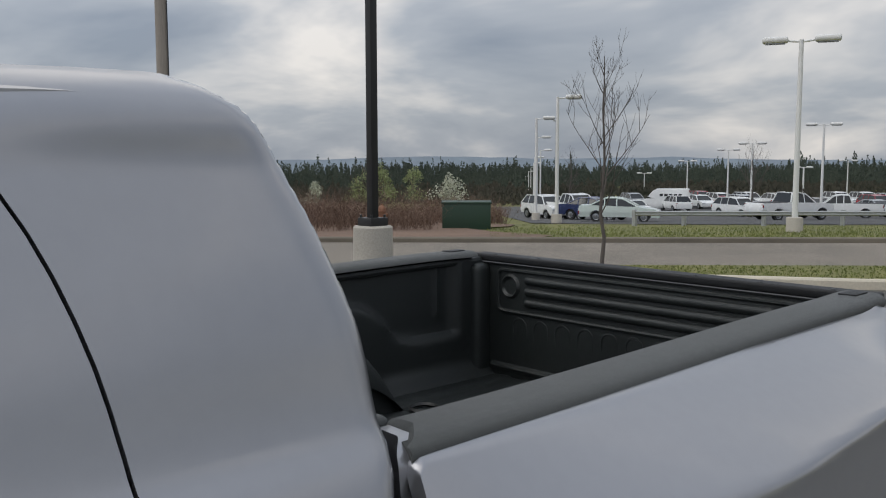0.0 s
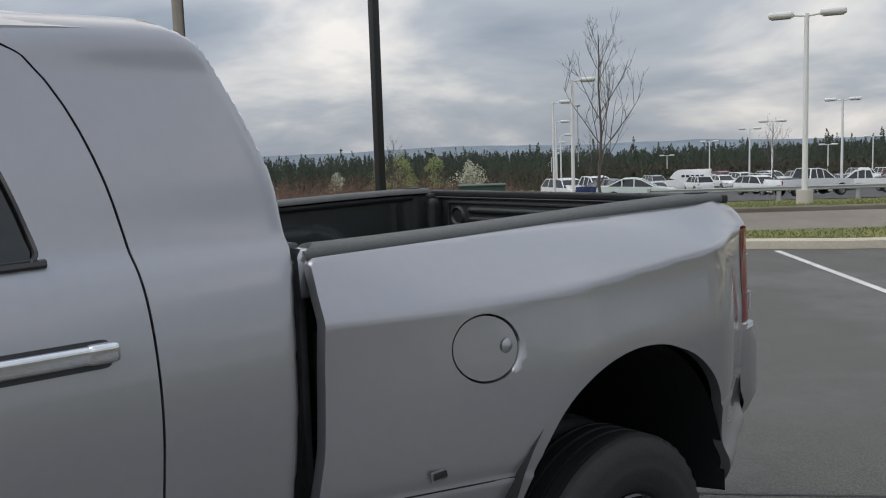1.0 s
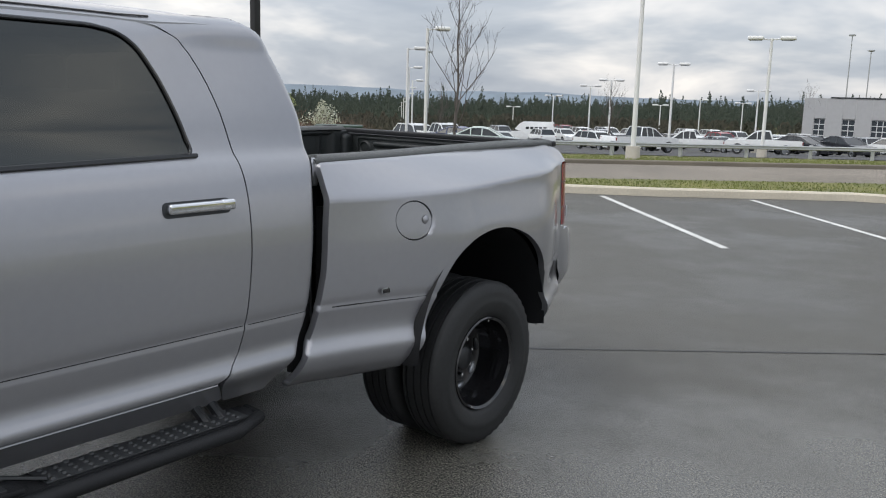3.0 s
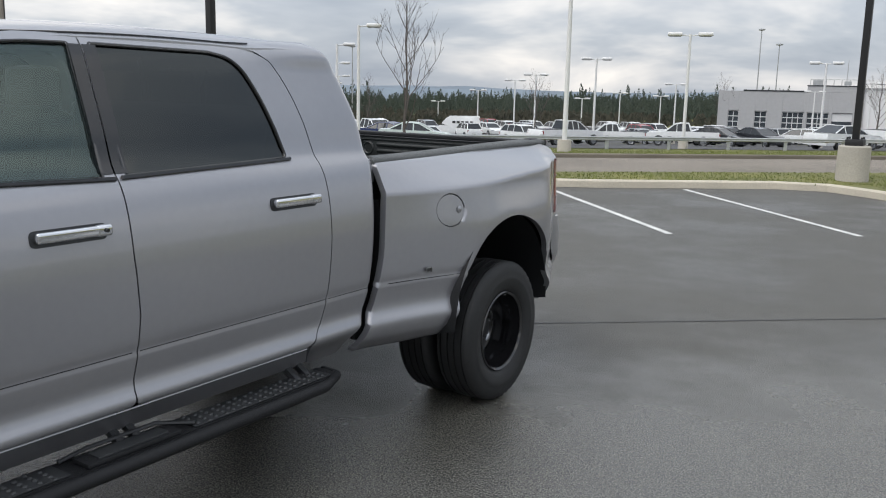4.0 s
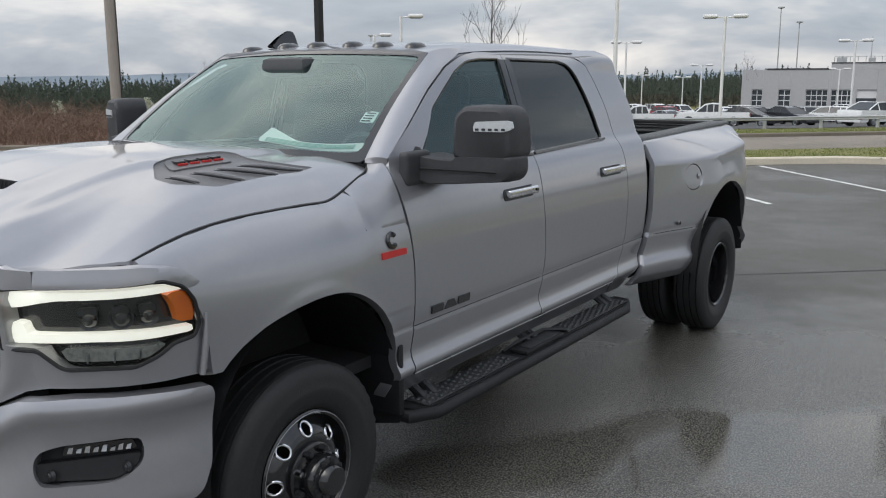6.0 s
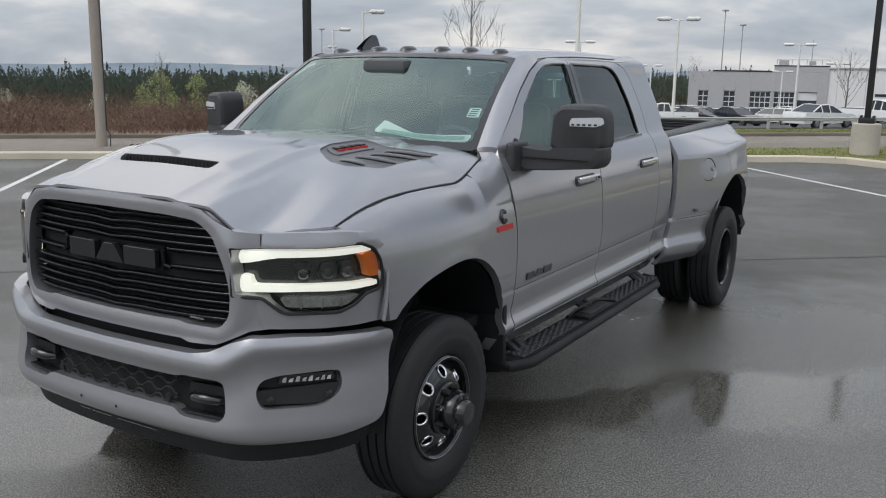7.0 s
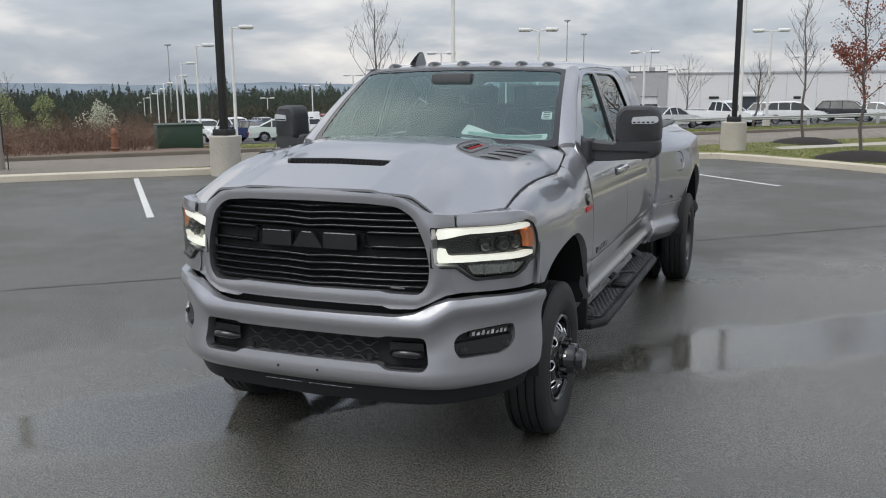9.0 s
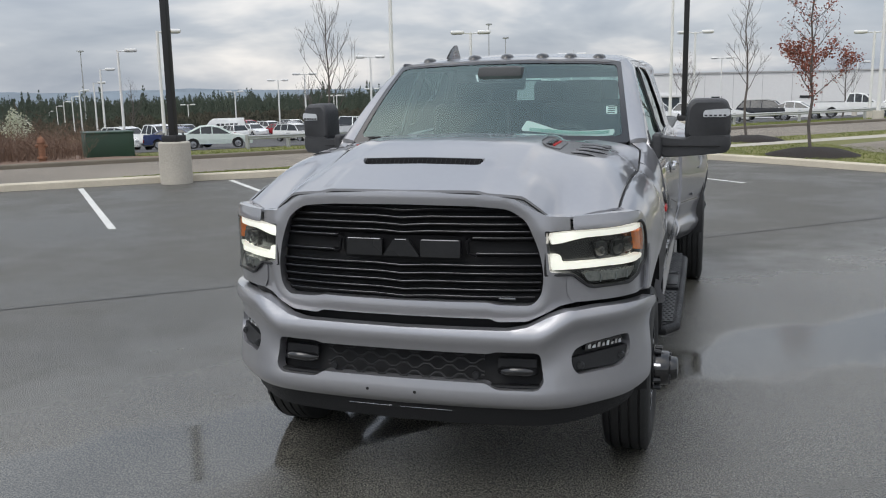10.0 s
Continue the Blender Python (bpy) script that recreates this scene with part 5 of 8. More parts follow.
# sill below the doors
SILL = [(0.50, 0.50), (0.50, 0.595), (2.64, 0.595), (2.70, 0.50)]
both("rocker_panel", sheet(SILL, lambda y, z: (cab_x(z) - 0.012 * smoothstep(0.55, 0.6, z) - 0.004, y, z), 0.03, (), (-0.06, 0, 0)), SILVER)
both("sill_trim", tube([(0.986, 0.62, 0.600), (0.988, 1.6, 0.600), (0.986, 2.62, 0.600)], 0.005, 6), SATIN_METAL, None, "thin bright sill edge")


# ---- roof, pillars, glass
def roof_z(x, y):
    a = abs(x)
    z = curve([(0.98, 1.918), (1.08, 1.942), (1.2, 1.96), (1.5, 1.985), (2.0, 1.998), (2.5, 1.993), (2.8, 1.985), (2.93, 1.972), (3.0, 1.95), (3.06, 1.91)], y) - 0.03 * (a / 0.7) ** 2
    if a > 0.6:
        z -= (0.11 - 0.065 * smoothstep(2.4, 2.85, y)) * (1 - math.sqrt(max(0, 1 - ((a - 0.6) / 0.165) ** 2)))
    return z


ROOF = [(0, 1.065), (0.35, 1.085), (0.60, 1.13), (0.685, 1.165), (0.722, 1.24), (0.73, 1.5), (0.73, 2.4), (0.752, 2.8), (0.748, 2.94), (0.69, 3.02), (0.4, 3.05), (0, 3.06)]
ROOF = ROOF + [(-x, y) for x, y in reversed(ROOF[1:-1])]
part("roof", sheet(ROOF, lambda x, y: (x, y, roof_z(x, y)), 0.035, (), (0, 0, -0.03)), SILVER, truck)
both("roof_seam", tube([(0.716, y, roof_z(0.716, y) + 0.002) for y in np.linspace(1.22, 2.55, 12)], 0.003, 6), GLOSS_BLACK)


def ws_map(x, t):
    """Windscreen: t 0 at the cowl, 1 at the roof."""
    w = 0.81 - 0.115 * t
    q = (x / w) ** 2
    return (x, 0.415 + 0.655 * t + 0.145 * q * (1 - 0.3 * t) - 0.02 * math.sin(math.pi * t), 1.497 + 0.436 * t - 0.018 * q + 0.012 * math.sin(math.pi * t))


WS = [(-0.79, 0.0, .05), (-0.685, 0.985, .04), (0.685, 0.985, .04), (0.79, 0.0, .05)]
glass_ws = part("windshield", sheet(fillet(WS, 0.04), ws_map, 0.05, hv=0.06), GLASS_WS, truck, "wide raked windshield glass")
glass_ws.visible_shadow = False
part("windshield_border", sheet(fillet([(-0.80, -0.02), (-0.692, 1.0), (0.692, 1.0), (0.80, -0.02)], 0.03), lambda x, t: tuple(np.add(ws_map(x, t), (0, -0.003, 0.002))), 0.02, [fillet([(-0.76, 0.045), (-0.668, 0.955), (0.668, 0.955), (0.76, 0.045)], 0.05)], (0, 0.01, -0.01), hv=0.03),
     GLOSS_BLACK, glass_ws, "black printed glass border")


def pillar():
    V, F = [], []
    edge = [(0.59, 1.488), (0.79, 1.622), (0.98, 1.752), (1.17, 1.858), (1.33, 1.912), (1.40, 1.935)]
    n = 12
    for i in range(-1, n + 1):
        t = i / n
        w = 0.80 - 0.112 * t
        a = np.array(ws_map(w, t)) + (0, -0.004, 0.004)
        k = t * (len(edge) - 1)
        j = max(0, min(len(edge) - 2, int(k)))
        ey, ez = (np.array(edge[j]) * (1 - k + j) + np.array(edge[j + 1]) * (k - j))
        b = np.array((cab_x(ez), ey, ez))
        if i < 0:
            a = np.array(ws_map(0.80, 0.0)) + (0.004, 0.006, -0.045)
            b = np.array((cab_x(1.488) - 0.008, 0.585, 1.435))
        mid = (a + b) / 2 + np.array((0.012, -0.012, 0.010))
        V += [tuple(a + (-0.01, 0.02, -0.015)), tuple(a), tuple(a * 0.5 + mid * 0.5 + (0.003, -0.005, 0.004)), tuple(mid), tuple(b * 0.5 + mid * 0.5 + (0.004, -0.003, 0.003)), tuple(b), tuple(b + (-0.02, 0, 0))]
        if i >= 0:
            for q in range(6):
                F.append((7 * i + q, 7 * i + 7 + q, 7 * i + 8 + q, 7 * i + 1 + q))
    return V, F


both("windshield_pillar", pillar(), SILVER)
# back wall of the cab with its window
BACK = [(-0.82, 1.0), (-0.80, 1.45), (-0.62, 1.9), (0.62, 1.9), (0.80, 1.45), (0.82, 1.0)]
BWIN = fillet([(-0.62, 1.48), (-0.52, 1.84), (0.52, 1.84), (0.62, 1.48)], 0.05)
back = part("back_wall", sheet(BACK, lambda x, z: (x, cab_rear(z) - 0.02 * (x / 0.8) ** 2, z), 0.04, [BWIN], (0, -0.03, 0)), SILVER, truck)
part("rear_window", sheet(BWIN, lambda x, z: (-x, cab_rear(z) - 0.012 - 0.02 * (x / 0.8) ** 2, z), 0.08), GLASS_FRONT, back)

# clearance lamps and aerial on the roof
for x in (-0.53, -0.22, -0.01, 0.21, 0.38, 0.55):
    y = 1.19 + 0.06 * (x / 0.55) ** 2
    v, f = lathe([(0.0, 0.021), (0.45, 0.020), (0.72, 0.014), (0.9, 0.004), (1.0, -0.012)], 18, "z")
    part("clearance_lamp", ([(x + p[0] * 0.044, y + p[1] * 0.075, roof_z(x, y) + p[2]) for p in v], f), SMOKE, truck, "smoked roof clearance lamp")
fin = sheet(fillet([(-0.11, 0), (-0.04, 0.055), (0.035, 0.095, .02), (0.075, 0.09, .02), (0.10, 0.0)], 0.02), lambda a, b: (0.022 * (1 - (b / 0.11)) ** 0.8, a, b), 0.012)
part("roof_aerial", ([(p[0] - 0.40, p[1] + 1.34, p[2] + roof_z(-0.40, 1.34) - 0.006) for p in raw(fin, mirrored(fin))[0]], raw(fin, mirrored(fin))[1]), SMOKE, truck, "black shark-fin aerial")


# ---- hood and front wings
def hood_z(x, y):
    a = abs(x)
    c = curve([(-0.95, 1.365), (-0.85, 1.398), (-0.6, 1.468), (-0.3, 1.53), (0.0, 1.549), (0.25, 1.546), (0.44, 1.525), (0.6, 1.50)], y)
    back = [(0, 0), (0.3, 0.008), (0.46, 0.019), (0.65, 0.063), (0.76, 0.100), (0.82, 0.140), (0.862, 0.188), (0.88, 0.215)]
    back_d = 0.5 * curve(back, a) + 0.5 * line(back, a)
    front = [(0, 0), (0.32, 0.006), (0.36, 0.016), (0.50, 0.036), (0.55, 0.075), (0.615, 0.126), (0.70, 0.138), (0.78, 0.152), (0.86, 0.19)]
    front_d = 0.4 * curve(front, a) + 0.6 * line(front, a)
    back_d *= 1 - 0.55 * smoothstep(0.22, 0.50, y)
    t = smoothstep(-0.85, -0.2, y)
    z = c - (front_d * (1 - t) + back_d * t)
    z += 0.016 * smoothstep(-0.66, -0.60, y) * (1 - smoothstep(-0.5, 0.05, y)) * (1 - smoothstep(0.27, 0.42, a))
    z -= 0.027 * smoothstep(0.57, 0.66, a) * (1 - smoothstep(-0.76, -0.40, y)) * (1 - 0.6 * smoothstep(0.80, 0.86, a))
    z -= 0.016 * smoothstep(0.43, 0.475, a) * (1 - smoothstep(0.50, 0.64, a)) * smoothstep(-0.8, -0.6, y)
    return z


HOOD = [(0, -0.918), (0.37, -0.901), (0.50, -0.881), (0.585, -0.863), (0.69, -0.775), (0.785, -0.685), (0.848, -0.612), (0.850, -0.50), (0.857, -0.25), (0.862, 0.05), (0.862, 0.34), (0.861, 0.39), (0.858, 0.43), (0.851, 0.47), (0.838, 0.505), (0.818, 0.535), (0.792, 0.553), (0.6, 0.465), (0.3, 0.415), (0, 0.40)]
HOOD = HOOD + [(-x, y) for x, y in reversed(HOOD[1:-1])]
SLOT = fillet([(-0.29, -0.60), (-0.262, -0.645), (0.262, -0.645), (0.29, -0.60)], 0.012)
VENT_GREY = mat("vent_grey", (0.115, 0.115, 0.12), 0.4)
VENT_FIN = mat("vent_fin_grey", (0.19, 0.19, 0.20), 0.35)
VENT = [(0.455, -0.20, .02), (0.59, -0.30, .02), (0.665, -0.29, .02), (0.752, -0.17, .03), (0.725, 0.335, .01), (0.60, 0.21, .03), (0.46, 0.20, .02), (0.437, 0.13, .02), (0.437, -0.10, .02)]
VENTS = [fillet(VENT, 0.02), fillet([(-p[0], *p[1:]) for p in VENT], 0.02)]
hood = part("hood", sheet(HOOD, lambda x, y: (x, y, hood_z(x, y)), 0.018, [SLOT] + VENTS, (0, 0, -0.028)), SILVER, truck, "silver hood with a wide scoop")
part("scoop_grille", sheet([(-0.31, -0.68), (0.31, -0.68), (0.31, -0.56), (-0.31, -0.56)], lambda x, y: (x, y, hood_z(x, y) - 0.040), 0.03), DARK_GAP, hood, "black mesh behind the scoop")
part("scoop_liner", sheet([(-0.276, -0.036), (0.276, -0.036), (0.276, -0.001), (-0.276, -0.001)], lambda x, d: (x, -0.6035, hood_z(x, -0.6035) + d), 0.02, hv=0.01), DARK_GAP, hood)
for k in range(26):
    x = -0.27 + 0.0216 * k
    part("scoop_bar", tube([(x, -0.6065, hood_z(x, -0.6065) - 0.030), (x + 0.010, -0.6065, hood_z(x, -0.6065) - 0.004)], 0.0016, 4), STEEL_DARK, hood)
for i, s in enumerate(SIDES):
    tray = part("hood_vent", sheet(VENTS[i], lambda x, y: (x, y, hood_z(x, y) - 0.007), 0.02), VENT_GREY, hood, "dark grey hood vent insert")
    for k, (x0, y0, x1, y1) in enumerate(((0.598, -0.245, 0.690, -0.195), (0.608, -0.150, 0.728, -0.025), (0.612, -0.045, 0.724, 0.145), (0.606, 0.070, 0.714, 0.285))):
        pts = [(s * (x0 + (x1 - x0) * t), y0 + (y1 - y0) * t, hood_z(x0 + (x1 - x0) * t, y0 + (y1 - y0) * t) - 0.003) for t in np.linspace(0, 1, 7)]
        part("vent_fin", tube(pts, [0.002, 0.006, 0.008, 0.009, 0.009, 0.008, 0.003], 8), VENT_FIN, tray)
        part("fin_slot", tube([(p[0] + s * 0.016, p[1] - 0.030, p[2] - 0.002) for p in pts], [0.001, 0.002, 0.003, 0.0035, 0.0035, 0.003, 0.001], 6), BLACK_PLASTIC, tray)
    plate = part("badge_plate", sheet(fillet([(s * 0.450, -0.15), (s * 0.452, 0.12), (s * 0.535, 0.10), (s * 0.54, -0.19)], 0.02), lambda x, y: (x, y, hood_z(x, y) - 0.001), 0.02, (), (0, 0, -0.006)), VENT_GREY, tray)
    for k in range(4):
        yy = -0.105 + 0.055 * k
        part("badge_bar", box((0.034, 0.040, 0.010), (s * 0.476, yy, hood_z(0.476, yy) + 0.003), 0.003), GLOSS_BLACK, tray, "raised dark badge block")
        part("badge_stripe", box((0.010, 0.042, 0.008), (s * 0.502, yy - 0.003, hood_z(0.502, yy) + 0.002), 0.002), RED_TRIM, tray, "thin red badge stripe")


def seam(y):
    """Height and place of the joint between hood and wing."""
    if y < 0.36:
        x = line([(-0.66, 0.81), (-0.612, 0.848), (-0.50, 0.850), (-0.25, 0.857), (0.05, 0.862), (0.36, 0.862)], y) + 0.005
        return hood_z(x, y) + 0.001, x
    k = smoothstep(0.36, 0.64, y)
    return hood_z(0.867, 0.36) * (1 - k) + 1.515 * k + 0.001, 0.867 - 0.067 * k


def wing_x(y, z):
    w = curve([(-0.65, 0.905), (-0.56, 0.943), (-0.47, 0.962), (-0.3, 0.99), (0.0, 1.008), (0.3, 1.008), (0.62, 1.002)], y)
    if z < 0.9:
        w = min(w, w - 1.002 + cab_x(z)) if y > 0.3 else w - 0.02 * smoothstep(0.9, 0.7, z)
    zs, edge = seam(y)
    if z > 1.04:
        t = min(1.0, (z - 1.04) / (zs - 1.04))
        k = smoothstep(-0.5, -0.1, y)
        w = edge + (w - edge) * max(0, 1 - t ** (2.4 - 0.35 * k)) ** (0.5 + 0.11 * k)
    d = min(math.hypot((y - 0.04) / 0.47, (z - 0.5) / 0.55) - 1, 1)
    w += 0.005 * math.exp(-((d - 0.02) / 0.06) ** 2)
    return w


ARCH = [(y, curve([(-0.31, 0.958), (-0.22, 1.002), (-0.13, 1.028), (-0.03, 1.044), (0.07, 1.052), (0.16, 1.046), (0.24, 1.026), (0.31, 0.992), (0.375, 0.945), (0.43, 0.885), (0.47, 0.82), (0.494, 0.74)], y)) for y in (-0.31, -0.265, -0.22, -0.175, -0.13, -0.08, -0.03, 0.02, 0.07, 0.115, 0.16, 0.2, 0.24, 0.275, 0.31, 0.345, 0.375, 0.405, 0.43, 0.452, 0.47, 0.484, 0.494)]
WING = [(0.608, 0.605), (0.608, 1.04), (0.594, 1.20), (0.588, 1.24), (0.34, 1.24), *[(y, seam(y)[0] - 0.001) for y in (0.34, 0.325, 0.31, 0.295, 0.28, 0.26, 0.24, 0.22, 0.18, 0.0, -0.15, -0.3, -0.42, -0.5, -0.575, -0.60)], (-0.605, 1.272), (-0.545, 1.258), (-0.50, 1.226),
        (-0.468, 1.16), (-0.44, 1.08), (-0.428, 1.0), (-0.42, 0.895), (-0.385, 0.895), (-0.355, 0.925), *ARCH, (0.505, 0.605)]
both("front_fender", sheet(WING, lambda y, z: (wing_x(y, z), y, z), 0.018, (), lambda y, z: (-0.035, 0, -0.01), hv=0.009), SILVER)
for s in SIDES:
    part("hood_joint", tube([(s * (seam(y)[1] + 0.001), y, seam(y)[0] + 0.0005) for y in np.linspace(-0.60, 0.34, 40)], 0.0030, 6), DARK_GAP, truck)
edge = [(0.0, -0.918), (0.37, -0.901), (0.50, -0.881), (0.585, -0.863), (0.69, -0.775), (0.785, -0.685), (0.846, -0.612)]
edge = [(line([(i, q[0]) for i, q in enumerate(edge)], t), line([(i, q[1]) for i, q in enumerate(edge)], t)) for t in np.linspace(0, 6, 30)]
edge = [(-x, y) for x, y in reversed(edge[1:])] + edge
part("hood_joint", tube([(x, y - 0.003, hood_z(x, y) - 0.013) for x, y in edge], 0.0030, 6), DARK_GAP, truck)
# cowl and its silver corners
def corner_inner(b):
    """Joint along the rounded rear corner of the hood, up to the foot of the pillar."""
    x, y = curve([(0, 0.867), (0.35, 0.866), (0.7, 0.848), (1, 0.800)], b), curve([(0, 0.34), (0.35, 0.43), (0.7, 0.505), (1, 0.560)], b)
    return np.array((x, y, curve([(0, hood_z(0.867, 0.34)), (0.35, hood_z(0.862, 0.43) + 0.002), (0.7, hood_z(0.845, 0.505) + 0.002), (1, 1.470)], b)))


def corner_map(a, b):
    """Rear shoulder of the wing between hood corner, door and windscreen pillar: a outwards, b backwards."""
    z0 = seam(0.34)[0]
    z = z0 - (z0 - 1.24) * a**1.6
    s0 = np.array((wing_x(0.34, z), 0.34, z))
    zz = curve([(0, 1.476), (0.2, 1.478), (0.42, 1.462), (0.6, 1.41), (0.8, 1.325), (1, 1.24)], a)
    yy = curve([(0, 0.560), (0.2, 0.570), (0.42, 0.570), (0.6, 0.564), (0.8, 0.572), (1, 0.588)], a)
    xx = curve([(0, 0.800), (0.2, 0.858), (0.42, cab_x(1.462) - 0.006), (0.6, cab_x(1.41) - 0.001), (0.8, cab_x(1.325) - 0.001), (1, cab_x(1.24) - 0.001)], a)
    s1 = np.array((xx, yy, zz))
    k = b * b * (1.6 - 0.6 * b)
    w = np.array((s0[0] * (1 - k) + s1[0] * k, s0[1] * (1 - b) + s1[1] * b, s0[2] * (1 - k) + s1[2] * k))
    i0 = np.array((wing_x(0.34, z0) * (1 - k) + 0.800 * k, 0.34 * (1 - b) + 0.560 * b, z0 * (1 - k) + 1.476 * k))
    w = w + (corner_inner(b) - i0) * max(0.0, 1 - a / 0.8) ** 2
    foot = wing_x(0.34, 1.24) * (1 - k) + (cab_x(1.24) - 0.001) * k
    w[0] += (wing_x(0.34 * (1 - b) + 0.588 * b, 1.24) - foot) * smoothstep(0.3, 1.0, a)
    return tuple(w)


both("cowl_corner", sheet([(0, 0), (1, 0), (1, 1), (0, 1)], corner_map, 0.035, (), (-0.012, 0, -0.03)), SILVER)
for s in SIDES:
    part("hood_joint", tube([tuple(np.multiply(corner_inner(b), (s, 1, 1)) + (0, 0, 0.001)) for b in np.linspace(0, 1, 14)], 0.0030, 6), DARK_GAP, truck)
part("cowl", sheet([(-0.78, 0.40), (0.78, 0.40), (0.77, 0.58), (0, 0.47), (-0.77, 0.58)], lambda x, y: (x, y, 1.488 - 0.06 * (x / 0.8) ** 4), 0.05), BLACK_PLASTIC, truck, "black cowl panel below the windshield")
for x0, x1 in ((0.62, 0.05), (-0.05, -0.60)):
    w = part("wiper", tube([ws_map(x0, -0.02), tuple(np.add(ws_map((x0 + x1) / 2, 0.0), (0, -0.012, 0.010))), tuple(np.add(ws_map(x1, 0.018), (0, -0.008, 0.008)))], 0.006, 6), BLACK_PLASTIC, truck, "black wiper arm")
    part("wiper_blade", tube([tuple(np.add(ws_map(x1 + 0.30, 0.012), (0, -0.008, 0.008))), tuple(np.add(ws_map(x1 - 0.10, 0.028), (0, -0.008, 0.008)))], 0.0045, 5), RUBBER, w)


# ---- front face
def plan(table, u):
    """A point and its outward normal on a plan line of (run, x, y), mirrored for negative run."""
    s = 1 if u >= 0 else -1
    a = abs(u)
    X, Y = [(p[0], p[1]) for p in table], [(p[0], p[2]) for p in table]
    x, y = curve(X, a), curve(Y, a)
    e = 0.01
    dx, dy = curve(X, a + e) - curve(X, max(0, a - e)), curve(Y, a + e) - curve(Y, max(0, a - e))
    n = math.hypot(dx, dy) or 1
    return s * x, y, s * dy / n, -dx / n


BUMPER = [(0, 0, -0.975), (0.3, 0.3, -0.967), (0.572, 0.57, -0.938), (0.718, 0.70, -0.885), (0.863, 0.81, -0.79), (1.0, 0.90, -0.687), (1.145, 0.965, -0.556), (1.285, 0.995, -0.42), (1.345, 1.0, -0.36)]


def bumper_map(u, z, off=0.0):
    x, y, nx, ny = plan(BUMPER, u)
    o = curve([(0.42, -0.07), (0.47, -0.03), (0.50, 0.002), (0.535, 0.012), (0.58, 0.004), (0.66, -0.012), (0.72, -0.008), (0.765, 0.014), (0.80, 0.010), (0.84, -0.012), (0.92, -0.03)], z - 0.08 * smoothstep(0.55, 0.75, abs(u)) * smoothstep(0.5, 0.75, z)) + off
    return (x + nx * o, y + ny * o, z)


BUMP = [(0, 0.812), (0.45, 0.815), (0.53, 0.828), (0.62, 0.868), (0.70, 0.893), (0.85, 0.897), (1.05, 0.890), (1.255, 0.878, .015), (1.27, 0.80), (1.245, 0.62), (1.20, 0.53, .04), (1.0, 0.495), (0.7, 0.478), (0, 0.47)]
BUMP = BUMP + [(-p[0], *p[1:]) for p in reversed(BUMP[1:-1])]
MOUTH = [(0.37, 0.712, .01), (0.40, 0.722), (0.585, 0.722, .03), (0.60, 0.60), (0.575, 0.565, .03), (0.40, 0.565, .02), (0.36, 0.59, .01)]
MOUTH = MOUTH + [(-p[0], *p[1:]) for p in reversed(MOUTH)]
FOG = [(0.721, 0.706, 0.02), (0.746, 0.734, 0.025), (0.806, 0.749), (0.984, 0.758), (1.033, 0.752, 0.015), (1.042, 0.71), (1.03, 0.673, 0.03), (0.985, 0.641, 0.03), (0.941, 0.628), (0.746, 0.626, 0.015), (0.721, 0.661, 0.02)]
FOGS = [fillet(FOG, 0.02), fillet([(-p[0], *p[1:]) for p in FOG], 0.02)]
bumper = part("front_bumper", sheet(fillet(BUMP, 0.012), bumper_map, 0.016, [fillet(MOUTH, 0.012)] + FOGS, lambda u, z: tuple(-0.05 * c for c in (*plan(BUMPER, u)[2:], 0.0))), SILVER, truck, "silver one-piece front bumper")
part("bumper_recess", sheet([(-0.66, 0.53), (0.66, 0.53), (0.66, 0.76), (-0.66, 0.76)], lambda u, z: bumper_map(u, z, -0.075), 0.04), DARK_GAP, bumper, "black recess of the bumper")
# honeycomb of wavy strands in the lower grille
for row in range(4):
    pts = []
    for k in range(57):
        u = -0.35 + 0.70 * k / 56
        tri = abs(((k / 56 * 7 + 0.5 * (row % 2)) % 1) * 2 - 1)
        z = 0.603 + 0.033 * row + 0.019 * (min(1, max(0, tri * 2.4 - 0.7)) - 0.5)
        pts.append(bumper_map(u, min(0.712, max(0.59, z)), -0.03))
    part("grille_strand", tube(pts, 0.0046, 6), BLACK_PLASTIC, bumper)
for s in SIDES:
    part("sensor_eye", lathe([(0.0, -0.004), (0.014, -0.004), (0.017, 0.006)], 14, "y", (s * 0.315, -0.948, 0.615)), BLACK_PLASTIC, bumper)
    for a in (0.57, 0.712):
        part("hook_pocket", prism([(s * 0.375, a), (s * 0.375, a + 0.008), (s * 0.585, a + 0.008), (s * 0.585, a)], lambda u, z, d: bumper_map(u, z, -0.05 + d), 0.03), BLACK_PLASTIC, bumper)
    hk = [bumper_map(s * (0.42 + 0.14 * t), 0.632 + 0.012 * math.sin(math.pi * t), -0.045 + 0.045 * math.sin(math.pi * t) ** 0.5) for t in np.linspace(0, 1, 9)]
    part("tow_hook", tube(hk, 0.02, 10), GLOSS_BLACK, bumper, "black tow hook")
    part("hook_plate", prism(fillet([(s * 0.405, 0.635), (s * 0.405, 0.685), (s * 0.57, 0.685), (s * 0.57, 0.635)], 0.01), lambda u, z, d: bumper_map(u, z, -0.048 + d), 0.016), BLACK_PLASTIC, bumper)
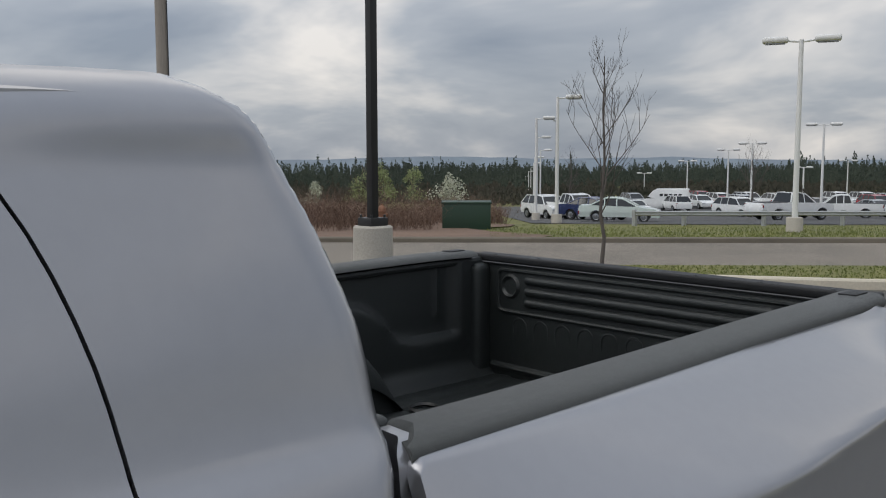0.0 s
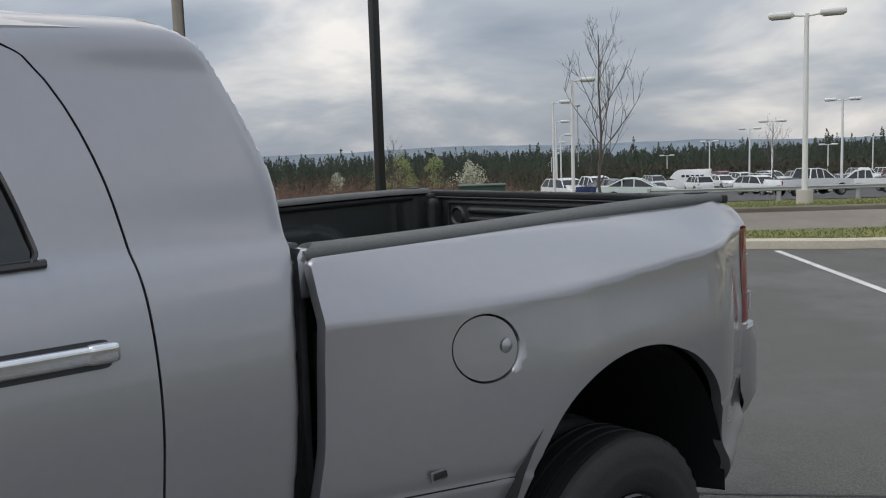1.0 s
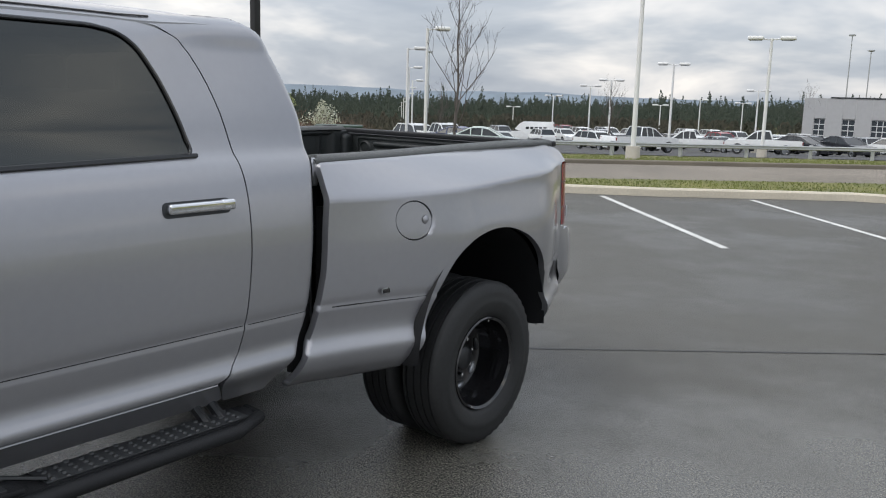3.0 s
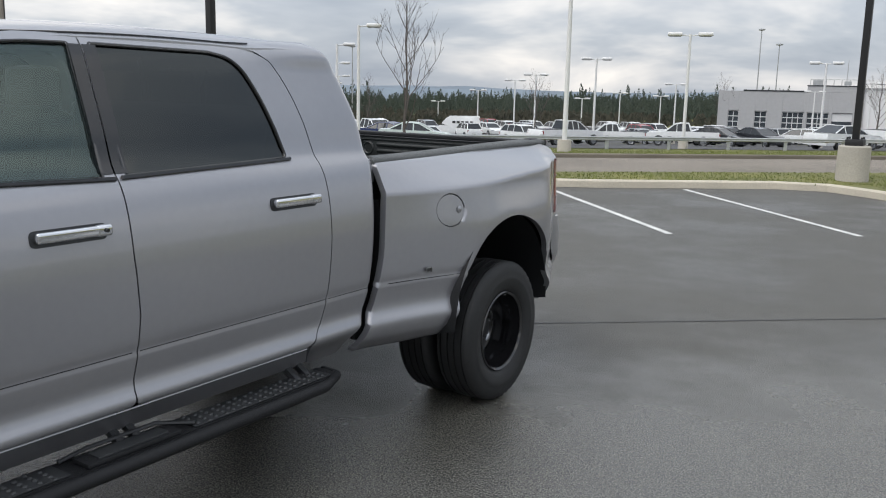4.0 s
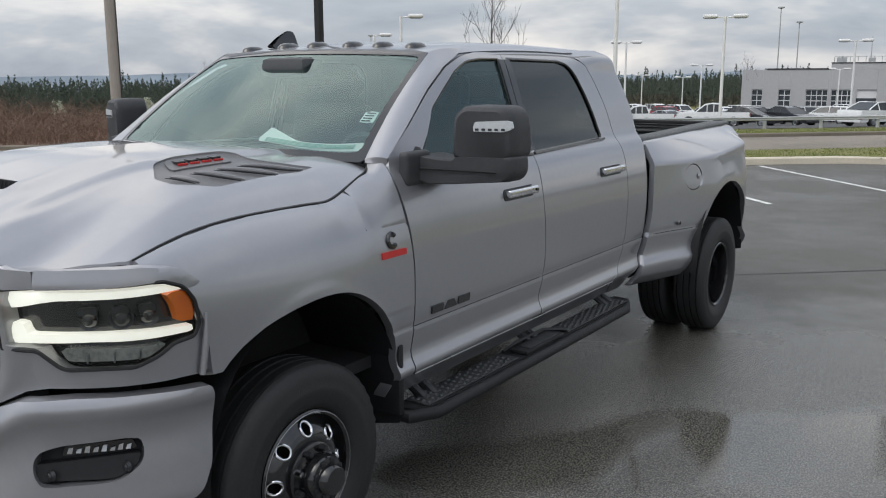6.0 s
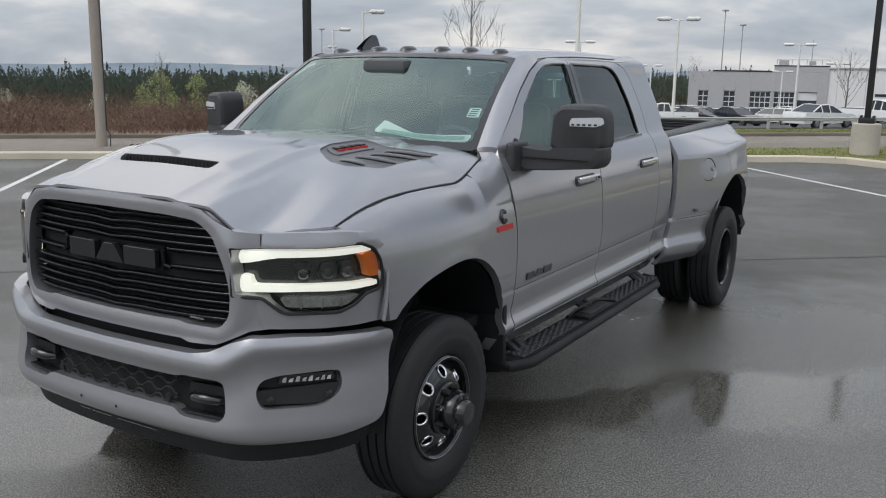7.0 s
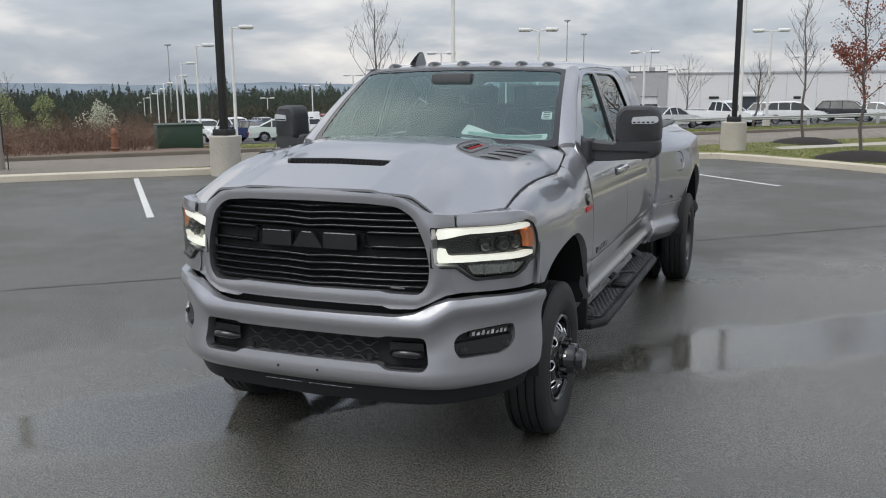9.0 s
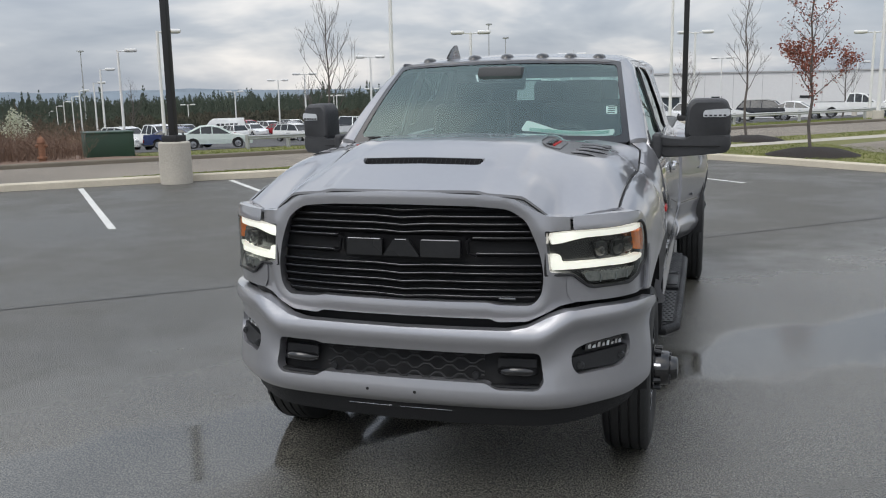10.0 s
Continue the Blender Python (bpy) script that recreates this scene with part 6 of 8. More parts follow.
for i, s in enumerate(SIDES):
    fl = part("fog_lamp", sheet(FOGS[i], lambda u, z: bumper_map(u, z, -0.045), 0.03), BLACK_PLASTIC, bumper, "black fog lamp panel")
    part("fog_shelf", prism(fillet([(s * 0.722, 0.630), (s * 0.722, 0.682), (s * 1.032, 0.694), (s * 1.020, 0.662), (s * 0.98, 0.636), (s * 0.94, 0.625)], 0.012), lambda u, z, d: bumper_map(u, z + 0.009, -0.044 + d), 0.030), BLACK_PLASTIC, fl, "flat black lower panel")
    part("fog_lens", prism(fillet([(s * 0.80, 0.700), (s * 0.81, 0.730), (s * 1.01, 0.734), (s * 1.022, 0.706)], 0.008), lambda u, z, d: bumper_map(u, z + 0.009, -0.044 + d), 0.020), SMOKE, fl, "fog lamp lens")
    for k in range(8):
        a0 = 0.815 + 0.0245 * k
        hgt = (0.016, 0.011, 0.018, 0.013, 0.017, 0.009, 0.016, 0.012)[k]
        part("reflector", prism([(s * a0, 0.707), (s * (a0 + 0.006), 0.707 + hgt), (s * (a0 + 0.019), 0.709 + hgt), (s * (a0 + 0.015), 0.706)], lambda u, z, d: bumper_map(u, z + 0.009, -0.024 + d), 0.003), CHROME if k % 3 != 1 else LENS_FAR, fl)
    for uu, zz in ((0.768, 0.656), (0.985, 0.665)):
        c = bumper_map(s * uu, zz, -0.014)
        part("sensor_eye", lathe([(0.0, -0.010), (0.009, -0.010), (0.011, -0.004), (0.015, -0.004), (0.018, 0.006)], 16, "y", c), STEEL_DARK, fl)
VAL = [(0, 0.468), (0.7, 0.474), (1.0, 0.49), (1.2, 0.525), (1.19, 0.42, .03), (0.95, 0.40), (0.6, 0.385), (0, 0.375)]
VAL = VAL + [(-p[0], *p[1:]) for p in reversed(VAL[1:-1])]
val = part("air_dam", sheet(fillet(VAL, 0.02), lambda u, z: bumper_map(u, 0.47, -0.035 - 0.12 * (0.47 - z) / 0.1), 0.03), BLACK_PLASTIC, truck, "black lower air dam")
val.data.vertices.foreach_set("co", [c for v in sheet(fillet(VAL, 0.02), lambda u, z: (*bumper_map(u, 0.47, -0.02 - 0.35 * (0.47 - z))[:2], z), 0.03)[0] for c in v])
for x in (-0.15, 0.06):
    part("plate_hole", lathe([(0.0, 0.0), (0.007, 0.0)], 10, "y", (*bumper_map(x, 0.535, 0.002)[:2], 0.535)), DARK_GAP, bumper)
for x0, x1 in ((-0.27, -0.07), (-0.03, 0.2)):
    part("dam_slit", tube([(x, bumper_map(x, 0.47, -0.035)[1], 0.44) for x in np.linspace(x0, x1, 5)], 0.005, 5), SATIN_METAL, val)

GRILLE = [(0, 0, -0.945), (0.3, 0.3, -0.934), (0.58, 0.578, -0.885), (0.72, 0.70, -0.815), (0.86, 0.81, -0.72)]


def fascia_map(u, z, off=0.0):
    x, y, nx, ny = plan(GRILLE, u)
    lean = 0.10 * max(0, z - 1.22) + 0.05 * max(0, 0.9 - z)
    return (x + nx * off, y + ny * off + lean, z)


SUR = [(0, 1.372), (0.36, 1.358), (0.47, 1.342), (0.535, 1.305), (0.60, 1.272), (0.70, 1.264), (0.705, 1.212), (0.592, 1.21), (0.612, 1.045), (0.70, 1.035), (0.735, 0.975), (0.735, 0.912), (0.66, 0.903), (0.59, 0.872), (0.52, 0.842), (0.40, 0.838), (0.37, 0.852), (0, 0.852)]
SUR = SUR + [(-x, y) for x, y in reversed(SUR[1:-1])]
GAP = [(0, 1.318), (0.30, 1.314), (0.452, 1.302, .05), (0.522, 1.25, .03), (0.572, 1.13, .05), (0.590, 1.03, .05), (0.580, 0.95, .04), (0.54, 0.907, .025), (0.40, 0.911, .01), (0.36, 0.920), (0, 0.917)]
GAPF = fillet(GAP + [(-p[0], *p[1:]) for p in reversed(GAP[1:-1])], 0.01)


def surround_map(u, z):
    d = float(outline_distance(np.array([[u, z]]), GAPF)[0])
    return fascia_map(u, z, 0.009 * math.exp(-((d - 0.035) / 0.03) ** 2) - 0.006)


part("grille_surround", sheet(SUR, surround_map, 0.013, [GAPF], (0, 0.06, 0)), SILVER, truck, "silver grille surround")
grille = part("grille", sheet([(p[0] * 1.07, 1.115 + (p[1] - 1.115) * 1.08) for p in GAPF], lambda u, z: fascia_map(u, z, -0.075), 0.04), DARK_GAP, truck, "black grille of thin horizontal bars")
DARK_CHROME = mat("grille_black", (0.007, 0.007, 0.008), 0.4, spec=0.12)
# bright metal for lines that stand in for sky reflections on black edges
BAR_GLINT = mat("grille_bar_glint", (0.12, 0.123, 0.13), 0.28, 1.0)


def gap_width(z):
    xs = [0.5 * (GAPF[i][0] + GAPF[(i + 1) % len(GAPF)][0]) for i in range(len(GAPF)) if (GAPF[i][1] - z) * (GAPF[(i + 1) % len(GAPF)][1] - z) <= 0]
    return max([abs(x) for x in xs] or [0.4])


def slat(z, u0, u1, name="grille_bar"):
    n = 24
    prof = [(0.0, 0.0), (0.006, 0.006), (0.004, 0.011), (-0.05, 0.006), (-0.05, -0.006), (-0.006, -0.006)]
    V, F = [], []
    for k in range(n + 1):
        u = u0 + (u1 - u0) * k / n
        dip = 0.012 * (1 - min(1, abs(u) / 0.12)) if abs(u) < 0.12 else 0
        for o, dz in prof:
            V.append(fascia_map(u, z + dz - dip * 0.6, -0.035 + o))
        if k:
            m = len(prof)
            F += [((k - 1) * m + i, k * m + i, k * m + (i + 1) % m, (k - 1) * m + (i + 1) % m) for i in range(m)]
    bar = part(name, (V, F), DARK_CHROME, grille)
    # added bright line: the sky glint along the bar's upper edge
    part("bar_glint", tube([fascia_map(u, z + 0.0105 - (0.0072 * (1 - min(1, abs(u) / 0.12))), -0.0312) for u in np.linspace(u0, u1, 25)], 0.0011, 5), BAR_GLINT, bar, "thin bright line in place of the sky's reflection")


for z in (1.288, 1.258, 1.228, 1.198, 1.058, 1.024, 0.990, 0.957, 0.928):
    w = gap_width(z) - 0.004
    slat(z, -w, w)
for s in SIDES:
    for z in (1.172, 1.108):
        a, b = sorted((s * (0.30 if z > 1.15 else 0.315), s * (gap_width(z) - 0.004)))
        slat(z, a, b)
    part("badge_bracket", tube([fascia_map(s * 0.315, 1.108, -0.03), fascia_map(s * 0.285, 1.118, -0.028), fascia_map(s * 0.278, 1.165, -0.028), fascia_map(s * 0.29, 1.175, -0.03)], 0.007, 6), DARK_CHROME, grille)
BADGE_METAL = mat("badge_metal", (0.03, 0.031, 0.033), 0.28, 0.5)
part("badge_plate", sheet(fillet([(-0.275, 1.085), (0.275, 1.085), (0.275, 1.185), (-0.275, 1.185)], 0.02), lambda u, z: fascia_map(u, z, -0.044), 0.03), DARK_CHROME, grille)
for a, b, sl in ((-0.247, -0.088, 0.0), (-0.07, 0.062, 0.035), (0.080, 0.250, 0.0)):
    blk = prism(fillet([(a - sl * 0.4, 1.10), (b + sl * 0.4, 1.10), (b - sl, 1.172), (a + sl, 1.172)], 0.008), lambda u, z, d: fascia_map(u, z, -0.038 + d), 0.022)
    bb = part("badge_block", blk, BADGE_METAL, grille, "plain dark metal badge block")
    # same added glint along the top of each badge block
    part("block_glint", tube([fascia_map(u, 1.1705, -0.0165) for u in np.linspace(a + sl + 0.006, b - sl - 0.006, 6)], 0.0026, 5), BAR_GLINT, bb)
part("corner_badge", box((0.07, 0.006, 0.008), (0.44, fascia_map(0.44, 0.935)[1] + 0.012, 0.936), 0.002), SATIN_METAL, grille)

HL = [(0, 0.585, -0.882), (0.125, 0.70, -0.832), (0.244, 0.80, -0.767), (0.371, 0.892, -0.68), (0.472, 0.938, -0.59), (0.573, 0.955, -0.49), (0.644, 0.968, -0.42)]


def hl_map(u, z, off=0.0, s=1):
    x, y, nx, ny = plan(HL, abs(u))
    return (s * (x + nx * off), y + ny * off, z)


LENS_GREY = mat("grey_lens", (0.27, 0.28, 0.275), 0.18, 0.4, vary=0.5, scale=14, coat=0.8, fine=90)
LAMP = [(0.005, 1.21, 0.005), (0.5, 1.219), (0.567, 1.192, 0.02), (0.603, 1.141, 0.02), (0.612, 1.071, 0.02), (0.594, 1.032, 0.015), (0.523, 1.025, 0.01), (0.473, 0.996, 0.02), (0.406, 0.973, 0.02), (0.197, 0.974, 0.03), (0.154, 1.007, 0.02), (0.121, 1.032, 0.015), (0.009, 1.032, 0.005)]
LED_TOP = [(0.031, 1.202), (0.550, 1.203), (0.577, 1.182), (0.185, 1.178), (0.135, 1.171), (0.064, 1.157, 0.01), (0.031, 1.155)]
LED_LOW = [(0.033, 1.111, 0.004), (0.073, 1.112, 0.006), (0.085, 1.077, 0.012), (0.386, 1.076), (0.605, 1.063), (0.596, 1.044), (0.286, 1.053), (0.035, 1.049, 0.004)]
AMB = [(0.509, 1.181), (0.574, 1.178), (0.595, 1.141), (0.604, 1.081), (0.55, 1.084), (0.538, 1.135)]
TURN = [(0.177, 1.034, 0.006), (0.519, 1.021, 0.006), (0.445, 0.988, 0.012), (0.201, 0.992, 0.012)]
BELOW = [(0.095, 1.06), (0.632, 1.08), (0.612, 0.905), (0.40, 0.915), (0.125, 0.915), (0.10, 0.95)]
BROW = [(0.1235, 1.268, .005), (0.30, 1.270), (0.45, 1.266), (0.535, 1.252, .03), (0.605, 1.19), (0.50, 1.17), (0.1235, 1.17, .005)]
LAMP_F = fillet(LAMP, 0.012)
L = hl_map


def inward(d):
    return lambda u, z: tuple(-d * c for c in (*plan(HL, u)[2:], 0.0))


for s in SIDES:
    S = (lambda data: data) if s > 0 else mirrored
    shell = part("headlight", S(sheet(LAMP_F, lambda u, z: L(u, z, -0.06), 0.03)), SMOKE, truck, "headlight with lit white light bars")
    part("headlight_rim", S(tube([L(u, z, -0.004) for u, z in LAMP_F + LAMP_F[:2]], 0.0065, 6)), BLACK_PLASTIC, shell)
    for nm, pl, dd, mt, lb in (("light_bar", LED_TOP, -0.02, LED, "lit white light bar"), ("light_bar", LED_LOW, -0.02, LED, "lit white light bar"), ("side_marker", AMB, -0.015, AMBER, "amber side marker"), ("turn_lamp", TURN, -0.03, LENS_GREY, "clear lower turn lamp")):
        part(nm, S(sheet(fillet(pl, 0.006), lambda u, z: L(u, z, dd), 0.016, (), inward(0.035))), mt, shell, lb)
    for k in range(3):
        a0 = 0.26 + 0.08 * k
        part("turn_flute", S(tube([L(a0, 0.986, -0.027), L(a0 + 0.004, 1.016, -0.027)], 0.003, 5)), SATIN_METAL, shell)
    for uc in (0.27, 0.37, 0.46):
        c = Vector(L(uc, 1.115, -0.05))
        o = Vector(L(uc, 1.115, -0.015)) - c
        m = o.to_track_quat("Z", "Y").to_matrix()
        v, f = lathe([(0.0, 0.024), (0.015, 0.021), (0.024, 0.010), (0.027, 0.0), (0.036, 0.003), (0.036, -0.01)], 20, "z")
        part("projector", S(([c + m @ Vector(q) for q in v], f)), SMOKE if uc != 0.37 else STEEL_DARK, shell, "dark projector lens")
        part("reflector", S(sheet(fillet([(uc - 0.035, 1.128), (uc + 0.03, 1.128), (uc + 0.022, 1.152), (uc - 0.028, 1.15)], 0.006), lambda u, z: L(u, z, -0.035), 0.01, (), inward(0.02))), STEEL_DARK, shell)
    cover = part("lens_cover", S(sheet(fillet([tuple(q) for q in scaled(LAMP, 0.965)], 0.012), lambda u, z: L(u, z, -0.004), 0.04)), LENS, shell, "clear lens cover")
    cover.visible_shadow = False
    part("lamp_panel", S(sheet(fillet(BELOW, 0.006), lambda u, z: L(u, z, -0.012), 0.012, [LAMP_F], (0, 0.03, 0))), SILVER, truck)
    part("lamp_brow", S(sheet(fillet(BROW, 0.006), lambda u, z: L(u, z, -0.006 - 0.22 * max(0, z - 1.225)), 0.012, [LAMP_F], (0, 0.03, 0))), SILVER, truck)
    strip = [L(u, z, 0.004) for u, z in ((0.607, 0.905), (0.618, 0.96), (0.628, 1.03), (0.632, 1.10))]
    part("fender_edge", S(tube(strip, [0.010, 0.011, 0.010, 0.006], 6)), SILVER, truck)
def shelf(t, k):
    """The flat on top of the headlight, from its front edge (k = 0) back under the hood's edge (k = 1)."""
    if t < 0.25:
        a = np.array(fascia_map(0.585 + 0.12 * t / 0.25, 1.272 - 0.008 * t / 0.25, -0.010))
    else:
        a = np.array(hl_map(0.125 + 0.425 * (t - 0.25) / 0.75, line([(0.25, 1.266), (0.85, 1.264), (1, 1.250)], t), -0.016))
    x, y = line([(0, 0.575), (0.25, 0.66), (0.45, 0.72), (0.7, 0.79), (1, 0.865)], t), line([(0, -0.83), (0.25, -0.775), (0.45, -0.725), (0.7, -0.66), (1, -0.575)], t)
    b = np.array((x, y, hood_z(x, y) - 0.016))
    p = a * (1 - k) + b * k
    p[2] += 0.006 * math.sin(math.pi * min(1, k * 1.4)) if k < 0.714 else 0
    return tuple(p)


both("lamp_shelf", sheet([(0, 0), (1, 0), (1, 1), (0, 1)], shelf, 0.04, (), (0, 0, -0.01)), SILVER)
part("nose_core", box((1.36, 0.25, 0.52), (0, -0.58, 1.0), 0.05), DARK_GAP, truck)
part("bumper_core", box((1.16, 0.3, 0.2), (0, -0.68, 0.74), 0.04), DARK_GAP, truck)
part("front_gap_filler", sheet([(-0.70, 0.78), (0.70, 0.78), (0.70, 0.95), (-0.70, 0.95)], lambda u, z: fascia_map(u, z, -0.06), 0.05), DARK_GAP, truck)


# ---- box
def bed_x(y, z):
    w = 0.225 * smoothstep(2.95, 3.95, y) * (1 - 1.0 * smoothstep(4.45, 5.10, y))
    low = curve([(0.45, 0.90), (0.50, 0.945), (0.55, 0.985), (0.61, 1.003), (0.665, 0.98), (0.70, 0.975), (0.75, 0.980), (0.785, 0.986), (0.800, 0.9885), (0.807, 0.984), (0.85, 0.99), (1.0, 0.992), (1.15, 0.986), (1.4, 0.98)], z)
    ridge = 1.248 + 0.072 * smoothstep(3.3, 4.95, y)
    flank = low + w * (1 - 0.10 * smoothstep(1.05, 1.3, z))
    t = max(0.0, (z - ridge) / (1.41 - ridge))
    soft = math.sqrt(t * t + 0.004) - 0.0632
    x = 0.902 + (flank - 0.902) * max(0.0, 1 - max(0.0, soft)) ** 0.9
    d = math.hypot((y - 4.06) / 0.50, (z - 0.5) / 0.58) - 1
    x += 0.002 * math.exp(-((d - 0.02) / 0.12) ** 2) * (1 - smoothstep(1.12, 1.24, z))
    t = (y - 5.02) / 0.12
    if t > 0:
        x -= 0.10 * (1 - math.sqrt(max(0, 1 - min(1, t) ** 2)))
    return x


BED = [(2.99, 0.49), (3.105, 0.72), (3.148, 0.95), (3.162, 1.15), (3.174, 1.30), (3.19, 1.396), (3.6, 1.402), (4.3, 1.416), (4.95, 1.426, .03), (5.06, 1.392, .04), (5.11, 1.335), (4.98, 1.325), (4.98, 0.965), (5.10, 0.955), (5.08, 0.90), (4.98, 0.62), (4.90, 0.50), (4.62, 0.47), (4.555, 0.60, .1), (4.545, 0.75, .12), (4.48, 0.90, .15), (4.37, 1.0, .15), (4.2, 1.065, .15), (4.05, 1.075, .15), (3.9, 1.045, .15), (3.78, 0.97, .15), (3.68, 0.82, .15), (3.605, 0.60, .06), (3.575, 0.482, .03), (3.3, 0.472)]
FUEL = [(3.562 + 0.092 * math.cos(a), 1.146 + 0.087 * math.sin(a)) for a in np.linspace(0, 2 * math.pi, 40, endpoint=False)]
skin = sheet(fillet(BED, 0.02), lambda y, z: (bed_x(y, z), y, z), 0.018, [FUEL], lambda y, z: (-0.035, 0, 0), hv=0.0125)
skin_r = sheet(fillet(BED, 0.02), lambda y, z: (bed_x(y, z), y, z), 0.022, (), lambda y, z: (-0.035, 0, 0))
part("bedside", skin, SILVER, truck, "silver flared dually bedside", sharp=75)
part("bedside", mirrored(skin_r), SILVER, truck, "silver flared dually bedside", sharp=75)
fd = part("fuel_door", sheet([(3.562 + (a - 3.562) * 0.935, 1.146 + (b - 1.146) * 0.935) for a, b in FUEL], lambda y, z: (bed_x(y, z) - 0.004, y, z), 0.016, (), (-0.02, 0, 0)), SILVER, truck, "round silver fuel door")
part("fuel_finger_notch", lathe([(0.0, 0.008), (0.012, 0.006), (0.02, 0.0)], 14, "x", (bed_x(3.62, 1.146) - 0.004, 3.62, 1.146)), SILVER, fd)
part("fuel_pocket", sheet(FUEL, lambda y, z: (bed_x(y, z) - 0.03, y, z), 0.04), DARK_GAP, fd)
for s in SIDES:
    for k, (zz, mt, dx) in enumerate(((0.851, SATIN_METAL, 0.003), (0.851, GLOSS_BLACK, 0.005))):
        part("side_badge", box((dx, 0.075 - 0.014 * k, 0.026 - 0.008 * k), (s * (bed_x(3.43, zz) + 0.002), 3.43, zz), 0.002), mt, truck, "small dark side badge")
    # dark tube laid on the fold to draw its shade
    fold = [(s * (bed_x(y, zz) + 0.0005), y, zz) for y, zz in ((3.18, 0.806), (3.35, 0.806), (3.5, 0.806), (3.64, 0.806))]
    part("bed_crease_shade", tube(fold, 0.003, 5), DARK_GAP, truck)
# rail caps, tailgate, box lining
def rail_rise(y):
    return 0.026 * smoothstep(3.3, 4.9, y)


def wall_in(y, z):
    """How far the lined wall stands in: a ledge that follows the wheel arch, and a coved foot."""
    d = abs(y - 4.06)
    ledge = curve([(0, 1.30), (0.22, 1.295), (0.36, 1.27), (0.47, 1.20), (0.54, 1.125), (0.62, 1.108), (0.90, 1.108)], d)
    return 0.036 * max(smoothstep(ledge + 0.018, ledge - 0.018, z), smoothstep(0.835, 0.885, d)) + 0.075 * smoothstep(1.01, 0.90, z) ** 2 + 0.008 * math.exp(-((d - 0.772) / 0.012) ** 2) * smoothstep(1.15, 1.2, z)


for s in SIDES:
    V, F = [], []
    prof = [(0.906, 1.380), (0.912, 1.391), (0.912, 1.402), (0.906, 1.411), (0.894, 1.4175), (0.876, 1.4210), (0.84, 1.4220), (0.80, 1.4205), (0.784, 1.4155), (0.775, 1.407), (0.772, 1.398)]
    m = len(prof)
    for i, t in enumerate([0, 0.007, *np.linspace(0.03, 1, 28)]):
        for x, z in prof:
            y = 5.03 * t + (1 - t) * (3.243 - 0.052 * smoothstep(0.84, 0.905, x))
            V.append((s * (x - 0.012 * smoothstep(4.8, 5.03, y)), y, rail_rise(y) + (min(z, 1.409) if i == 0 else z)))
        if i:
            F += [((i - 1) * m + k, i * m + k, i * m + k + 1, (i - 1) * m + k + 1) for k in range(m - 1)]
    F += [tuple(range(m)), tuple(range(len(V) - m, len(V)))]
    rail = part("rail_cap", (V, F), RAIL_CAP, truck, "textured black bed rail cap")
    part("stake_cover", box((0.05, 0.09, 0.006), (s * 0.835, 4.955, 1.4487), 0.006), BLACK_PLASTIC, rail)
    # inner wall with its wheel hump
    wall = sheet([(3.23, 0.90), (5.11, 0.90), (5.11, 1.405), (3.23, 1.405)], lambda y, z: (s * (0.815 - wall_in(y, z)), y, z), 0.018)
    iw = part("bed_wall", wall, LINER, truck, "black lined box wall")
    V, F = [], []
    for k in range(25):
        y = 3.68 + 0.76 * k / 24
        top = 0.90 + 0.305 * max(0.0, 1 - abs((y - 4.06) / 0.38) ** 3)
        sec = [(0.565, 0.90), (0.572, 0.90 + (top - 0.90) * 0.55)] + [(0.635 - 0.062 * math.cos(a), top - (top - 0.90) * 0.40 * (1 - math.sin(a))) for a in np.linspace(0.1, math.pi / 2, 6)] + [(0.81, top + 0.004)]
        V += [(s * a, y, b) for a, b in sec]
        if k:
            m = len(sec)
            F += [((k - 1) * m + q, k * m + q, k * m + q + 1, (k - 1) * m + q + 1) for q in range(m - 1)]
    hump = (V, F)
    part("wheel_housing", hump, LINER, iw, "black wheel housing in the box")
    part("corner_post", box((0.09, 0.10, 0.48), (s * 0.785, 5.052, 1.155), 0.035, 3), LINER, iw)
    part("rail_lip", tube([(s * 0.80, y, 1.378 + rail_rise(y)) for y in np.linspace(3.24, 5.08, 12)], 0.015, 8), LINER, iw)
part("bed_floor", sheet([(-0.82, 3.22), (0.82, 3.22), (0.82, 5.2), (-0.82, 5.2)], lambda x, y: (x, y, 0.915 + 0.006 * (1 if math.sin(x * 46) > 0.2 else 0)), 0.017, hv=0.4), LINER, truck, "ribbed black box floor", )
part("bed_hook", lathe([(0.05, -0.008), (0.058, 0.0), (0.05, 0.008), (0.042, 0.0)], 24, "z", (-0.48, 4.465, 0.932), True), RUBBER, truck, "black ring on the box floor")
part("bed_front_wall", box((1.62, 0.05, 0.50), (0, 3.225, 1.15), 0.015), LINER, truck)
part("bed_front_cap", box((1.57, 0.062, 0.036), (0, 3.222, 1.4035), 0.012, 3), RAIL_CAP, truck, "textured black front rail cap")
part("bed_front_skin", box((1.72, 0.02, 0.80), (0, 3.205, 0.98), 0.005), SILVER, truck)
gate = part("tailgate", box((1.66, 0.055, 0.50), (0, 5.125, 1.15), 0.02), SILVER, truck, "closed tailgate")
lin = part("tailgate_lining", box((1.62, 0.02, 0.50), (0, 5.093, 1.15), 0.008), LINER, gate, "ribbed black tailgate lining")
part("tailgate_cap", box((1.70, 0.080, 0.032), (0, 5.119, 1.416), 0.010, 3), BLACK_PLASTIC, gate)
part("cap_lip", tube([(-0.80, 5.076, 1.398), (0.80, 5.076, 1.398)], 0.005, 6), STEEL_DARK, gate)
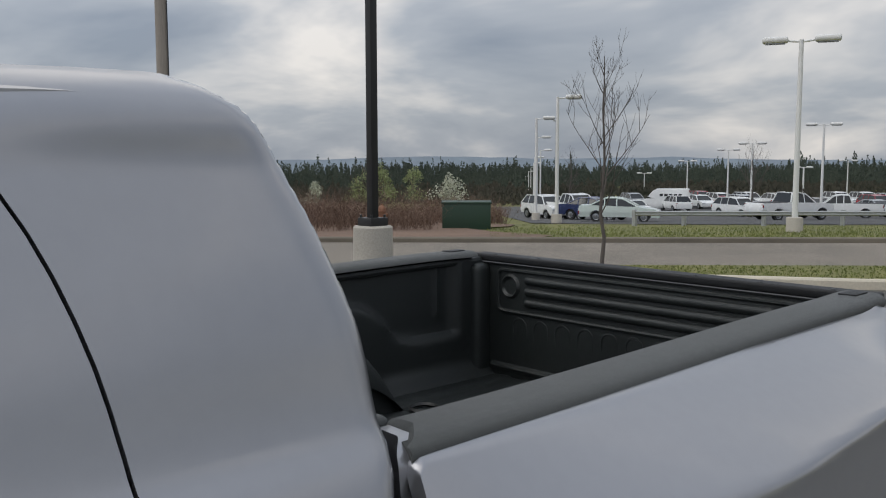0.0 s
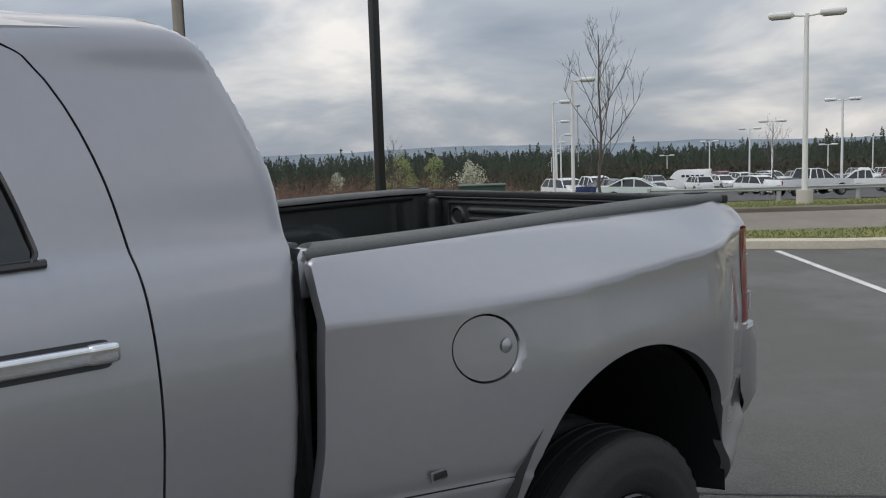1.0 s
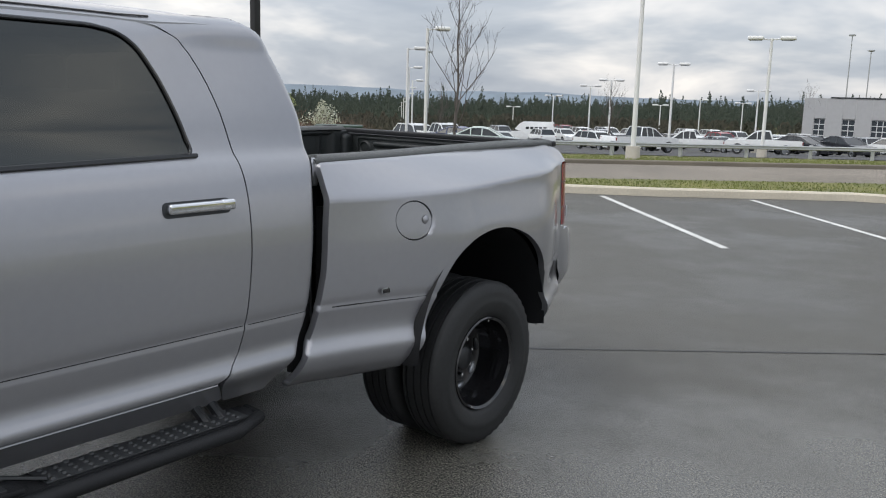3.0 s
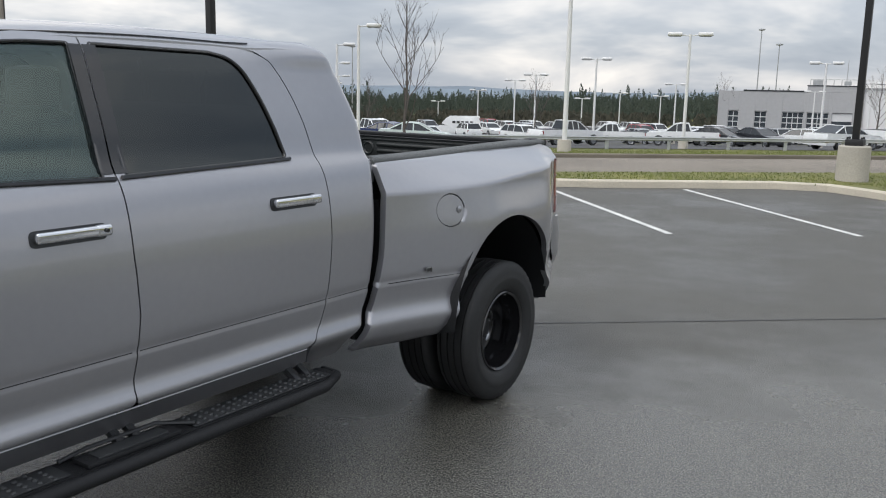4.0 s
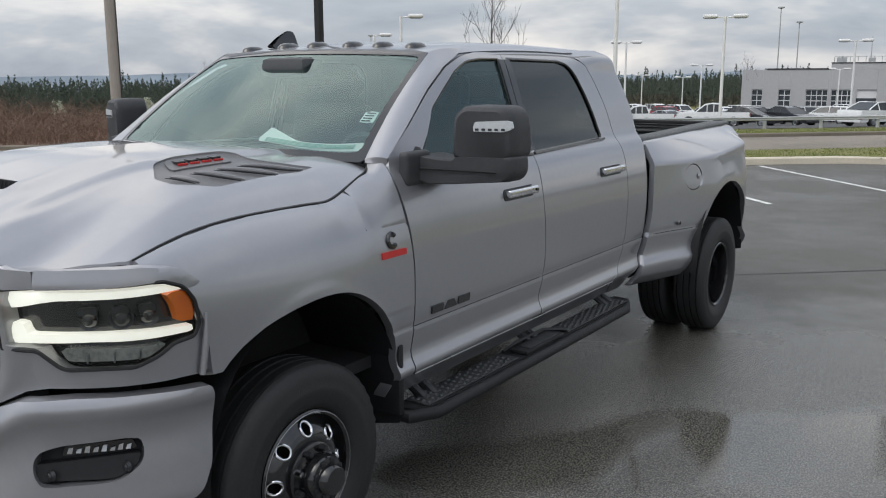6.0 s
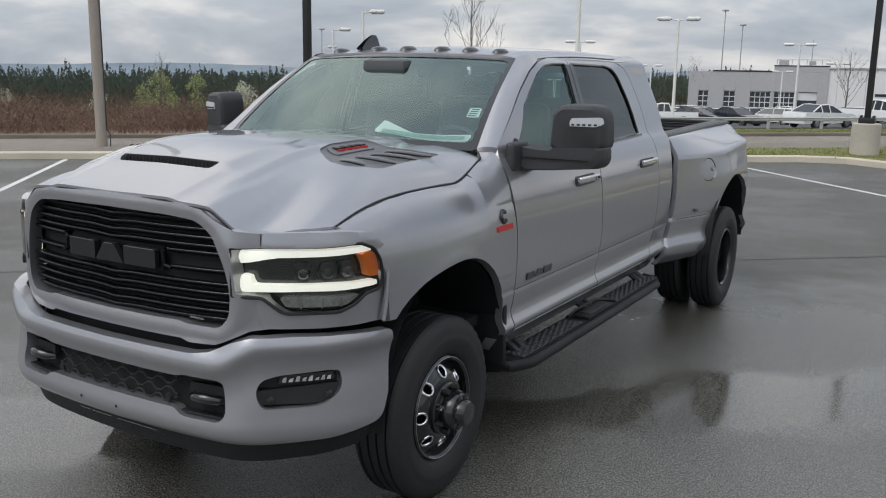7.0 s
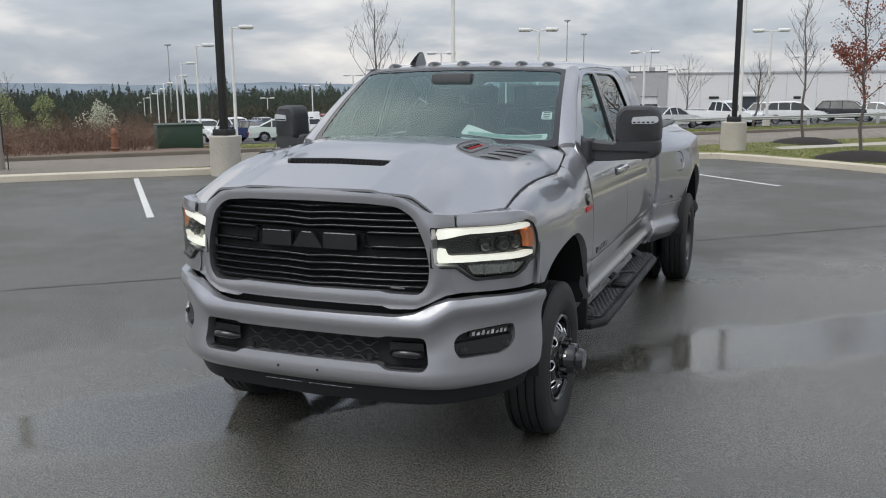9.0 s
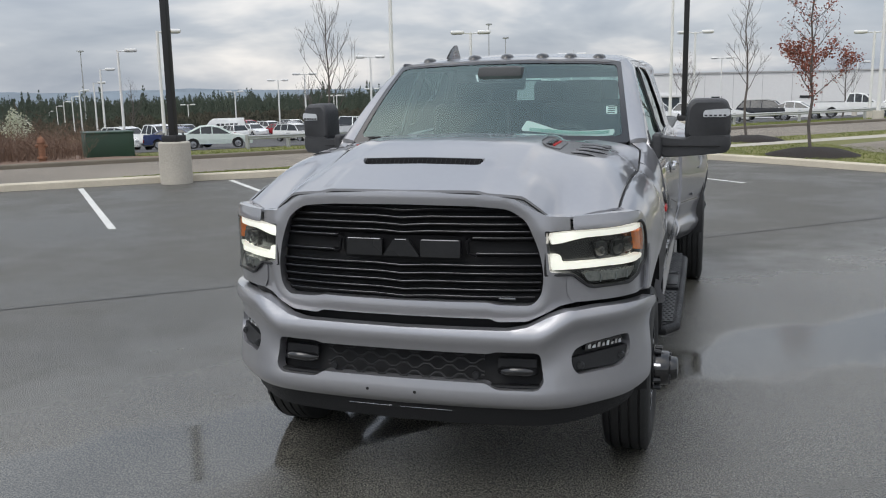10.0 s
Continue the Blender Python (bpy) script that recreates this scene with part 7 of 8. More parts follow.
panel = fillet([(-0.69, 1.198), (0.69, 1.198), (0.69, 1.374), (-0.69, 1.374)], 0.035, 6)
part("panel_edge", tube([(x, 5.082, z) for x, z in panel + panel[:2]], 0.009, 8), LINER, lin)
for z in (1.337, 1.290, 1.243):
    rib = tube([(x, 5.085, z) for x in (-0.543, -0.541, -0.536, -0.527, *np.linspace(-0.5, 0.5, 9), 0.527, 0.536, 0.541, 0.543)], [0.002, 0.009, 0.015] + [0.018] * 11 + [0.015, 0.009, 0.002], 10)
    part("gate_ridge", rib, LINER, lin)
ring = lathe([(0.043, -0.011), (0.053, 0.0), (0.043, 0.011), (0.033, 0.0)], 24, "y", (0, 0, 0), True)
for s in SIDES:
    part("gate_boss", ([(p[0] + s * 0.622, p[1] + 5.083, p[2] + 1.305) for p in ring[0]], ring[1]), LINER, lin)
for k in range(11):
    x = -0.57 + 0.114 * k
    arch = [(x - 0.036, 1.04), (x - 0.036, 1.10), *[(x - 0.036 * math.cos(a), 1.138 + 0.036 * math.sin(a)) for a in np.linspace(0, math.pi, 9)], (x + 0.036, 1.10), (x + 0.036, 1.04)]
    part("gate_flute", tube([(a, 5.085, b) for a, b in arch], [0.001, 0.003] + [0.006] * 9 + [0.003, 0.001], 6), LINER, lin)
part("gate_foot_roll", tube([(-0.72, 5.081, 0.958), (0.72, 5.081, 0.958)], 0.016, 8), LINER, lin)
for k in range(7):
    part("cap_screw", lathe([(0.0, 0.004), (0.007, 0.003), (0.009, 0)], 10, "z", (-0.72 + 0.24 * k, 5.093, 1.4325)), STEEL_DARK, gate)
for s in SIDES:
    lip = fillet([(0.785, 1.30), (0.785, 1.412), (0.865, 1.412), (0.902, 1.395), (0.914, 1.30)], 0.015, 5)
    part("bed_flange", prism([(s * a, b) for a, b in lip], lambda x, z, d: (x, 3.240 - d - 0.046 * smoothstep(0.84, 0.91, abs(x)), z), 0.024), SILVER, truck)
    plate = part("bed_bracket", prism(fillet([(s * 0.79, 1.27), (s * 0.79, 1.388), (s * 0.855, 1.382), (s * 0.872, 1.27)], 0.012), lambda x, z, d: (x, 3.214 - d, z), 0.006), STEEL_DARK, truck, "dark steel bracket")
    part("bolt", lathe([(0.0, -0.012), (0.008, -0.012), (0.009, -0.004), (0.015, -0.003), (0.015, 0.003)], 12, "y", (s * 0.826, 3.207, 1.352)), SATIN_METAL, plate)
    def tail_map(a, z):
        b = bed_x(4.985, z) - 0.004
        return (s * (b - 0.115 + 0.115 * math.cos(a)), 4.982 + 0.155 * math.sin(a), z)
    tail = sheet(fillet([(0.0, 0.972), (1.6, 0.972), (1.6, 1.318), (0.0, 1.318)], 0.02), tail_map, 0.1, (), None, hv=0.03)
    tl = part("tail_light", tail, RED_LENS, truck, "tall red tail light")
    ring_pts = fillet([(0.02, 0.976), (1.58, 0.976), (1.58, 1.314), (0.02, 1.314)], 0.02)
    part("tail_bezel", tube([tail_map(a, z) for a, z in ring_pts + ring_pts[:2]], 0.005, 6), GLOSS_BLACK, tl, "black lamp bezel")
    for zz in (1.075, 1.215):
        part("tail_bar", tube([tail_map(a, zz) for a in np.linspace(0.05, 1.5, 8)], 0.004, 5), GLOSS_BLACK, tl)
    part("reverse_lens", box((0.06, 0.012, 0.07), (s * 0.915, 5.158, 1.03), 0.006), LENS_FAR, tl)
RB = [(0, 0, 5.42), (0.5, 0.5, 5.42), (0.85, 0.83, 5.385), (1.0, 0.915, 5.26), (1.12, 0.985, 5.13), (1.24, 1.015, 5.0)]


def rear_bumper_map(u, z):
    s = 1 if u >= 0 else -1
    a = abs(u)
    x, y = curve([(p[0], p[1]) for p in RB], a), curve([(p[0], p[2]) for p in RB], a)
    return (s * (x - 0.5 * max(0, 0.66 - z) ** 1.3), y - 0.9 * max(0, 0.68 - z) - 0.4 * max(0, z - 0.86), z)


RBO = [(0, 0.90), (0.9, 0.905), (1.02, 0.935, .03), (1.23, 0.945, .03), (1.2, 0.72), (1.08, 0.58, .04), (0.5, 0.55), (0, 0.55)]
RBO = RBO + [(-p[0], *p[1:]) for p in reversed(RBO[1:-1])]
part("rear_bumper", sheet(fillet(RBO, 0.02), rear_bumper_map, 0.03, (), (0, -0.06, -0.01)), SILVER, truck, "silver rear step bumper")
part("rear_bumper_top", box((1.5, 0.20, 0.02), (0, 5.28, 0.90), 0.005), BLACK_PLASTIC, truck)


# ---- mirrors
def mirror(s):
    def reach(x):
        """The right mirror is drawn in a little."""
        return x if s > 0 else 0.93 + (x - 0.93) * 0.80

    def loft(shape, rings, c):
        V, F = [], []
        n = len(shape)
        for y, k in rings:
            for q in shape:
                w = np.array(c) + (np.array(q) - np.array(c)) * k
                w[0] = reach(w[0])
                V.append((s * w[0], y + 0.33 * (w[0] - 1.2) * (1 if y < 0.86 else 0.5), w[1]))
        for i in range(len(rings) - 1):
            F += [(i * n + k, i * n + (k + 1) % n, (i + 1) * n + (k + 1) % n, (i + 1) * n + k) for k in range(n)]
        F += [tuple(range(n))[::-1], tuple((len(rings) - 1) * n + k for k in range(n))]
        return V, F
    arm = fillet([(0.925, 1.50, .02), (1.00, 1.487), (1.08, 1.48), (1.10, 1.50), (1.325, 1.50, .02), (1.328, 1.43, .03), (1.305, 1.395, .03), (1.06, 1.378, .03), (0.96, 1.378, .03), (0.925, 1.40, .02)], 0.02)
    m = part("mirror_arm", loft(arm, [(0.788, 0.88), (0.80, 0.955), (0.828, 1.0), (0.92, 1.0), (0.945, 0.96), (0.95, 0.9)], (1.13, 1.437)), MIRROR_PLASTIC, truck, "charcoal tow mirror arm")
    part("mirror_foot", box((0.05, 0.17, 0.14), (s * 0.935, 0.71, 1.445), 0.022, 3), MIRROR_PLASTIC, m)
    sail = sheet(fillet([(0.70, 1.42), (0.74, 1.485), (0.815, 1.54), (0.84, 1.46)], 0.03), lambda y, z: (s * (cab_x(z) + 0.004), y, z), 0.03, (), (-s * 0.02, 0, 0))
    part("mirror_sail", sail, MIRROR_PLASTIC, m)
    head = fillet([(1.075, 1.478, .03), (1.082, 1.655, .05), (1.115, 1.697, .035), (1.30, 1.695, .045), (1.325, 1.61, .05), (1.325, 1.50, .04), (1.30, 1.474, .03)], 0.04)
    V, F = loft(head, [(0.79, 0.82), (0.803, 0.93), (0.83, 0.985), (0.87, 1.0), (0.945, 1.0), (0.955, 0.985)], (1.205, 1.575))
    hd = part("mirror_head", (V, F), MIRROR_PLASTIC, truck, "tall charcoal tow mirror head")
    part("mirror_glass", box((0.19 if s > 0 else 0.15, 0.006, 0.19), (s * reach(1.20), 0.957, 1.585), 0.02, 2, Matrix.Rotation(radians(s * 9.4), 4, "Z")), CHROME, hd, "mirror glass")
    part("shell_groove", tube([(s * reach(0.965 + 0.3 * t), 0.784 + 0.33 * (-0.235 + 0.3 * t) - 0.004, 1.445 - 0.01 * t) for t in np.linspace(0, 1, 6)], 0.004, 6), DARK_GAP, m)
    def strip(x):
        return 0.784 + 0.33 * (reach(x) - 1.2) + 0.2 * max(0, x - 1.285)

    ind = sheet(fillet([(1.168, 1.596, .008), (1.180, 1.634, .008), (1.312, 1.640, .010), (1.320, 1.606, .01), (1.29, 1.594)], 0.006), lambda x, z: (s * reach(x), strip(x), z), 0.012, (), (0, 0.02, 0))
    part("mirror_lamp", ind, LENS_FAR, hd, "clear mirror lamp with a row of LEDs")
    for k in range(5):
        x = 1.188 + 0.025 * k
        part("led", box((0.015, 0.006, 0.009), (s * reach(x), strip(x) - 0.001, 1.604), 0.002), STEEL_DARK, hd)


for s in SIDES:
    mirror(s)


# ---- wheels
def tread(R, wdt, segs=96):
    """A tyre's turned body with circular grooves, block-cut shoulders and stepped sidewalls, outer face towards +x."""
    h = wdt / 2
    prof = [(0.222, h * 0.62), (0.235, h * 0.80), (0.26, h * 0.92), (0.30, h * 1.0), (0.315, h * 1.01), (0.318, h * 1.0), (0.345, h * 0.985), (0.37, h * 0.94), (0.385, h * 0.885), (R - 0.008, h * 0.83), (R - 0.002, h * 0.76)]
    for a, b in ((0.62, 0.56), (0.22, 0.16), (-0.16, -0.22), (-0.56, -0.62)):
        prof += [(R, h * (a + 0.02)), (R - 0.011, h * a), (R - 0.011, h * b), (R, h * (b - 0.02))]
    prof += [(R - 0.002, -h * 0.76), (R - 0.008, -h * 0.83), (0.37, -h * 0.94), (0.30, -h), (0.235, -h * 0.8), (0.222, -h * 0.62)]
    V, F = lathe(prof, segs, "x")
    n = len(prof)
    for k in range(segs):
        if k % 2 == 0:
            for i in (8, 9, 10):
                x, y, z = V[k * n + i]
                q = 1 - 0.007 / R
                V[k * n + i] = (x - 0.002, y * q, z * q)
    return V, F


def wheel(name, at, s, kind, label):
    w = part(name, tread(0.404, 0.225), RUBBER, truck, label)
    w.matrix_basis = pose(*at, 0, 0, 0 if s > 0 else 180)
    part("rim", lathe([(0.225, 0.085), (0.232, 0.092), (0.226, 0.098), (0.214, 0.088), (0.208, 0.05), (0.20, -0.02), (0.21, -0.07), (0.225, -0.085)], 56, "x"), STEEL_DARK if kind == "inner" else GLOSS_BLACK, w)
    if kind == "front":
        holes = []
        for k in range(8):
            a = 2 * math.pi * k / 8
            holes.append([(a + 0.155 * math.cos(t), 0.163 + 0.0245 * math.sin(t)) for t in np.linspace(0, 2 * math.pi, 18, endpoint=False)])
        dm = lambda a, r: (curve([(0.09, 0.088), (0.12, 0.10), (0.16, 0.088), (0.19, 0.062), (0.21, 0.05)], r), r * math.cos(a), r * math.sin(a))
        disc = sheet([(-0.3927, 0.10), (5.8905, 0.10), (5.8905, 0.209), (-0.3927, 0.209)], dm, 0.06, holes, hv=0.009)
        part("wheel_disc", disc, mat("polished_wheel", (0.03, 0.031, 0.033), 0.14, 0.6, vary=0.05, coat=0.6), w, "polished wheel disc with round holes")
        for k in range(8):
            a = 2 * math.pi * k / 8
            pts = [Vector(dm(a + 0.15 * math.cos(t), 0.163 + 0.0243 * math.sin(t))) + Vector((0.001, 0, 0)) for t in np.linspace(0, 2 * math.pi, 19)]
            part("hole_edge", tube(pts, 0.0058, 8), CHROME, w, "bright rounded hole edge")
        part("rim_lip", lathe([(0.2215, 0.0985), (0.2235, 0.0995), (0.2255, 0.0985)], 56, "x"), SATIN_METAL, w, "thin bright rim lip")
        part("hub_shade", lathe([(0.0, 0.03), (0.205, 0.03)], 32, "x"), DARK_GAP, w)
        hub = part("hub", lathe([(0.115, 0.085), (0.115, 0.112), (0.104, 0.118), (0.10, 0.118), (0.086, 0.122), (0.084, 0.175), (0.078, 0.184), (0.060, 0.188), (0.056, 0.215), (0.048, 0.224), (0.0, 0.226)], 32, "x"), GLOSS_BLACK, w, "black protruding wheel hub")
        for k in range(8):
            a = 2 * math.pi * (k + 0.5) / 8
            part("lug_nut", lathe([(0.0, 0.148), (0.011, 0.146), (0.0125, 0.135), (0.0125, 0.108)], 6, "x", (0, 0.098 * math.cos(a), 0.098 * math.sin(a))), CHROME if k % 3 == 0 else STEEL_DARK, hub)
            part("hub_tab", box((0.02, 0.022, 0.022), (0.182, 0.066 * math.cos(a), 0.066 * math.sin(a)), 0.004), STEEL_DARK, hub)
    elif kind == "rear":
        part("dish", lathe([(0.208, 0.05), (0.200, -0.03), (0.180, -0.075), (0.15, -0.088), (0.085, -0.092), (0.0, -0.092)], 48, "x"), GLOSS_BLACK, w, "deep gloss black wheel dish")
        for k in range(8):
            a = 2 * math.pi * (k + 0.25) / 8
            pts = [(-0.083, 0.162 * math.cos(a + t), 0.162 * math.sin(a + t)) for t in np.linspace(-0.2, 0.2, 6)]
            part("hand_hole", tube(pts, [0.006, 0.012, 0.014, 0.014, 0.012, 0.006], 8), SATIN_METAL if k in (6, 7) else STEEL_DARK, w, "slotted hand hole")
            part("lug_nut", lathe([(0.0, -0.052), (0.011, -0.054), (0.0125, -0.065), (0.0125, -0.092)], 6, "x", (0, 0.098 * math.cos(a), 0.098 * math.sin(a))), CHROME, w)
        part("hub", lathe([(0.0, -0.02), (0.045, -0.022), (0.058, -0.03), (0.062, -0.06), (0.075, -0.07), (0.078, -0.092)], 28, "x"), STEEL_DARK, w, "dark axle hub")
        part("valve", tube([(0.03, 0.03, 0.20), (0.085, 0.03, 0.207)], 0.005, 6), CHROME, w)
    else:
        part("dish", lathe([(0.205, 0.0), (0.0, 0.0)], 24, "x"), STEEL_DARK, w)
    return w


for s in SIDES:
    wheel("front_wheel", (s * 0.872, 0.0, 0.400), s, "front", "front wheel with a polished disc and black hub")
    wheel("rear_wheel", (s * 1.085, 4.06, 0.400), s, "rear", "outer rear wheel with a deep black dish")
    wheel("inner_rear_wheel", (s * 0.822, 4.06, 0.400), s, "inner", "inner rear wheel of the dual pair")
    # wheel wells, flaps and underbody
    well = sheet([(-0.22, 0), (3.3, 0), (3.3, 0.5), (-0.22, 0.5)], lambda a, d: (s * (0.975 - d), 0.04 + 0.50 * math.cos(a), 0.50 + 0.56 * math.sin(a)), 0.12, hv=0.25)
    part("wheel_well", well, BLACK_PLASTIC, truck, "black inner wheel well")
    well = sheet([(-0.05, 0), (3.19, 0), (3.19, 0.65), (-0.05, 0.65)], lambda a, d: (s * (1.185 - d), 4.06 + 0.515 * math.cos(a), 0.50 + 0.58 * math.sin(a)), 0.12, hv=0.3)
    part("wheel_well", well, BLACK_PLASTIC, truck, "black inner wheel well")
    part("well_wall", box((0.02, 1.1, 0.8), (s * 0.50, 0.02, 0.85)), DARK_GAP, truck)
    part("well_wall", box((0.02, 1.2, 0.42), (s * 0.54, 4.06, 0.68)), DARK_GAP, truck)
    part("mud_flap", box((0.20, 0.035, 0.30), (s * 0.895, 0.525, 0.60), 0.012), BLACK_PLASTIC, truck, "black mud flap behind the wheel")
    part("frame_rail", box((0.09, 5.4, 0.18), (s * 0.42, 2.3, 0.60), 0.01), STEEL_DARK, truck)
    part("inner_sill", box((0.06, 2.3, 0.75), (s * 0.885, 1.80, 0.95)), DARK_GAP, truck)
    part("bed_under", box((0.05, 0.36, 0.7), (s * 0.90, 3.40, 0.86)), DARK_GAP, truck)
    part("bed_under", box((0.05, 0.45, 0.7), (s * 0.93, 4.83, 0.90)), DARK_GAP, truck)
    part("gap_filler", box((0.03, 0.10, 0.86), (s * 0.90, 3.10, 0.96)), DARK_GAP, truck)
part("front_axle", tube([(-0.85, 0.02, 0.40), (-0.2, 0.02, 0.36), (0.85, 0.02, 0.40)], [0.05, 0.07, 0.05], 10), STEEL_DARK, truck)
part("rear_axle", raw(tube([(-0.9, 4.06, 0.40), (0.9, 4.06, 0.40)], 0.06, 10), lathe([(0.0, -0.16), (0.1, -0.13), (0.15, 0), (0.1, 0.13), (0.0, 0.16)], 16, "y", (0.1, 4.06, 0.40))), STEEL_DARK, truck)
part("floor_pan", box((1.70, 4.0, 0.05), (0, 1.9, 0.66)), DARK_GAP, truck)
part("engine_block", box((0.9, 1.1, 0.5), (0, 0.0, 0.85), 0.05), DARK_GAP, truck)


# ---- running boards
TREAD_PAD = mat("tread_pad_rubber", (0.030, 0.032, 0.034), 0.45, vary=0.3, fine=80)


def board(s):
    out = [(0.915, 0.575, .02), (1.00, 0.575, .02), (1.055, 0.68, .02), (1.055, 2.66, .02), (1.00, 2.785, .02), (0.915, 2.785, .02)]
    b = part("running_board", sheet(fillet(out, 0.02), lambda x, y: (s * x, y, 0.462), 0.04, (), (0, 0, -0.055)), BLACK_PLASTIC, truck, "black running board with tread pads")
    part("board_edge", tube([(s * 0.92, 0.560, 0.435), (s * 1.00, 0.560, 0.432), (s * 1.062, 0.68, 0.43), (s * 1.064, 1.40, 0.43), (s * 1.064, 1.90, 0.43), (s * 1.062, 2.66, 0.43), (s * 1.00, 2.80, 0.432), (s * 0.92, 2.80, 0.435)], 0.028, 10), BLACK_PLASTIC, b)
    for a, c in ((0.64, 1.40), (1.93, 2.72)):
        pad = part("tread_pad", box((0.118, c - a, 0.006), (s * 0.985, (a + c) / 2, 0.466), 0.003), TREAD_PAD, b, "studded rubber tread pad")
        dot = to_mesh("stud", lathe([(0.0, 0.006), (0.008, 0.005), (0.011, 0.0)], 8, "z"))
        dot.materials.append(TREAD_PAD)
        dot.shade_smooth()
        for i in range(int((c - a) / 0.045)):
            for k in range(4):
                o = new("stud", dot)
                o.parent = pad
                o.location = (s * (0.938 + 0.029 * k + (0.0145 if i % 2 else 0)), a + 0.03 + 0.045 * i, 0.469)
    part("step_notch", box((0.10, 0.40, 0.02), (s * 1.005, 1.66, 0.472), 0.008), BLACK_PLASTIC, b)
    part("step_pad", box((0.065, 0.30, 0.01), (s * 1.01, 1.66, 0.484), 0.004), TREAD_PAD, b)
    part("notch_bar", tube([(s * 0.94, 1.42, 0.475), (s * 0.945, 1.52, 0.492), (s * 0.945, 1.82, 0.492), (s * 1.03, 1.94, 0.478)], 0.008, 6), STEEL_DARK, b)
    for y in (0.72, 1.66, 2.58):
        part("bracket", raw(tube([(s * 0.98, y, 0.45), (s * 0.90, y, 0.50), (s * 0.80, y, 0.60)], 0.022, 8), tube([(s * 0.98, y + 0.07, 0.45), (s * 0.90, y + 0.07, 0.50), (s * 0.80, y + 0.07, 0.60)], 0.022, 8)), STEEL_DARK, b)


for s in SIDES:
    board(s)

# the shade of the flank crease, drawn as thin dark tubes
for s in SIDES:
    for a, b in ((0.622, 1.70), (1.735, 2.738), (2.765, 3.05)):
        part("body_crease_shade", tube([(s * (side_map(y, 0.806)[0] + 0.0008), y, 0.806) for y in np.linspace(a, b, 8)], 0.0020, 5), DARK_GAP, truck)

# ---- badges on the flank
for s in SIDES:
    M = lambda y, z, d: (s * (wing_x(y, z) + d), y, z)
    arc = [M(0.474 + 0.025 * math.cos(a), 1.186 + 0.025 * math.sin(a), 0.001) for a in np.linspace(0.75, 5.5, 16)]
    part("round_emblem", tube(arc, 0.0105, 8), GLOSS_BLACK, truck, "open black ring emblem")
    part("red_bar", prism(fillet([(0.400, 1.122), (0.556, 1.122), (0.556, 1.146), (0.400, 1.148)], 0.004), M, 0.006), RED_TRIM, truck, "narrow red badge bar")
    D = lambda y, z, d: (s * (cab_x(z) + d), y, z)
    for a, b, sl in ((0.730, 0.815, 0.0), (0.832, 0.915, 0.02), (0.930, 1.022, 0.0)):
        part("door_badge_block", prism(fillet([(a - sl * 0.3, 0.832), (b + sl * 0.3, 0.832), (b - sl, 0.868), (a + sl, 0.868)], 0.005), D, 0.006), GLOSS_BLACK, truck, "plain black badge block")
    # the crease's shade carried onto the fender as a dark tube
    part("fender_crease_shade", tube([(s * wing_x(0.56, 0.806), 0.545, 0.806), (s * wing_x(0.6, 0.806), 0.606, 0.806)], 0.0022, 5), DARK_GAP, truck)

# ---- cabin
dash = part("dashboard", box((1.45, 0.42, 0.20), (0, 0.80, 1.38), 0.07, 4), INTERIOR, truck, "dark dashboard under the windshield")
part("dash_screen", box((0.22, 0.02, 0.28), (0, 1.02, 1.36), 0.01), GLOSS_BLACK, dash)
wheel_ring = lathe([(0.185, -0.015), (0.20, 0.0), (0.185, 0.015), (0.17, 0.0)], 32, "z", (0, 0, 0), True)
mw = Matrix.Translation((0.38, 1.14, 1.38)) @ Matrix.Rotation(radians(-62), 4, "X")
sw = part("steering_wheel", ([mw @ Vector(p) for p in wheel_ring[0]], wheel_ring[1]), INTERIOR, truck)
part("wheel_hub", box((0.16, 0.12, 0.05), (0, 0, 0), 0.02), INTERIOR, sw).matrix_basis = mw


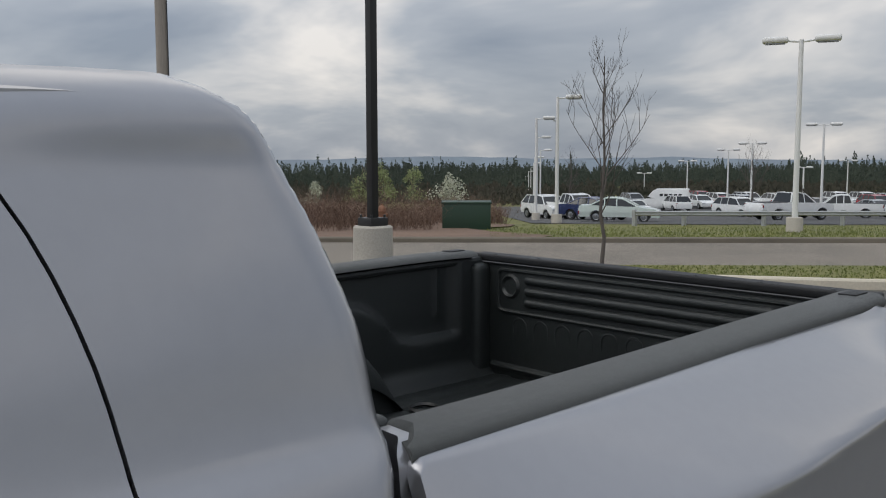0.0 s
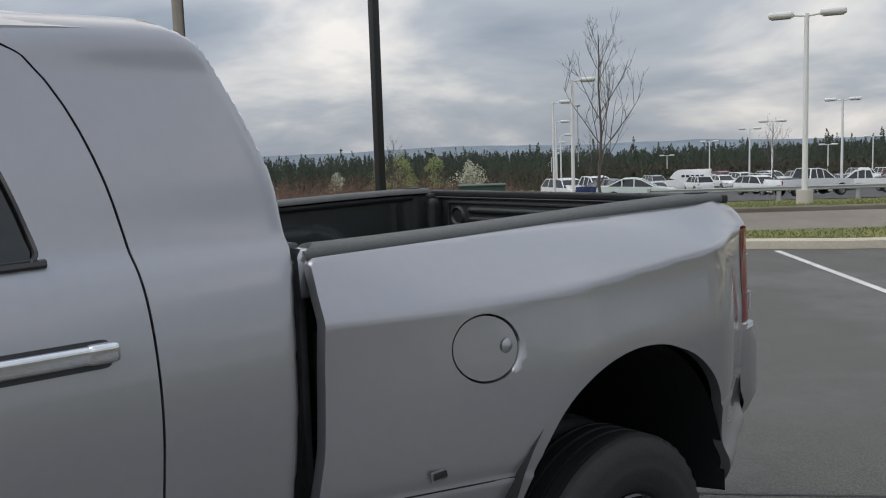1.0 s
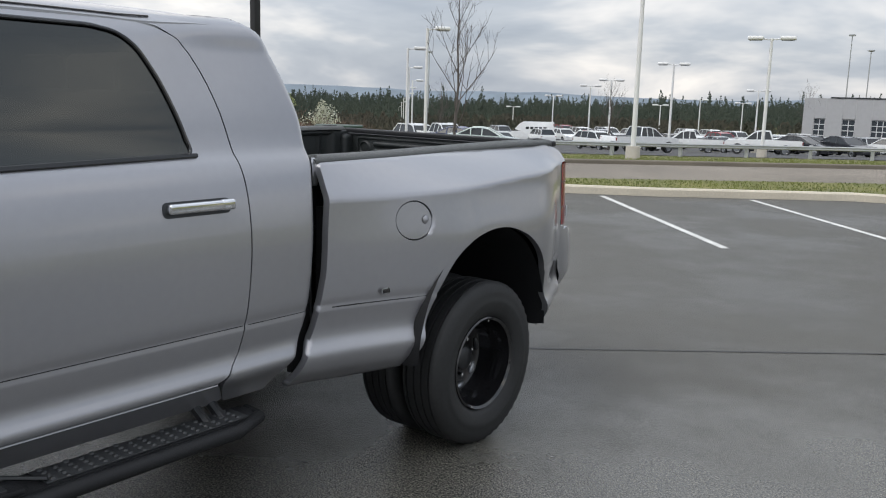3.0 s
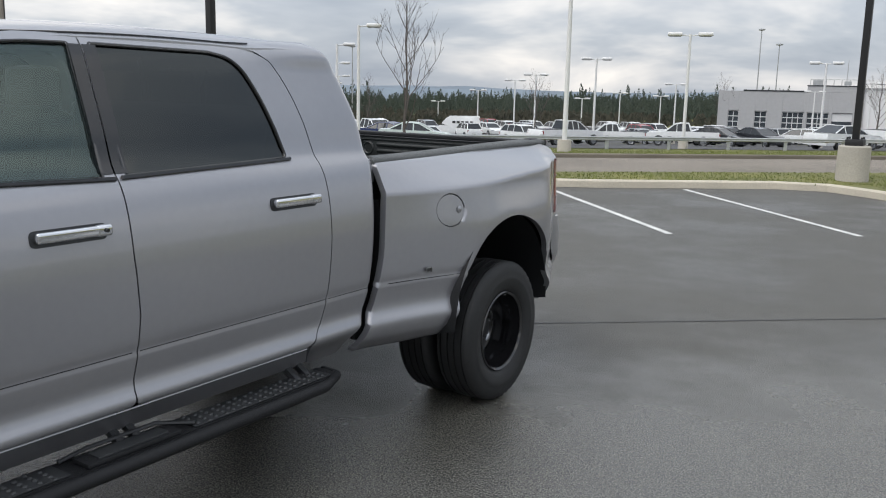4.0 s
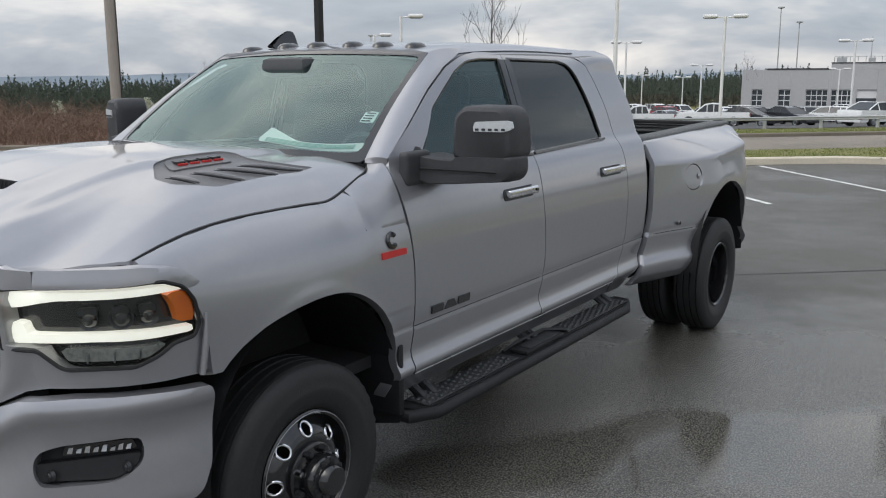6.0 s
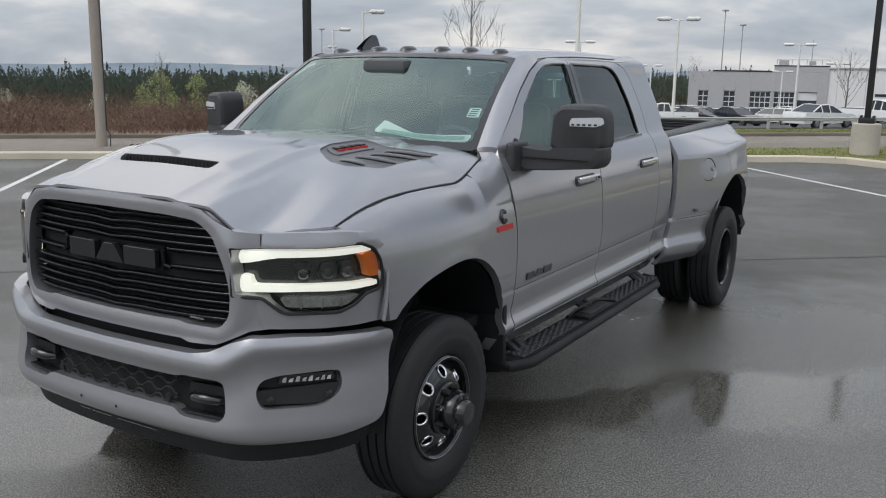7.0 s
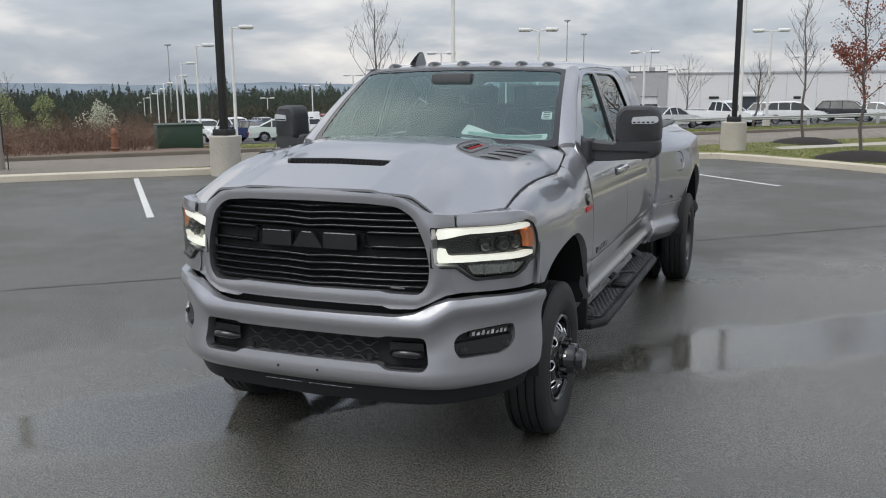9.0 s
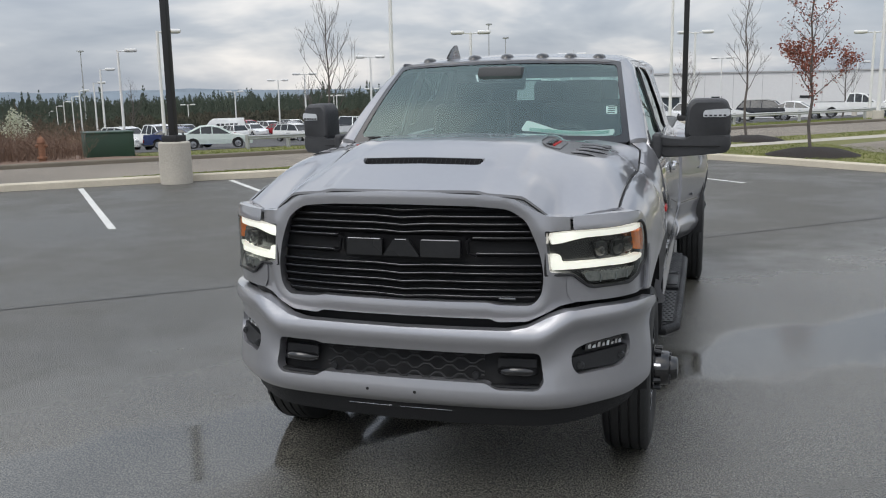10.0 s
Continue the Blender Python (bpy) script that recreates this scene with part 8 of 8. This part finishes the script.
def seat(x, y, wdt):
    st = part("seat", join(box((wdt, 0.52, 0.16), (x, y, 1.02), 0.06, 3)), SEAT, truck, "dark leather seat")
    part("seat_back", box((wdt, 0.16, 0.62), (x, y + 0.28, 1.36), 0.07, 3, Matrix.Rotation(radians(-10), 4, "X")), SEAT, st)
    for xx in ((x,) if wdt < 0.8 else (x - 0.4, x, x + 0.4)):
        part("headrest", box((0.26, 0.10, 0.17), (xx, y + 0.38, 1.73), 0.045, 3), SEAT, st)


seat(0.38, 1.38, 0.52)
seat(-0.38, 1.38, 0.52)
seat(0.0, 2.35, 1.35)
part("rear_view_mirror", box((0.26, 0.05, 0.085), (0, 1.06, 1.80), 0.025), INTERIOR, truck)
part("camera_pod", box((0.28, 0.16, 0.10), (0, 0.99, 1.85), 0.035), INTERIOR, truck)
part("headliner", sheet([(-0.68, 1.15), (0.68, 1.15), (0.68, 2.9), (-0.68, 2.9)], lambda x, y: (x, y, roof_z(x, y) - 0.045), 0.1), mat("headliner_cloth", (0.32, 0.32, 0.31), 0.9), truck)
for s in SIDES:
    part("door_card", sheet([(0.70, 0.70), (2.7, 0.70), (2.7, 1.42), (0.70, 1.42)], lambda y, z: (s * 0.87, y, z), 0.2), INTERIOR, truck)
# papers behind the windshield
sh = part("window_paper", sheet([(0.20, 0.115), (0.70, 0.095), (0.715, 0.165), (0.40, 0.155), (0.225, 0.235)], lambda x, t: tuple(np.add(ws_map(x, t), (0, 0.05, -0.022 + 0.01 * math.sin(x * 9)))), 0.03, hv=0.02), PAPER, truck, "white paper form on the dashboard")
for k in range(4):
    tt = 0.113 + 0.009 * k
    part("print_line", tube([tuple(np.add(ws_map(x, tt), (0, 0.046, -0.017 + 0.01 * math.sin(x * 9)))) for x in np.linspace(0.25, 0.68, 8)], 0.0022, 4), PAPER_GREEN, sh)
tag = part("window_tag", sheet([(0.655, 0.30), (0.715, 0.30), (0.705, 0.40), (0.648, 0.40)], lambda x, t: tuple(np.add(ws_map(x, t), (0, 0.006, -0.004))), 0.02, hv=0.02), PAPER, truck, "small white sticker inside the windshield")
for k in range(4):
    part("print_line", tube([tuple(np.add(ws_map(x, 0.315 + 0.022 * k), (0, 0.002, -0.002))) for x in (0.662, 0.70)], 0.003, 4), STEEL_DARK, tag)
